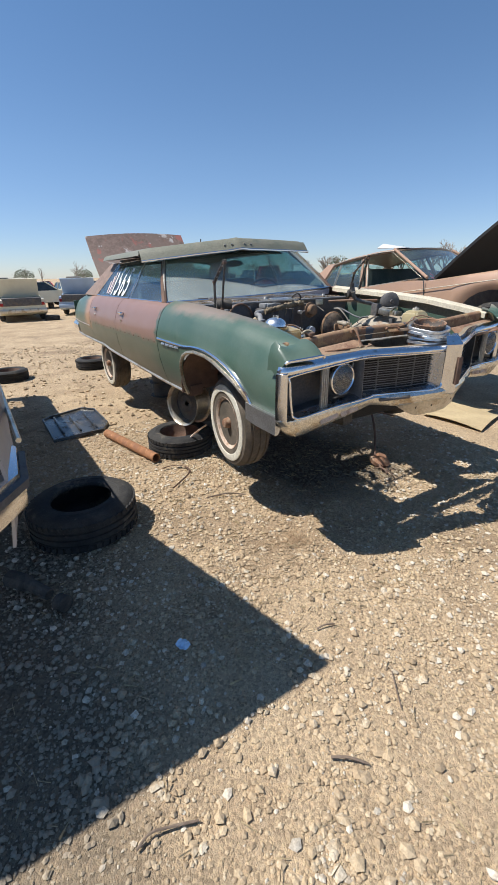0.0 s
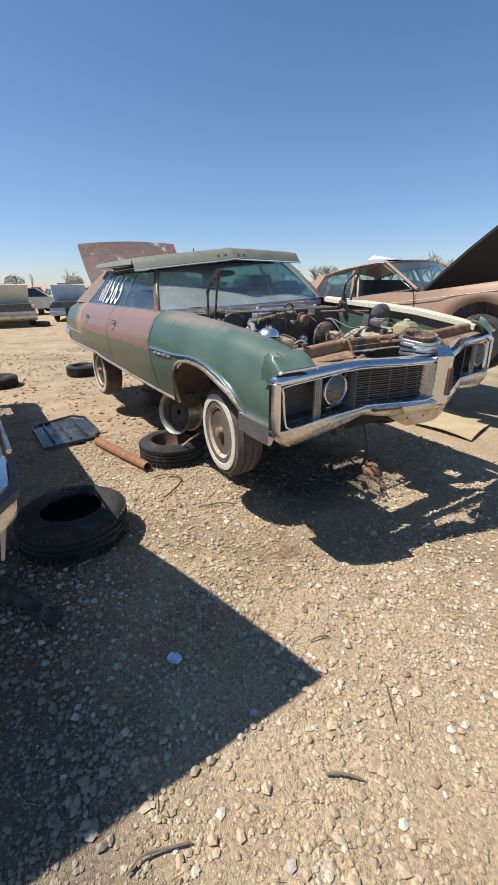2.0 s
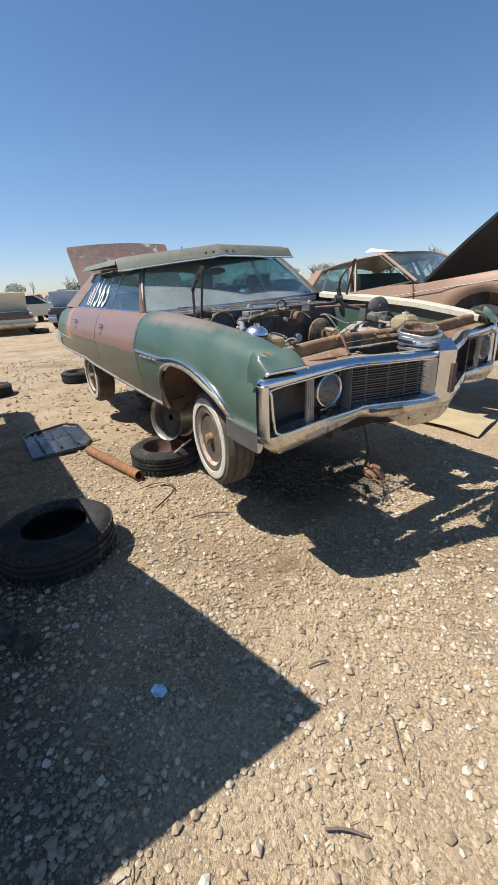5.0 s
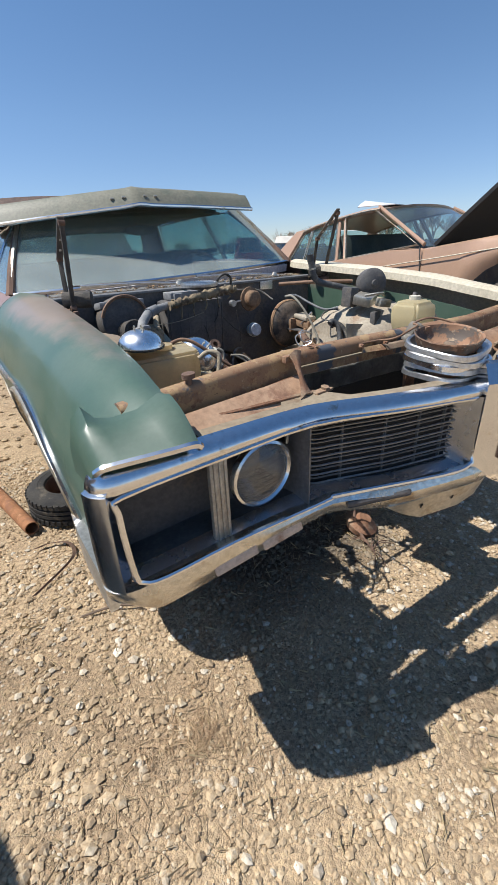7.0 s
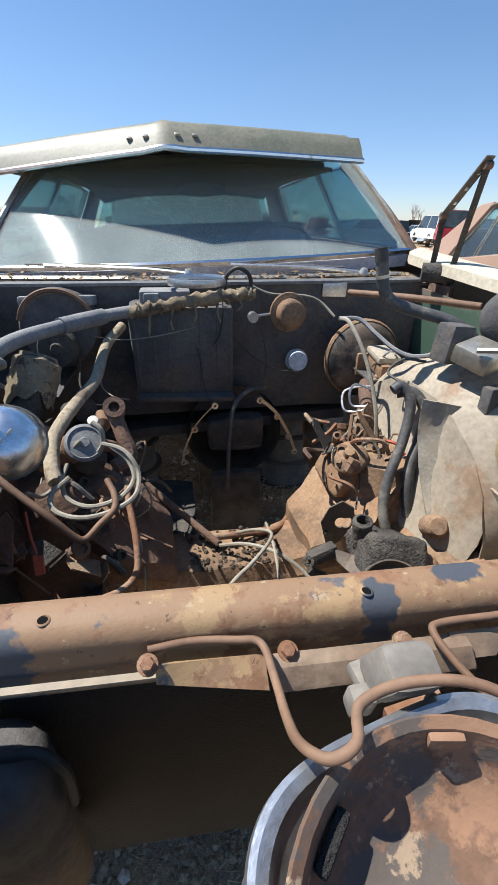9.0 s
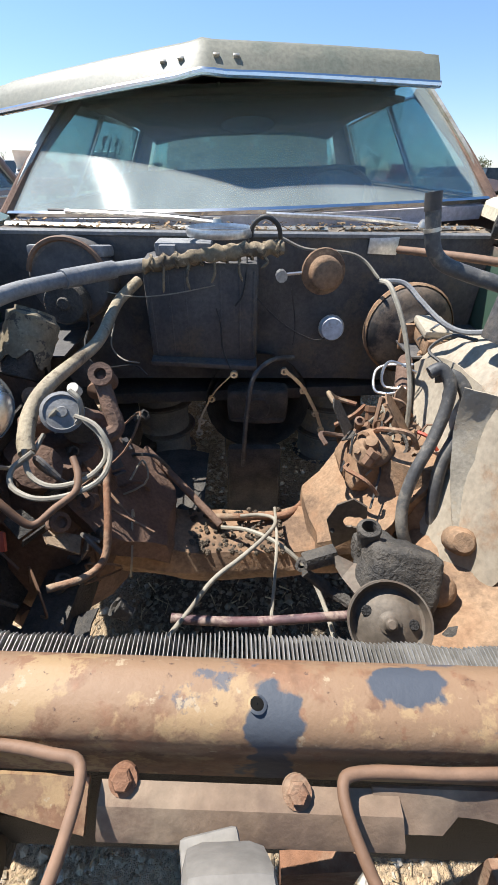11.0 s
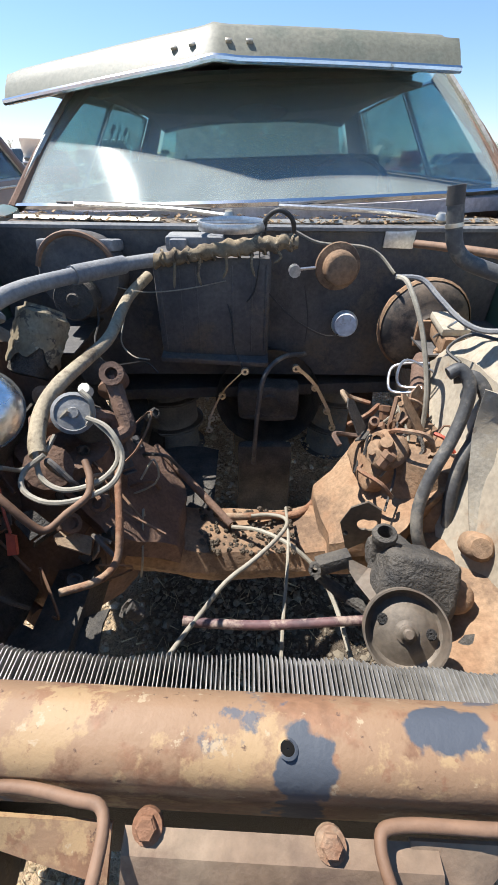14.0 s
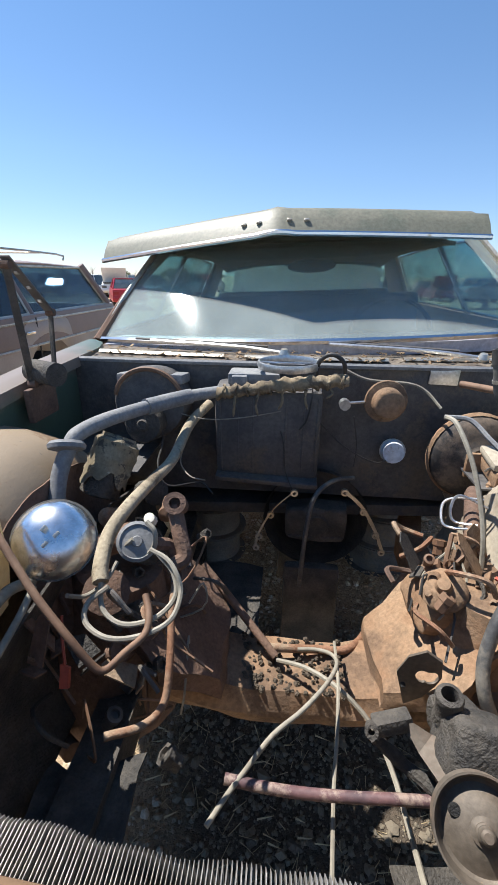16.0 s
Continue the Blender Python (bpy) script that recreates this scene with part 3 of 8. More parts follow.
def axis_steps():
    near = span(-4.4, 4.4, 111)
    far = [5.0, 5.8, 7, 9, 12, 16, 22, 30, 42, 60, 90, 140, 220, 400, 800, 1600, 3000]
    return [-f for f in far[::-1]] + near + far


bm = B()
xs, ys = [x - 0.8 for x in axis_steps()], [y + 0.9 for y in axis_steps()]
sheet(bm, [[(x, y, ground_z(x, y) if abs(x) < 12 and abs(y) < 12 else 0.0) for x in xs] for y in ys])
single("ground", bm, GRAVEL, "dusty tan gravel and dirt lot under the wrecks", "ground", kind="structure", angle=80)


def scatter(name, n, x0, x1, y0, y1, r0, r1, material, label, seed):
    """Loose chips: small uneven lumps half sunk into the ground, all in one mesh."""
    rng = np.random.default_rng(seed)
    base = np.array([(0, 0, 1), (.9, 0, .25), (.2, .85, .3), (-.75, .5, .2), (-.7, -.55, .28), (.3, -.88, .2), (.6, .3, -.7), (-.6, .3, -.7), (0, -.6, -.7)])
    tri = [(0, 1, 2), (0, 2, 3), (0, 3, 4), (0, 4, 5), (0, 5, 1), (1, 6, 2), (2, 6, 7), (2, 7, 3), (3, 7, 4), (4, 7, 8), (4, 8, 5), (5, 8, 1), (1, 8, 6)]
    px, py = rng.uniform(x0, x1, 2 * n), rng.uniform(y0, y1, 2 * n)
    patch = np.array([noise.noise((a * 1.7, b * 1.7, 0.7 * seed)) + 0.5 * noise.noise((a * 5.0, b * 5.0, 2.2)) for a, b in zip(px, py)])
    keep = np.sort(np.argsort(patch + rng.uniform(-0.75, 0.75, 2 * n))[n:])
    px, py = px[keep], py[keep]
    size = r0 + (r1 - r0) * rng.random(n) ** 3.6
    turn = rng.uniform(0, 6.283, n)
    sq = rng.uniform(0.45, 0.9, n)
    st = rng.uniform(0.65, 1.3, n)
    V = np.repeat(base[None], n, 0) * (1 + rng.uniform(-0.28, 0.28, (n, 9, 3)))
    V *= size[:, None, None]
    V[:, :, 0] *= st[:, None]
    V[:, :, 2] *= sq[:, None]
    c, s = np.cos(turn)[:, None], np.sin(turn)[:, None]
    X, Y = V[:, :, 0] * c - V[:, :, 1] * s, V[:, :, 0] * s + V[:, :, 1] * c
    gz = np.array([ground_z(a, b) for a, b in zip(px, py)])
    V[:, :, 0], V[:, :, 1] = X + px[:, None], Y + py[:, None]
    V[:, :, 2] += (gz + size * sq * 0.38)[:, None]
    F = (np.array(tri)[None] + (np.arange(n) * 9)[:, None, None]).reshape(-1, 3)
    me = bpy.data.meshes.new(name)
    me.from_pydata(V.reshape(-1, 3).tolist(), [], F.tolist())
    me.materials.append(material)
    return tagged(new(name, me), label, "gravel", kind="stuff")


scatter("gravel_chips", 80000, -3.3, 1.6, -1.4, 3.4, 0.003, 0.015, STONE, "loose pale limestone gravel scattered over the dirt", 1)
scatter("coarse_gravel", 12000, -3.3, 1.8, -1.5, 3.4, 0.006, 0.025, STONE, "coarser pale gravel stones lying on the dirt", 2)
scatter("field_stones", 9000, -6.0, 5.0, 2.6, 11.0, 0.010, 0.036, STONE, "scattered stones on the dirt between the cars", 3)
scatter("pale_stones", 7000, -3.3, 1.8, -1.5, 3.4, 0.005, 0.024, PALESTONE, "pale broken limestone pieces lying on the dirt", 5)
rng = random.Random(31)
bm = B()
for k in range(260):
    a, r = rng.uniform(0, 6.28), rng.gauss(0, 0.17)
    x, y = -0.94 + r * math.cos(a) * 1.2, 0.34 + r * math.sin(a)
    tip, ln_ = rng.gauss(0.6, 0.9), rng.uniform(0.04, 0.13)
    z = ground_z(x, y) + rng.uniform(0.004, 0.016)
    tube(bm, [(x, y, z), (x + ln_ * 0.5 * math.cos(tip), y + ln_ * 0.5 * math.sin(tip), z + rng.uniform(0, 0.006)), (x + ln_ * math.cos(tip + 0.3), y + ln_ * math.sin(tip + 0.3), z - 0.003)], 0.0011, 4)
single("dry_straw", bm, mat("dry straw", (0.42, 0.30, 0.18), (0.33, 0.22, 0.13), 0.85, 0, 20, 90, 0.1), "flattened patch of dry straw on the gravel", "straw", kind="stuff", angle=80)

# ---- the green sedan ----
car = thing("green_sedan", "derelict green and rust-brown four-door sedan, engine and bonnet gone", "car", (0, 2.9, 0))

LEAN = 0.0
TOP = [(0.2, 1.285), (0.45, 1.345), (0.8, 1.40), (1.2, 1.435), (1.6, 1.46), (2.0, 1.475), (4.5, 1.475), (5.2, 1.45), (5.85, 1.38)]
HALF = [(0.0, 0.955), (0.02, 0.99), (0.06, 1.03), (0.12, 1.06), (0.22, 1.095), (0.30, 1.10), (0.45, 1.085), (0.6, 1.05), (0.72, 1.0)]
TAPER = [(0.2, 0.985), (0.8, 1.0), (4.2, 1.0), (5.2, 0.965), (5.85, 0.90)]
BOTTOM = [(0.2, 0.90), (0.585, 0.90), (0.6, 0.955), (0.66, 1.0), (0.77, 1.062), (0.9, 1.11), (1.02, 1.148), (1.15, 1.17), (1.31, 1.175), (1.43, 1.155),
          (1.51, 1.12), (1.57, 1.06), (1.605, 0.98), (1.625, 0.88), (1.64, 0.775), (2.02, 0.775), (2.76, 0.81), (3.7, 0.86), (3.95, 0.90), (5.7, 0.88), (5.85, 0.95)]


def side_x(y, z):
    return table(table(y, TOP) - z, HALF) * table(y, TAPER)


def side_panel(bm, s, y0, y1, n, extra=(), inner=None):
    """A body side from y0 to y1; inner gives the width at which the top ends."""
    rows = []
    for y in sorted(set([round(v, 4) for v in span(y0, y1, n)] + [e for e in extra if y0 < e < y1])):
        zt, zb = table(y, TOP), table(y, BOTTOM)
        col = [(s * side_x(y, z), y, z) for z in (zb + (zt - zb) * (1 - (1 - k / 16) ** 1.6) for k in range(17))]
        if inner:
            w = inner(y)
            e = abs(col[-1][0])
            col += [(s * (e + (w - e) * k), y, zt + 0.014 * math.sin(math.pi * k)) for k in (0.25, 0.5, 0.75, 1.0)] + [(s * (w - 0.004), y, zt - 0.035)]
        rows.append(col)
    return sheet(bm, rows, 0.012)


ARCH = [0.59, 0.6, 0.63, 0.66, 0.72, 0.77, 0.84, 0.9, 0.96, 1.02, 1.09, 1.15, 1.23, 1.31, 1.37, 1.43, 1.47, 1.51, 1.54, 1.57, 1.59, 1.605, 1.615, 1.625, 1.632, 1.64]
for s in (-1, 1):
    f = part("fender", side_panel(B(), s, 0.305, 2.02, 16, ARCH, lambda y: table(y, [(0.36, 0.86), (0.6, 0.84), (1.9, 0.82), (2.02, 0.86)])), BODY if s < 0 else PALEPAINT, car, "faded green front fender browned on top" if s < 0 else "pale cream front fender", angle=50)
    # bent cap in front of the fender, its back edge curled up
    rows = []
    front = [(1.090, 0.330, 1.180), (1.088, 0.290, 1.225), (1.080, 0.262, 1.258), (1.066, 0.252, 1.268), (1.03, 0.240, 1.271), (0.98, 0.224, 1.274), (0.93, 0.208, 1.277), (0.89, 0.196, 1.280), (0.876, 0.196, 1.270)]
    back = [(1.096, 0.400, 1.200), (1.094, 0.395, 1.270), (1.082, 0.385, 1.335), (1.060, 0.372, 1.362), (1.035, 0.366, 1.330), (1.00, 0.362, 1.322), (0.945, 0.358, 1.326), (0.895, 0.352, 1.352), (0.868, 0.346, 1.345)]
    for k in span(0, 1, 8):
        rows.append([(s * (a[0] + (b[0] - a[0]) * k), a[1] + (b[1] - a[1]) * k, a[2] + (b[2] - a[2]) * (k ** 1.25 if 0.9 < a[0] < 1.07 else k) + 0.016 * math.sin(math.pi * k)) for a, b in zip(front, back)])
    part("fender_cap", sheet(B(), rows, 0.007), BODY, car, "dented green front cap of the fender", angle=50)
    bm = B()
    tube(bm, [(s * a, b - 0.004, c - 0.004) for a, b, c in front[2:]], 0.009, 6, 3)
    part("trim_strip", bm, CHROME, f)
    # wheel-arch and spear mouldings, ports
    bm = B()
    pts = [(s * (side_x(y, table(y, BOTTOM)) + 0.006), y, table(y, BOTTOM) + 0.004) for y in ARCH]
    tube(bm, pts, 0.013, 6, 2)
    part("arch_trim", bm, DULLCHROME, f)
    bm = B()
    spear = [(2.0, 1.205), (1.8, 1.20), (1.5, 1.197), (1.3, 1.212), (1.1, 1.205), (0.9, 1.165), (0.76, 1.11), (0.66, 1.045), (0.60, 0.985), (0.57, 0.93)]
    tube(bm, [(s * (side_x(y, z) + 0.004), y, z) for y, z in spear], 0.011, 6, 4)
    part("spear_trim", bm, CHROME, f)
    for i in range(4):
        y = 1.88 - 0.085 * i
        part("fender_port", box(B(), (s * (side_x(y, 1.172) + 0.004), y, 1.172), (0.014, 0.066, 0.018), (0, -25 * s, 0), 0.004), ALU, f)
    # doors and quarter
    for nm, y0, y1, lab in (("front_door", 2.03, 3.24, "front door rusted brown above a bare seam"), ("rear_door", 3.25, 4.42, "rear door rusted brown above a bare seam")):
        d = part(nm, side_panel(B(), s, y0, y1, 10), BODY, car, lab, angle=50)
        hy = 3.06 if nm == "front_door" else 4.12
        bm = B()
        x = s * (side_x(hy, 1.345) + 0.012)
        box(bm, (x, hy, 1.345), (0.03, 0.14, 0.022), (0, 0, 0), 0.008)
        box(bm, (x + s * 0.008, hy - 0.055, 1.343), (0.035, 0.035, 0.032), (0, 0, 0), 0.008)
        part("door_handle", bm, CHROME, d)
        lathe(bm := B(), [(0.014, 0), (0.014, 0.006), (0.004, 0.008)], aim((s * side_x(hy, 1.27), hy - 0.03, 1.27), (s, 0, 0)), 12)
        part("keyhole", bm, DULLCHROME, d)
        for k in range(9):
            y = y0 + 0.06 + k * (y1 - y0 - 0.12) / 8
            lathe(bm := B(), [(0.007, 0), (0.004, 0.004)], aim((s * side_x(y, 1.165), y, 1.165), (s, 0, 0)), 6)
            part("clip_hole", bm, DARKRUST, d)
    q = part("rear_quarter", side_panel(B(), s, 4.43, 5.84, 12, (), lambda y: 0.78), BODY, car, "rear quarter in green and orange rust", angle=50)
    bm = B()
    tube(bm, [(s * (side_x(y, table(y, BOTTOM)) + 0.004), y, table(y, BOTTOM) + 0.012) for y in span(1.68, 5.7, 24)], 0.016, 6, 2)
    part("rocker_trim", bm, DULLCHROME, car)
    bm = B()
    tube(bm, [(s * (side_x(y, 1.10) + 0.002), y, 1.10) for y in span(4.5, 5.8, 6)], 0.007, 6, 2)
    part("quarter_trim", bm, DULLCHROME, q)
    # inner wheel well and sill so that the body is closed
    bm = B()
    rows = [[(s * x, 1.12 + 0.56 * math.cos(a), 0.86 + 0.36 * math.sin(a)) for x in (1.06, 0.9, 0.72)] for a in span(-0.2, math.pi + 0.2, 16)]
    sheet(bm, rows, 0.008)
    part("wheel_well", bm, DARKRUST, car, "dark rusty wheel well")
    box(bm := B(), (s * 0.93, 2.9, 0.82), (0.12, 2.5, 0.10), (1.5, 0, 0), 0.02)
    part("sill", bm, DARKRUST, car)

# floor, boot and rear panel
box(bm := B(), (0, 3.4, 0.86), (1.75, 3.3, 0.05), (1.0, 0, 0), 0.01)
part("floor_pan", bm, BLACKP, car)
box(bm := B(), (0, 5.2, 0.98), (1.6, 1.2, 0.05))
part("boot_floor", bm, DARKRUST, car)
sheet(bm := B(), [[(x, 5.84 + 0.03 * math.cos(x * 1.6), z) for x in span(-0.98, 0.98, 9)] for z in (0.92, 1.05, 1.2, 1.36)], 0.02)
part("tail_panel", bm, BODY, car)
sweep(bm := B(), [(-0.98, 5.5, 0.92), (-0.96, 5.86, 0.92), (-0.5, 5.92, 0.92), (0.5, 5.92, 0.92), (0.96, 5.86, 0.92), (0.98, 5.5, 0.92)][::-1], [(0, 0), (0.05, 0.02), (0.06, 0.10), (0.02, 0.16), (0, 0.16)])
part("rear_bumper", bm, CHROME, car)

# roof and pillars
bm = B()
rows = []
for y, z, w in ((2.74, 1.905, 0.71), (2.8, 1.912, 0.715), (3.4, 1.92, 0.72), (3.9, 1.91, 0.715), (4.25, 1.875, 0.70), (4.45, 1.83, 0.68)):
    rows.append([(w * u, y - (0.03 * (1 - u * u) if y < 2.8 else 0), z - 0.05 * abs(u) ** 3) for u in span(-1, 1, 13)])
sheet(bm, rows, 0.02)
part("roof", bm, TRUNKP, car, "rust brown steel roof")
for s in (-1, 1):
    tube(bm := B(), [(s * 0.945, 2.17, 1.46), (s * 0.85, 2.39, 1.67), (s * 0.725, 2.62, 1.86)], 0.024, 8)
    part("windscreen_pillar", bm, DARKRUST, car)
    rows = [[(s * (0.955 - 0.235 * k), a + k * (b - a), 1.47 + k * 0.37) for a, b in ((4.40, 4.02), (4.65, 4.15), (4.95, 4.35), (5.1, 4.45))] for k in (0, 0.25, 0.5, 0.75, 1.0)]
    sheet(bm2 := B(), rows, 0.03)
    part("rear_pillar", bm2, TRUNKP, car)
    for nm, pts in (("front_side_window", ((2.20, 1.478, 0.95), (3.08, 1.478, 0.955), (3.06, 1.855, 0.73), (2.66, 1.85, 0.735))), ("rear_side_window", ((3.12, 1.478, 0.955), (4.38, 1.478, 0.955), (4.02, 1.83, 0.735), (3.10, 1.855, 0.73)))):
        sheet(bm := B(), [[(s * pts[0][2], pts[0][0], pts[0][1]), (s * pts[1][2], pts[1][0], pts[1][1])], [(s * pts[3][2], pts[3][0], pts[3][1]), (s * pts[2][2], pts[2][0], pts[2][1])]], 0.005)
        w = part(nm, bm, SIDEGLASS, car, "rolled-up dusty side window")
        w.visible_shadow = False
        tube(bm := B(), [(s * (p[2] + 0.003), p[0], p[1]) for p in pts] + [(s * (pts[0][2] + 0.003), pts[0][0], pts[0][1])], 0.009, 6, 1)
        part("window_frame", bm, CHROME, w)
# windscreen, a curved pane with bright trim
def screen(u, v):
    x = u * (0.93 - 0.21 * v)
    return Vector((x, 1.98 + 0.20 * u * u + v * (0.60 - 0.16 * u * u), 1.468 + 0.43 * v + 0.012 * math.sin(math.pi * v)))
bm = B()
sheet(bm, [[screen(u, v) for u in span(-1, 1, 25)] for v in span(0, 1, 9)], 0.005)
ws = part("windscreen", bm, GLASS, car, "dusty curved windscreen", angle=60)
ws.visible_shadow = False
tube(bm := B(), [screen(u, 0) + Vector((0, -0.012, 0.0)) for u in span(-1, 1, 15)], 0.013, 6, 2)
part("windscreen_trim", bm, CHROME, car)
for s in (-1, 1):
    tube(bm := B(), [screen(s, v) + Vector((s * 0.012, 0, 0.01)) for v in span(0, 1, 5)], 0.012, 6, 2)
    part("pillar_trim", bm, DULLCHROME, car)
sheet(bm := B(), [[(x * (0.86 - 0.22 * v), 4.95 - 0.55 * v - 0.1 * x * x, 1.46 + 0.37 * v) for x in span(-1, 1, 9)] for v in (0, 0.5, 1)], 0.006)
part("rear_window", bm, SIDEGLASS, car).visible_shadow = False
sheet(bm := B(), [[(x * 0.80, y, 1.462 - 0.03 * abs(x)) for x in span(-1, 1, 5)] for y in (4.86, 5.1)], 0.02)
part("rear_deck", bm, BODY, car)
# cabin
sheet(bm := B(), [[(x, 2.0 + 0.16 * x * x + k * 0.42, 1.452 - 0.02 * k + (0.02 if 0.25 < k < 0.8 else 0)) for x in span(-0.9, 0.9, 13)] for k in (0, 0.3, 0.6, 1.0)], 0.05)
dash = part("dashboard", bm, DASH, car, "sun-bleached grey dashboard top")
tube(bm := B(), [Vector((0.42 + 0.2 * math.cos(a), 2.62 + 0.07 * math.sin(a), 1.42 + 0.17 * math.sin(a))) for a in span(0, 2 * math.pi, 17)[:-1]], 0.012, 6, 2, True)
tube(bm, [(0.23, 2.62, 1.42), (0.42, 2.6, 1.415), (0.61, 2.62, 1.42)], 0.012, 6)
part("steering_wheel", bm, BLACKP, car)
for y, nm in ((3.1, "front_seat"), (4.1, "rear_seat")):
    box(bm := B(), (0, y, 1.12), (1.5, 0.55, 0.22), (0, 0, 0), 0.05)
    box(bm, (0, y + 0.3, 1.36), (1.5, 0.16, 0.46), (-10, 0, 0), 0.05)
    part(nm, bm, SEAT, car, "dark green vinyl bench seat")
lathe(bm := B(), [(0.0, -0.012), (0.07, -0.01), (0.075, 0.0), (0.07, 0.01)], aim((0.0, 2.62, 1.76), (0, -1, 0.1)) @ Matrix.Diagonal((1.6, 0.45, 1, 1)), 20)
part("rear_view_mirror", bm, BLACKP, car)
box(bm := B(), (0, 3.5, 1.865), (1.3, 1.6, 0.02))
part("headliner", bm, SEAT, car)

# boot lid standing open
bm = B()
sheet(bm, [[(0.05 + 0.75 * u, 4.98 + 0.72 * v + 0.05 * math.sin(math.pi * v), 1.50 + 0.765 * v - 0.03 * u * u * v + 0.01 * math.cos(u * 30) * (v > 0.97)) for u in span(-1, 1, 11)] for v in span(0, 1, 7)], 0.03)
part("boot_lid", bm, LIDP, car, "rust brown boot lid standing open")
for s in (-1, 1):
    part("boot_hinge", tube(B(), [(s * 0.6, 5.0, 1.42), (s * 0.6, 4.9, 1.56), (s * 0.6, 5.1, 1.62)], 0.015, 6), DARKRUST, car)


def wheel(parent, c, s, rimmat, tyremat, white=True, steer=0.0, camber=0.0, drum=True):
    """A wheel under a car: tyre > white band, rim, brake drum. s is the side its face looks to."""
    m = Matrix.Translation(c) @ pose(0, 0, 0, 0, camber, steer) @ aim((0, 0, 0), (s, 0, 0))
    t = part("tyre", lathe(B(), [(0.185, -0.08), (0.195, -0.098), (0.26, -0.108), (0.315, -0.096), (0.334, -0.07), (0.338, -0.062), (0.330, -0.058), (0.330, -0.048), (0.341, -0.044), (0.341, -0.012),
        (0.332, -0.009), (0.332, 0.009), (0.341, 0.012), (0.341, 0.044), (0.330, 0.048), (0.330, 0.058), (0.338, 0.062), (0.334, 0.07), (0.315, 0.096), (0.26, 0.108), (0.195, 0.098), (0.185, 0.08)], m, 40), tyremat, parent, angle=30)
    if white:
        part("whitewall", lathe(B(), [(0.236, 0.103), (0.238, 0.110), (0.262, 0.1125), (0.286, 0.108), (0.288, 0.101)], m, 40, False), WHITEP, t, "dirty whitewall band")
    r = part("rim", lathe(B(), [(0.0, 0.028), (0.05, 0.03), (0.085, 0.045), (0.115, 0.048), (0.135, 0.03), (0.15, 0.005), (0.163, 0.01), (0.17, 0.06), (0.178, 0.088), (0.196, 0.1), (0.199, 0.095), (0.184, 0.07), (0.175, 0.0), (0.175, -0.08)], m, 32, False), rimmat, parent, angle=40)
    if drum:
        part("hub_cap", lathe(B(), [(0.05, 0.03), (0.048, 0.07), (0.04, 0.085), (0.034, 0.115), (0.026, 0.122), (0.0, 0.123)], m, 16, False), RUST, r)
        for k in range(5):
            a = 2 * math.pi * k / 5
            part("wheel_stud", lathe(B(), [(0.008, 0.03), (0.008, 0.065), (0.0, 0.066)], m @ Matrix.Translation((0.058 * math.cos(a), 0.058 * math.sin(a), 0)), 8, False), DARKRUST, r)
    return t


for s in (-1, 1):
    wheel(car, Vector((s * 0.88, 1.08, 0.665)), s, WHEELP, DUSTYTYRE, True, -6 if s < 0 else 6)
    wheel(car, Vector((s * 0.86, 4.33, 0.60)), s, WHEELP, DUSTYTYRE, True)

# ---- front bumper with its grille and lamps ----
HALFPLAN = [(0.05, 0.025), (0.30, 0.10), (0.50, 0.185), (0.62, 0.215), (0.90, 0.245), (1.03, 0.258), (1.068, 0.268), (1.084, 0.285), (1.088, 0.305)]
plan = [(-x, y) for x, y in HALFPLAN[::-1]] + [(x, y) for x, y in HALFPLAN]
BAR = [(0.0, 1.200), (0.09, 1.200), (0.32, 1.212), (0.535, 1.219), (0.80, 1.203), (1.05, 1.186), (1.1, 1.184)]
DEEP = [(0.0, 0.046), (0.32, 0.036), (0.535, 0.034), (0.80, 0.048), (1.05, 0.064), (1.1, 0.066)]
SILL = [(0.0, 0.972), (0.3, 0.972), (0.50, 0.985), (0.58, 0.972), (0.8, 0.957), (1.05, 0.935), (1.1, 0.935)]
KEEL = [(0.0, 0.885), (0.3, 0.885), (0.50, 0.918), (0.58, 0.89), (0.66, 0.872), (0.85, 0.842), (1.1, 0.815)]
fine = smooth_path([(x, y, 0) for x, y in plan], 4)
bm = sweep(B(), [(p.x, p.y, 0) for p in fine], [(-0.008, 0.004), (0.006, 0.004), (0.012, 0.008), (0.014, 0.016), (0.012, 0.032), (0.006, 0.048), (-0.003, 0.060), (-0.014, 0.067), (-0.03, 0.070), (-0.03, 0.055), (-0.02, 0.004)])
for v in bm.verts:
    v.co.z = table(abs(v.co.x), BAR) + v.co.z * table(abs(v.co.x), DEEP) / 0.07
bumper = part("front_bumper", bm, CHROME, car, "chrome loop bumper round the grille, scuffed and dusty")
bm = sweep(B(), [(p.x, p.y, 0) for p in fine], [(-0.01, 1.0), (0.004, 1.06), (0.026, 1.03), (0.035, 0.8), (0.026, 0.45), (0.004, 0.05), (-0.05, -0.12), (-0.06, -0.05), (-0.02, 0.3)])
for v in bm.verts:
    k = table(abs(v.co.x), KEEL)
    low = min(1.0, max(0.0, 1 - v.co.z))
    v.co.z = k + v.co.z * (table(abs(v.co.x), SILL) - k)
    if abs(v.co.x) > 0.75:
        v.co.x *= 1 - 0.065 * low * (abs(v.co.x) - 0.75) / 0.33
part("lower_bar", bm, BARCHROME, bumper, "dull dusty lower bumper bar")
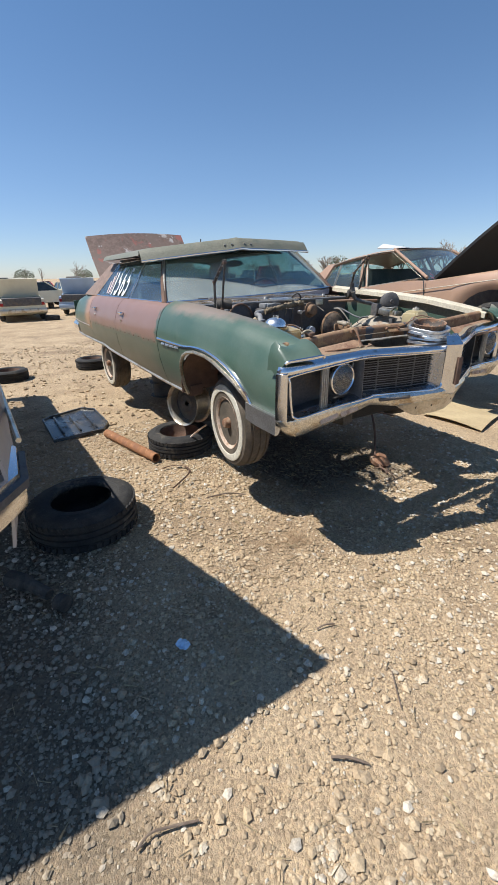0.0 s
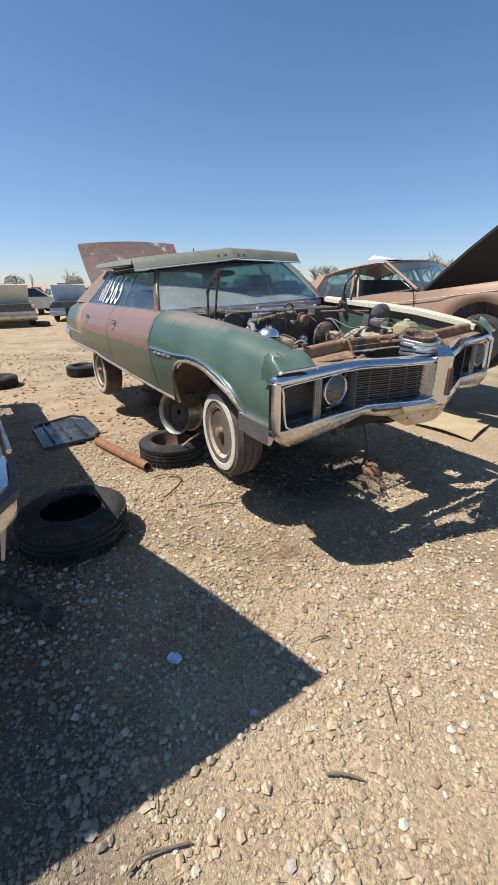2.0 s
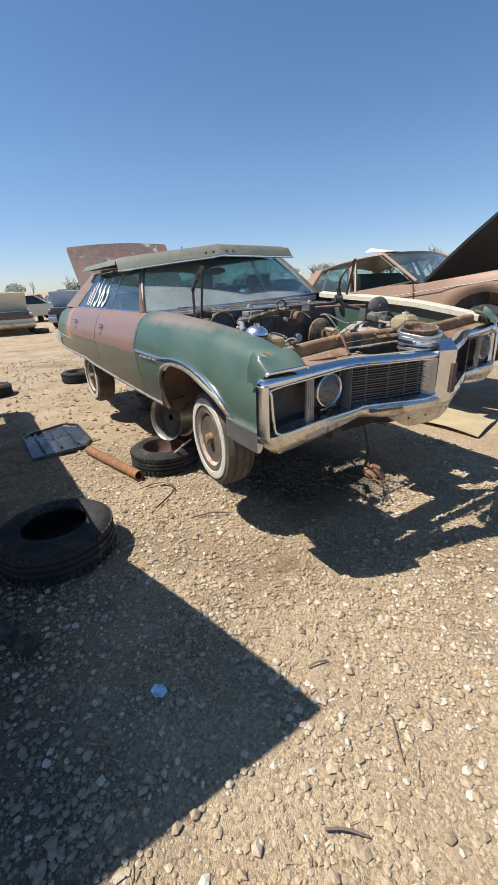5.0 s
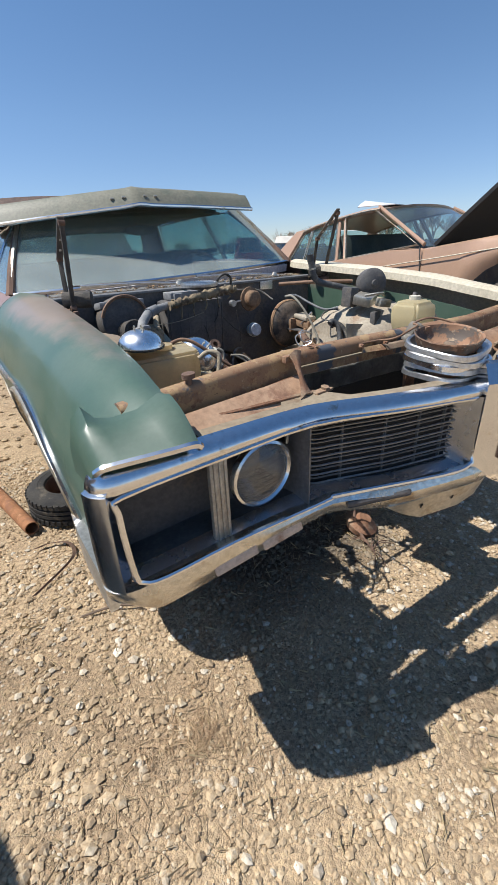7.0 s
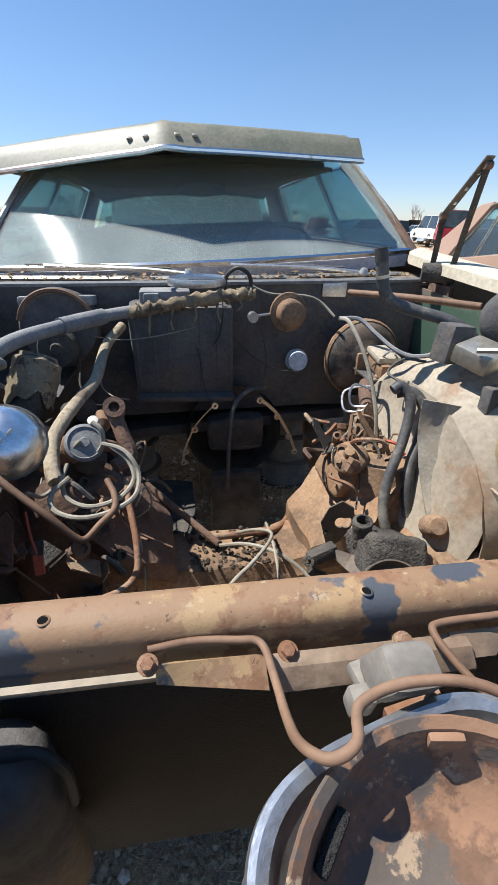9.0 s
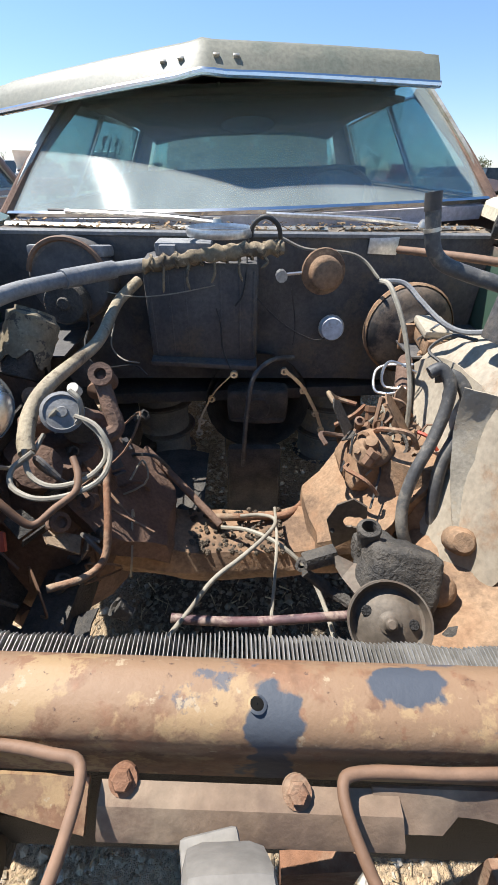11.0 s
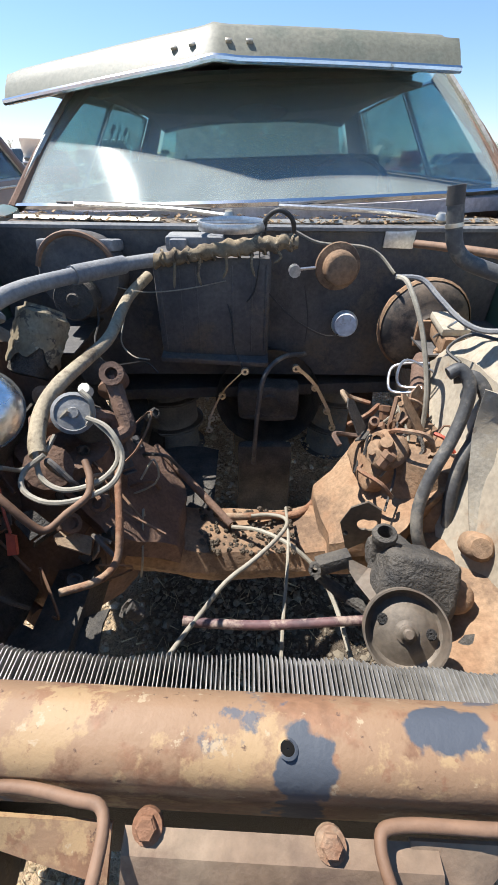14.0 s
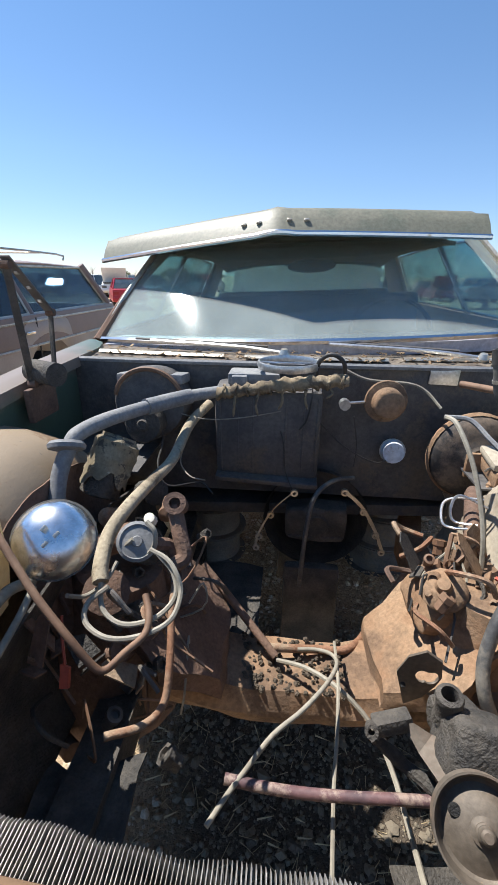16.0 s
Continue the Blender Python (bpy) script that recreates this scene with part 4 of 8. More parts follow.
for s in (-1, 1):
    end = [(p.x, p.y, 0.0) for p in smooth_path([(x * s, y, 0) for x, y in ((1.062, 0.262), (1.070, 0.268), (1.078, 0.277), (1.084, 0.290), (1.087, 0.305))], 4)]
    part("bumper_column", sweep(B(), [(x, y, 0.90) for x, y, _ in end][::s], [(0.0, 0.0), (0.022, 0.005), (0.027, 0.06), (0.028, 0.15), (0.026, 0.24), (0.024, 0.30), (0.0, 0.31), (-0.02, 0.30), (-0.02, 0.0)]), CHROME, bumper, angle=60)
    sweep(bm := B(), [(s * 1.085, 0.62, 0.86), (s * 1.092, 0.50, 0.85), (s * 1.090, 0.305, 0.845)][::s], [(0, 0), (0.012, 0.02), (0.016, 0.045), (0.006, 0.056), (0.016, 0.068), (0.012, 0.105), (-0.02, 0.11), (-0.02, 0)])
    part("bumper_corner", bm, ALU, bumper, "brushed metal bumper end cap")
    # pressed panels and slots in the lower bar
    for x in (0.66, 0.80):
        y = table(x, HALFPLAN) - 0.026
        zc = 0.48 * table(x, SILL) + 0.52 * table(x, KEEL)
        part("bumper_recess", box(B(), (s * x, y, zc), (0.125, 0.012, 0.034), (-12, s * 9, s * 7), 0.005), WHEELP, bumper)
    y = table(0.36, HALFPLAN) - 0.02
    part("air_slot", box(B(), (s * 0.38, y - 0.006, 0.955), (0.2, 0.012, 0.02), (-10, 0, s * 22), 0.01), BLACKP, bumper)
    # bright frame of the opening
    fr = [(0.072, 1.175), (0.070, 1.02), (0.09, 0.985), (0.18, 0.976), (0.48, 0.987), (0.51, 0.984), (0.56, 0.975), (0.80, 0.960), (0.98, 0.943), (1.035, 0.955), (1.05, 0.99), (1.055, 1.15), (1.04, 1.182), (0.80, 1.199), (0.56, 1.214), (0.32, 1.208), (0.11, 1.198)]
    tube(bm := B(), [(s * x, table(x, HALFPLAN) - (0.006 if z > 1.16 else 0.016 if z > 1.0 else 0.026), z) for x, z in fr], 0.0075, 8, 3, True)
    part("opening_frame", bm, CHROME, bumper)
    # grille bars
    sheet(bm := B(), [[(s * x, table(x, HALFPLAN) + 0.052, z) for x in span(0.09, 0.56, 10)] for z in (0.97, 1.215)], 0.006)
    g = part("grille", bm, CORED, bumper, "dark grey slatted grille")
    for k in range(15):
        z = 1.005 + 0.0142 * k
        bright = k % 2 == 0
        pts = [(s * x, table(x, HALFPLAN) + (0.034 if bright else 0.040) + (0.02 * ((x - 0.515) / 0.035) ** 2 if x > 0.515 else 0), z) for x in span(0.085, 0.55, 13)]
        tube(bm := B(), pts, 0.0032 if bright else 0.0028, 6, 2)
        part("grille_bar", bm, SLAT if bright else GRILLE, g)
    for x in (0.13, 0.215, 0.32, 0.44):
        part("grille_rib", box(B(), (s * x, table(x, HALFPLAN) + 0.044, 1.102), (0.005, 0.010, 0.21)), GRILLE, g)
    sheet(bm := B(), [[(s * (0.078 + 0.03 * k), 0.012 + 0.085 * k, z) for k in (0, 0.5, 1)] for z in (0.965, 1.20)], 0.004)
    part("grille_cheek", bm, LINING, bumper)
    # inner liner behind the lamps
    sheet(bm := B(), [[(s * x, table(x, HALFPLAN) + 0.13, z) for x in span(0.54, 1.06, 6)] for z in (0.9, 1.2)], 0.006)
    part("lamp_liner", bm, BLACKP, bumper)
    sheet(bm := B(), [[(s * x, table(x, HALFPLAN) + k, table(x, SILL) + 0.018) for x in span(0.10, 1.05, 10)] for k in (0.034, 0.135)], 0.004)
    part("lamp_floor", bm, BLACKP, bumper)
    for z, up in ((0.955, 1), (1.205, -1)):
        sheet(bm := B(), [[(s * x, table(x, HALFPLAN) + (k if up > 0 else max(k, -0.004)), (table(x, SILL) - 0.004 + 0.4 * (k + 0.024) if up > 0 else z)) for x in span(0.09, 1.05, 17)] for k in (-0.024, 0.0, 0.036)], 0.004)
        part("opening_lining", bm, LINING if up > 0 else BLACKP, bumper)
    sheet(bm := B(), [[(s * (0.565 + 0.02 * k), 0.19 + 0.12 * k, z) for k in (0, 1)] for z in (0.97, 1.21)], 0.006)
    part("lamp_divider", bm, GRILLE, bumper)
    post = part("lamp_post", box(B(), (s * 0.812, 0.250, 1.075), (0.050, 0.022, 0.245), (0, 0, s * 5), 0.009), POSTP, bumper, "dusty ribbed metal post between the lamp openings")
    for k in (-1, 0, 1):
        part("post_rib", box(B(), (s * (0.812 + 0.014 * k), 0.238 + 0.0012 * k, 1.075), (0.006, 0.008, 0.235), (0, 0, s * 5), 0.003), POSTP, post)
    part("lamp_clip", box(B(), (s * 0.588, 0.262, 1.165), (0.010, 0.012, 0.035), (0, 10, 0), 0.003), ALU, bumper)
    lamps = (0.692,) if s < 0 else (0.92,)
    for x in lamps:
        y = table(x, HALFPLAN) + 0.035
        m = aim((s * x, y - 0.025, 1.108 if x < 0.8 else 1.092), (0, -1, 0)) @ Matrix.Scale(0.92, 4)
        h = part("headlamp", lathe(B(), [(0.0, -0.09), (0.05, -0.08), (0.085, -0.03), (0.09, 0.0)], m, 28, False), SILVER, bumper, "cloudy round sealed-beam headlamp")
        part("lens", lathe(B(), [(0.086, 0.0), (0.07, 0.012), (0.04, 0.02), (0.0, 0.023)], m, 28, False), LENS, h)
        for k in range(-4, 5):
            c, w = 0.016 * k, math.sqrt(0.078 ** 2 - (0.016 * k) ** 2)
            dome = lambda r: 0.0235 - 0.0225 * (r / 0.086) ** 2
            tube(bm := B(), [m @ Vector((w * q, c, dome(math.hypot(c, w * q)))) for q in (-1, -0.5, 0, 0.5, 1)], 0.0009, 5, 2)
            part("lens_flute", bm, LENS, h)
        part("lamp_ring", lathe(B(), [(0.086, 0.004), (0.092, 0.012), (0.099, 0.008), (0.101, -0.01), (0.09, -0.012)], m, 28, False), CHROME, h)
# divider with its dark brown plaque
part("centre_post", sweep(B(), [(-0.06, 0.035, 0.92), (0.0, -0.005, 0.92), (0.06, 0.035, 0.92)], [(0, 0), (0.03, 0.02), (0.035, 0.32), (0, 0.37), (-0.03, 0.37), (-0.03, 0)]), CHROME, bumper)
part("plaque", box(B(), (0.0, -0.045, 1.08), (0.042, 0.01, 0.17), (0, 0, 0), 0.006), DARKRUST, bumper, "worn brown plaque with illegible pale marks")
sheet(bm := B(), [[(x, table(abs(x), HALFPLAN) - 0.012 + 0.03 * k, 0.905 - k * (0.905 - table(abs(x), [(0.0, 0.81), (0.2, 0.805), (0.27, 0.85), (0.33, 0.895)]))) for x in span(-0.33, 0.33, 15)] for k in (0, 0.3, 1.0)], 0.005)
part("tow_plate", bm, DULLCHROME, bumper)
for x in (-0.21, -0.1, 0.1, 0.21):
    part("plate_hole", lathe(B(), [(0.0, 0.001), (0.009, 0.0)], aim((x, table(abs(x), HALFPLAN) - 0.006, 0.865), (0, -1, -0.2)), 10, False), CORED, bumper)
# dark shelf over the lamps and grille
sheet(bm := B(), [[(x, table(abs(x), HALFPLAN) + 0.01 + k, table(abs(x), BAR) + 0.006 + 0.02 * k) for x in span(-1.04, 1.04, 25)] for k in (0.0, 0.02, 0.035)], 0.004)
part("grille_shelf", bm, BLACKP, car)
# header panel behind the bumper, with a rounded step beside the latch
def notch(x):
    k = min(1.0, max(0.0, (-x - 0.405) / 0.04)) * min(1.0, max(0.0, (0.60 + x) / 0.04))
    return k * k * (3 - 2 * k)


sheet(bm := B(), [[(x, table(abs(x), HALFPLAN) + 0.022 + k * (0.042 + 0.055 * notch(x)), table(abs(x), BAR) + table(abs(x), DEEP) - 0.002 + (0.003 if k else 0)) for x in span(-0.84, 0.84, 113)] for k in (0, 1)], 0.006)
part("header_panel", bm, HEADER, car, "pale dusty header panel behind the bumper")

# ---- bonnet laid over the roof ----
LEAN = None
hood = thing("loose_bonnet", "faded olive bonnet lying unbolted on the sedan roof, pointed front edge", "car bonnet", (-0.13, 3.2, 1.88))
def hood_pt(u, v, dz=0.0):
    x = -0.13 + 0.875 * u * (1 - (0.20 if u < 0 else 0.04) * v)
    y = 2.17 + 0.19 * abs(u) ** 1.1 - 0.115 * u + v * 1.9
    z = 2.013 - 0.052 * abs(u) ** 1.15 + 0.045 * u + 0.006 * math.exp(-abs(u / 0.03) ** 1.3) * (1 - 0.7 * v) - 0.02 * v + 0.035 * v * (u < 0) * -u
    return Vector((x, y, z + dz))
us = [-1, -0.97, -0.93, -0.8, -0.65, -0.58, -0.55, -0.52, -0.45, -0.38, -0.25, -0.15, -0.08, -0.04, 0, 0.04, 0.08, 0.15, 0.25, 0.38, 0.45, 0.52, 0.55, 0.58, 0.65, 0.8, 0.93, 0.97, 1]
rows = [[hood_pt(u, 0.012, -0.112) for u in us], [hood_pt(u, -0.002, -0.108) for u in us], [hood_pt(u, -0.003, -0.096) for u in us], [hood_pt(u, 0.014, -0.05) for u in us], [hood_pt(u, 0.034, -0.010) for u in us]]
rows += [[hood_pt(u, v, (-0.05 if abs(u) == 1 else -0.012 if abs(u) == 0.97 else 0)) for u in us] for v in (0.045, 0.1, 0.2, 0.35, 0.5, 0.65, 0.8, 0.95, 1.0)]
part("bonnet_skin", sheet(B(), rows, 0.006), HOODP, hood, "faded olive bonnet skin", angle=40)
tube(bm := B(), [hood_pt(u, -0.005, -0.104) for u in span(-1, 1, 21)], 0.0115, 8, 2)
part("edge_trim", bm, CHROME, hood)
for u in (-0.16, -0.085, 0.06, 0.14):
    p = hood_pt(u, 0.012, -0.055)
    part("letter_stub", box(B(), (p.x, p.y - 0.002, p.z + 0.003), (0.022, 0.010, 0.010), (45, 0, 0), 0.002), DULLCHROME, hood)
for u0, u1, v0, v1 in ((-0.9, 0.9, 0.08, 0.16), (-0.9, 0.9, 0.85, 0.93), (-0.92, -0.8, 0.16, 0.85), (0.8, 0.92, 0.16, 0.85)):
    sheet(bm := B(), [[hood_pt(u, v, -0.035) for u in span(u0, u1, 7)] for v in (v0, v1)], 0.02)
    part("inner_frame", bm, BLACKP, hood)
tube(bm := B(), [(-0.10, 3.05, 1.93), (-0.10, 3.05, 2.06)], 0.006, 6)
single("loose_pin", bm, BLACKP, "short dark rod standing on the loose bonnet", "rod")

# ---- engine bay ----
def bay(name, bm, material, label="", angle=46):
    return part(name, bm, material, car, label, angle=angle)


# firewall with its flanges
box(bm := B(), (0, 1.745, 1.205), (1.68, 0.03, 0.50))
bay("firewall", bm, BLACKP, "sooty black firewall")
sheet(bm := B(), [[(x, 1.76 + 0.5 * k, 0.955 - 0.12 * k + 0.16 * math.exp(-(x / 0.24) ** 2) * (1 - 0.3 * k)) for x in span(-0.84, 0.84, 21)] for k in (0, 0.4, 1.0)], 0.02)
bay("toe_pan", bm, BLACKP)
tube(bm := B(), [(x, 1.722 + 0.02 * x * x, 1.462) for x in span(-0.84, 0.84, 12)], 0.010, 6, 3)
bay("cowl_seal", bm, HOSE, "long grey rubber cowl seal")
sheet(bm := B(), [[(x, 1.735 + k * 0.25 + 0.17 * x * x * k, 1.452 + 0.012 * math.sin(k * 3)) for x in span(-0.92, 0.92, 15)] for k in (0, 0.33, 0.66, 1.0)], 0.012)
bay("cowl_panel", bm, COWLP, "rusty cowl panel full of dry litter")
rng = random.Random(21)
bm = B()
for k in range(420):
    x = rng.uniform(-0.86, 0.86)
    y, q = 1.75 + 0.16 * x * x * 0.6 + rng.random() ** 1.6 * 0.2, rng.uniform(0.006, 0.022)
    box(bm, (x, y, 1.470 + rng.uniform(0, 0.008)), (q, q * rng.uniform(0.15, 0.6), 0.0015), (rng.uniform(-25, 25), rng.uniform(-25, 25), rng.uniform(0, 180)))
tagged(part("dry_litter", bm, per_piece(mat("dry leaf litter", (0.30, 0.22, 0.14), (0.20, 0.145, 0.09), 0.9), [(0.4, 0.4, 0.4), (1.2, 1.15, 1.05), (0.7, 0.6, 0.5), (1.5, 1.4, 1.25)]), car, "dry leaves and twigs caught in the cowl", smooth=False), kind="stuff")
for x0, x1, y in ((-0.80, -0.30, 1.80), (-0.22, 0.30, 1.79), (0.36, 0.82, 1.81)):
    sheet(bm := B(), [[(x, y + 0.08 * x * x + 0.03 * k, 1.468 + 0.010 * math.sin(k * 3.1)) for x in span(x0, x1, 8)] for k in (0, 0.33, 0.66, 1.0)], 0.003)
    bay("cowl_strip", bm, DULLCHROME, "bent bare strip along the cowl")
for s, x0 in ((-1, -0.42), (1, 0.30)):
    tube(bm := B(), [(x0 + 0.34, 1.86, 1.478), (x0 + 0.15, 1.90, 1.492), (x0 - 0.2, 1.95, 1.50)], 0.008, 6)
    w = bay("wiper_arm", bm, ALU, "bright wiper arm")
    tube(bm := B(), [(x0 + 0.28, 1.915, 1.492), (x0, 1.945, 1.502), (x0 - 0.28, 2.0, 1.50)], 0.005, 5)
    part("wiper_blade", bm, BLACKP, w)
    lathe(bm := B(), [(0.02, 0), (0.022, 0.012), (0.012, 0.03), (0.0, 0.032)], aim((x0 + 0.345, 1.86, 1.465), (0, -0.2, 1)), 12)
    part("wiper_pivot", bm, DULLCHROME, w)
# radiator support
LEAN = NOSE
SUPPATH = [(-0.97, 0.385, 1.30), (-0.6, 0.385, 1.305), (-0.45, 0.385, 1.305), (0.45, 0.385, 1.305), (0.6, 0.385, 1.305), (0.97, 0.385, 1.30)]
sweep(bm := B(), SUPPATH, [(0.022, -0.02), (0.026, 0.034), (0.025, 0.044), (0.020, 0.051), (0.012, 0.056), (-0.008, 0.058), (-0.016, 0.055), (-0.030, 0.036), (-0.033, 0.028), (-0.033, 0.0), (-0.030, 0.0), (-0.029, 0.027), (-0.014, 0.049), (0.018, 0.043), (0.019, -0.02)])
sup = bay("radiator_support", bm, SUPPORT, "rusted radiator support bar with flaking paint")
sweep(bm := B(), [(-0.088, 0.345, 1.334), (0.0, 0.345, 1.334), (0.085, 0.345, 1.334)], [(0.0, 0.0), (0.012, -0.002), (0.022, -0.012), (0.024, -0.016), (0.021, -0.016), (0.011, -0.006), (0.0, -0.004)])
part("lower_ledge", bm, LEDGE, sup, "dusty rust-brown ledge below the bar")
sheet(bm := B(), [[(0.07 + 0.10 * k, 0.345 - 0.012 * j * (1 - 0.5 * math.sin(k * 3.0) ** 2 * (k > 0.45)), 1.336 - 0.010 * j) for j in (0, 0.5, 1.0, 1.4)] for k in span(0, 1, 9)], 0.003)
part("mounting_tab", bm, LEDGE, sup)
sheet(bm := B(), [[(-0.095 - 0.09 * k, 0.345 - 0.016 * j * (1 - 0.7 * k), 1.336 - 0.011 * j) for j in (0, 0.5, 1.0, 1.4)] for k in span(0, 1, 7)], 0.003)
part("mounting_tab", bm, SUPPORT, sup)
for x, y, z in ((-0.075, 0.345, 1.335), (0.026, 0.342, 1.335), (-0.19, 0.342, 1.342), (0.150, 0.342, 1.342)):
    m = aim((x, y, z), (0, -0.45, 0.9))
    part("bolt", lathe(lathe(B(), [(0.0085, -0.003), (0.0085, 0.002), (0.0, 0.003)], m, 16), [(0.0062, 0.0), (0.0062, 0.0055), (0.005, 0.007), (0.0, 0.0072)], m, 6), RUST, sup, angle=20)
# no real openings: discs on the bar with the holes' shade as colour
for x, y in ((0.004, 0.376), (-0.372, 0.378), (-0.352, 0.366), (-0.274, 0.378)):
    part("bar_hole", lathe(B(), [(0.0, 0.0003), (0.0038 if x > -0.36 else 0.009, 0.0002), (0.0042 if x > -0.36 else 0.0095, 0.0)], Matrix.Translation((x, y, 1.3620)), 16, False), HOLEP, sup)
    part("hole_collar", lathe(B(), [(0.0040 if x > -0.36 else 0.0093, 0.0), (0.0044 if x > -0.36 else 0.0096, 0.0010), (0.0052 if x > -0.36 else 0.0104, 0.0006), (0.0060 if x > -0.36 else 0.0112, 0.0)], Matrix.Translation((x, y, 1.3620)), 16, False), SUPPORT, sup)
lathe(bm := B(), [(0.009, -0.02), (0.009, 0.008), (0.0175, 0.010), (0.0175, 0.022), (0.0, 0.024)], Matrix.Translation((-0.782, 0.375, 1.362)), 18)
part("bonnet_stop", bm, DARKRUST, sup)
tube(bm := B(), [(-0.19, 0.352, 1.346), (-0.154, 0.356, 1.346), (-0.118, 0.352, 1.347), (-0.098, 0.346, 1.348), (-0.095, 0.312, 1.355), (-0.096, 0.276, 1.37), (-0.095, 0.252, 1.387), (-0.084, 0.237, 1.40), (-0.068, 0.241, 1.405), (-0.058, 0.260, 1.405), (-0.027, 0.266, 1.41), (0.011, 0.258, 1.415), (0.039, 0.237, 1.41), (0.06, 0.20, 1.40)], 0.0034, 12)
part("bent_pipe", bm, COPPER, sup, "bent thin pipe hanging in front of the bar", angle=60)
tube(bm := B(), [(0.150, 0.350, 1.348), (0.113, 0.349, 1.347), (0.064, 0.349, 1.345), (0.051, 0.341, 1.345), (0.057, 0.314, 1.34), (0.075, 0.277, 1.33), (0.092, 0.24, 1.31)], 0.0034, 12)
part("bent_pipe", bm, COPPER, sup, angle=60)
box(bm := B(), (-0.012, 0.292, 1.378), (0.040, 0.032, 0.046), (24, 4, 4), 0.009)
box(bm, (-0.038, 0.290, 1.352), (0.018, 0.015, 0.026), (10, 0, 0), 0.004)
box(bm, (-0.020, 0.305, 1.350), (0.030, 0.030, 0.012), (10, 0, 12), 0.003)
bay("washer_pump", bm, PUMPP, "small dusty grey pump body")
# cores behind and before the bar
bm = B()
rng = random.Random(4)
for k in range(178):
    x = -0.362 + 0.0042 * k
    w = 0.0018 * math.sin(k * 0.1) + 0.001 * math.sin(k * 0.32) + (0.003 * math.sin((k - 85) * 0.085) if k > 85 else 0)
    top = 1.268 + w + rng.uniform(-0.0012, 0.0012)
    y = 0.452 + 1.2 * w
    a = rng.uniform(-0.0006, 0.0006)
    sheet(bm, [[(x + a, y - 0.026, 1.19), (x, y + 0.026, 1.19)], [(x + a, y - 0.026, top - 0.004), (x, y + 0.026, top - 0.006)], [(x + 0.001 + a, y - 0.018, top), (x + 0.001, y + 0.020, top)]], 0.0007)
tagged(part("radiator_fin", bm, CORE, car, "bent bright radiator fins", smooth=False), kind="stuff")
box(bm := B(), (0.005, 0.452, 0.965), (0.76, 0.04, 0.47), (0, 0, 0), 0.005)
bay("radiator", bm, CORED, "dark radiator core")
for s in (-1, 1):
    box(bm := B(), (s * 0.41 + 0.005, 0.450, 1.00), (0.045, 0.05, 0.54), (0, 0, 0), 0.015)
    bay("side_tank", bm, RUST)
# panel added on the left to keep sun off the ground below
sheet(bm := B(), [[(x, 0.425 + 0.012 * math.sin(9 * x), z) for x in span(-0.88, -0.44, 8)] for z in (0.76, 0.95, 1.1, 1.27)], 0.004)
bay("support_panel", bm, DARKRUST)
lathe(bm := B(), [(0.042, -0.16), (0.052, -0.15), (0.053, 0.02), (0.050, 0.03), (0.053, 0.04), (0.053, 0.12), (0.045, 0.14), (0.028, 0.15), (0.0, 0.153)], Matrix.Translation((-0.365, 0.375, 1.02)), 28)
bay("receiver_bottle", bm, BLACKP, "black receiver bottle before the radiator")
tube(bm := B(), [(-0.365, 0.375, 1.165), (-0.32, 0.37, 1.18), (-0.295, 0.365, 1.15), (-0.30, 0.37, 1.07)], 0.006, 8)
bay("receiver_pipe", bm, DARKWIRE)
for x, w in ((0.02, 0.05), (0.16, 0.09)):
    prism(bm := B(), [(x, 1.25), (x + 0.01, 0.98), (x + w, 0.98), (x + w, 1.27)], "y", 0.322, 0.334)
    bay("support_strut", bm, RUST)
BAFFLEP = mat("worn rusty primer", (0.42, 0.27, 0.17), (0.32, 0.185, 0.11), 0.7, 0, 5, 70, 0.08, c=(0.24, 0.13, 0.08), camount=0.45, cscale=7)
for s in (-1, 1):
    sheet(bm := B(), [[(s * x, 0.33 - 0.10 * k + 0.02 * math.sin(k * 3), 1.30 - 0.05 * k * k - 0.02 * k) for x in (0.45, 0.6, 0.75, 0.95)] for k in span(0, 1.0, 7)], 0.006)
    bay("air_baffle", bm, BAFFLEP, "curved rust-brown baffle beside the radiator")
    tube(bm := B(), [(s * 0.93, 0.35, 1.285), (s * 0.70, 0.30, 1.275), (s * 0.45, 0.265, 1.265)], 0.006, 6)
    bay("brace_rod", bm, RUST)
    tube(bm := B(), [(s * 0.80, 0.345, 1.287), (s * 0.62, 0.342, 1.288), (s * 0.44, 0.335, 1.297)], 0.005, 6)
    bay("brace_rod", bm, RUST)
# latch bracket
bm = B()
sheet(bm, [[(-0.46 - 0.03 * k + u * (0.027 - 0.015 * math.sin(3.1 * k) ** 0.7), 0.338 - 0.085 * k + 0.006 * u, 1.368 - 0.10 * k + 0.006 * math.cos(u * 2)) for u in (-1, -0.5, 0, 0.5, 1)] for k in span(0, 1, 9)], 0.004)
box(bm, (-0.47, 0.345, 1.352), (0.05, 0.02, 0.02), (0, 0, 0), 0.004)
bay("latch_bracket", bm, RUST, "twisted rusty latch bracket")
lathe(bm := B(), [(0.012, 0), (0.012, 0.007), (0.0, 0.008)], aim((-0.415, 0.262, 1.268), (0, -0.2, 1)), 6)
box(bm, (-0.425, 0.262, 1.264), (0.07, 0.026, 0.007), (0, 0, 8), 0.003)
bay("latch_bolt", bm, RUST)

LEAN = None


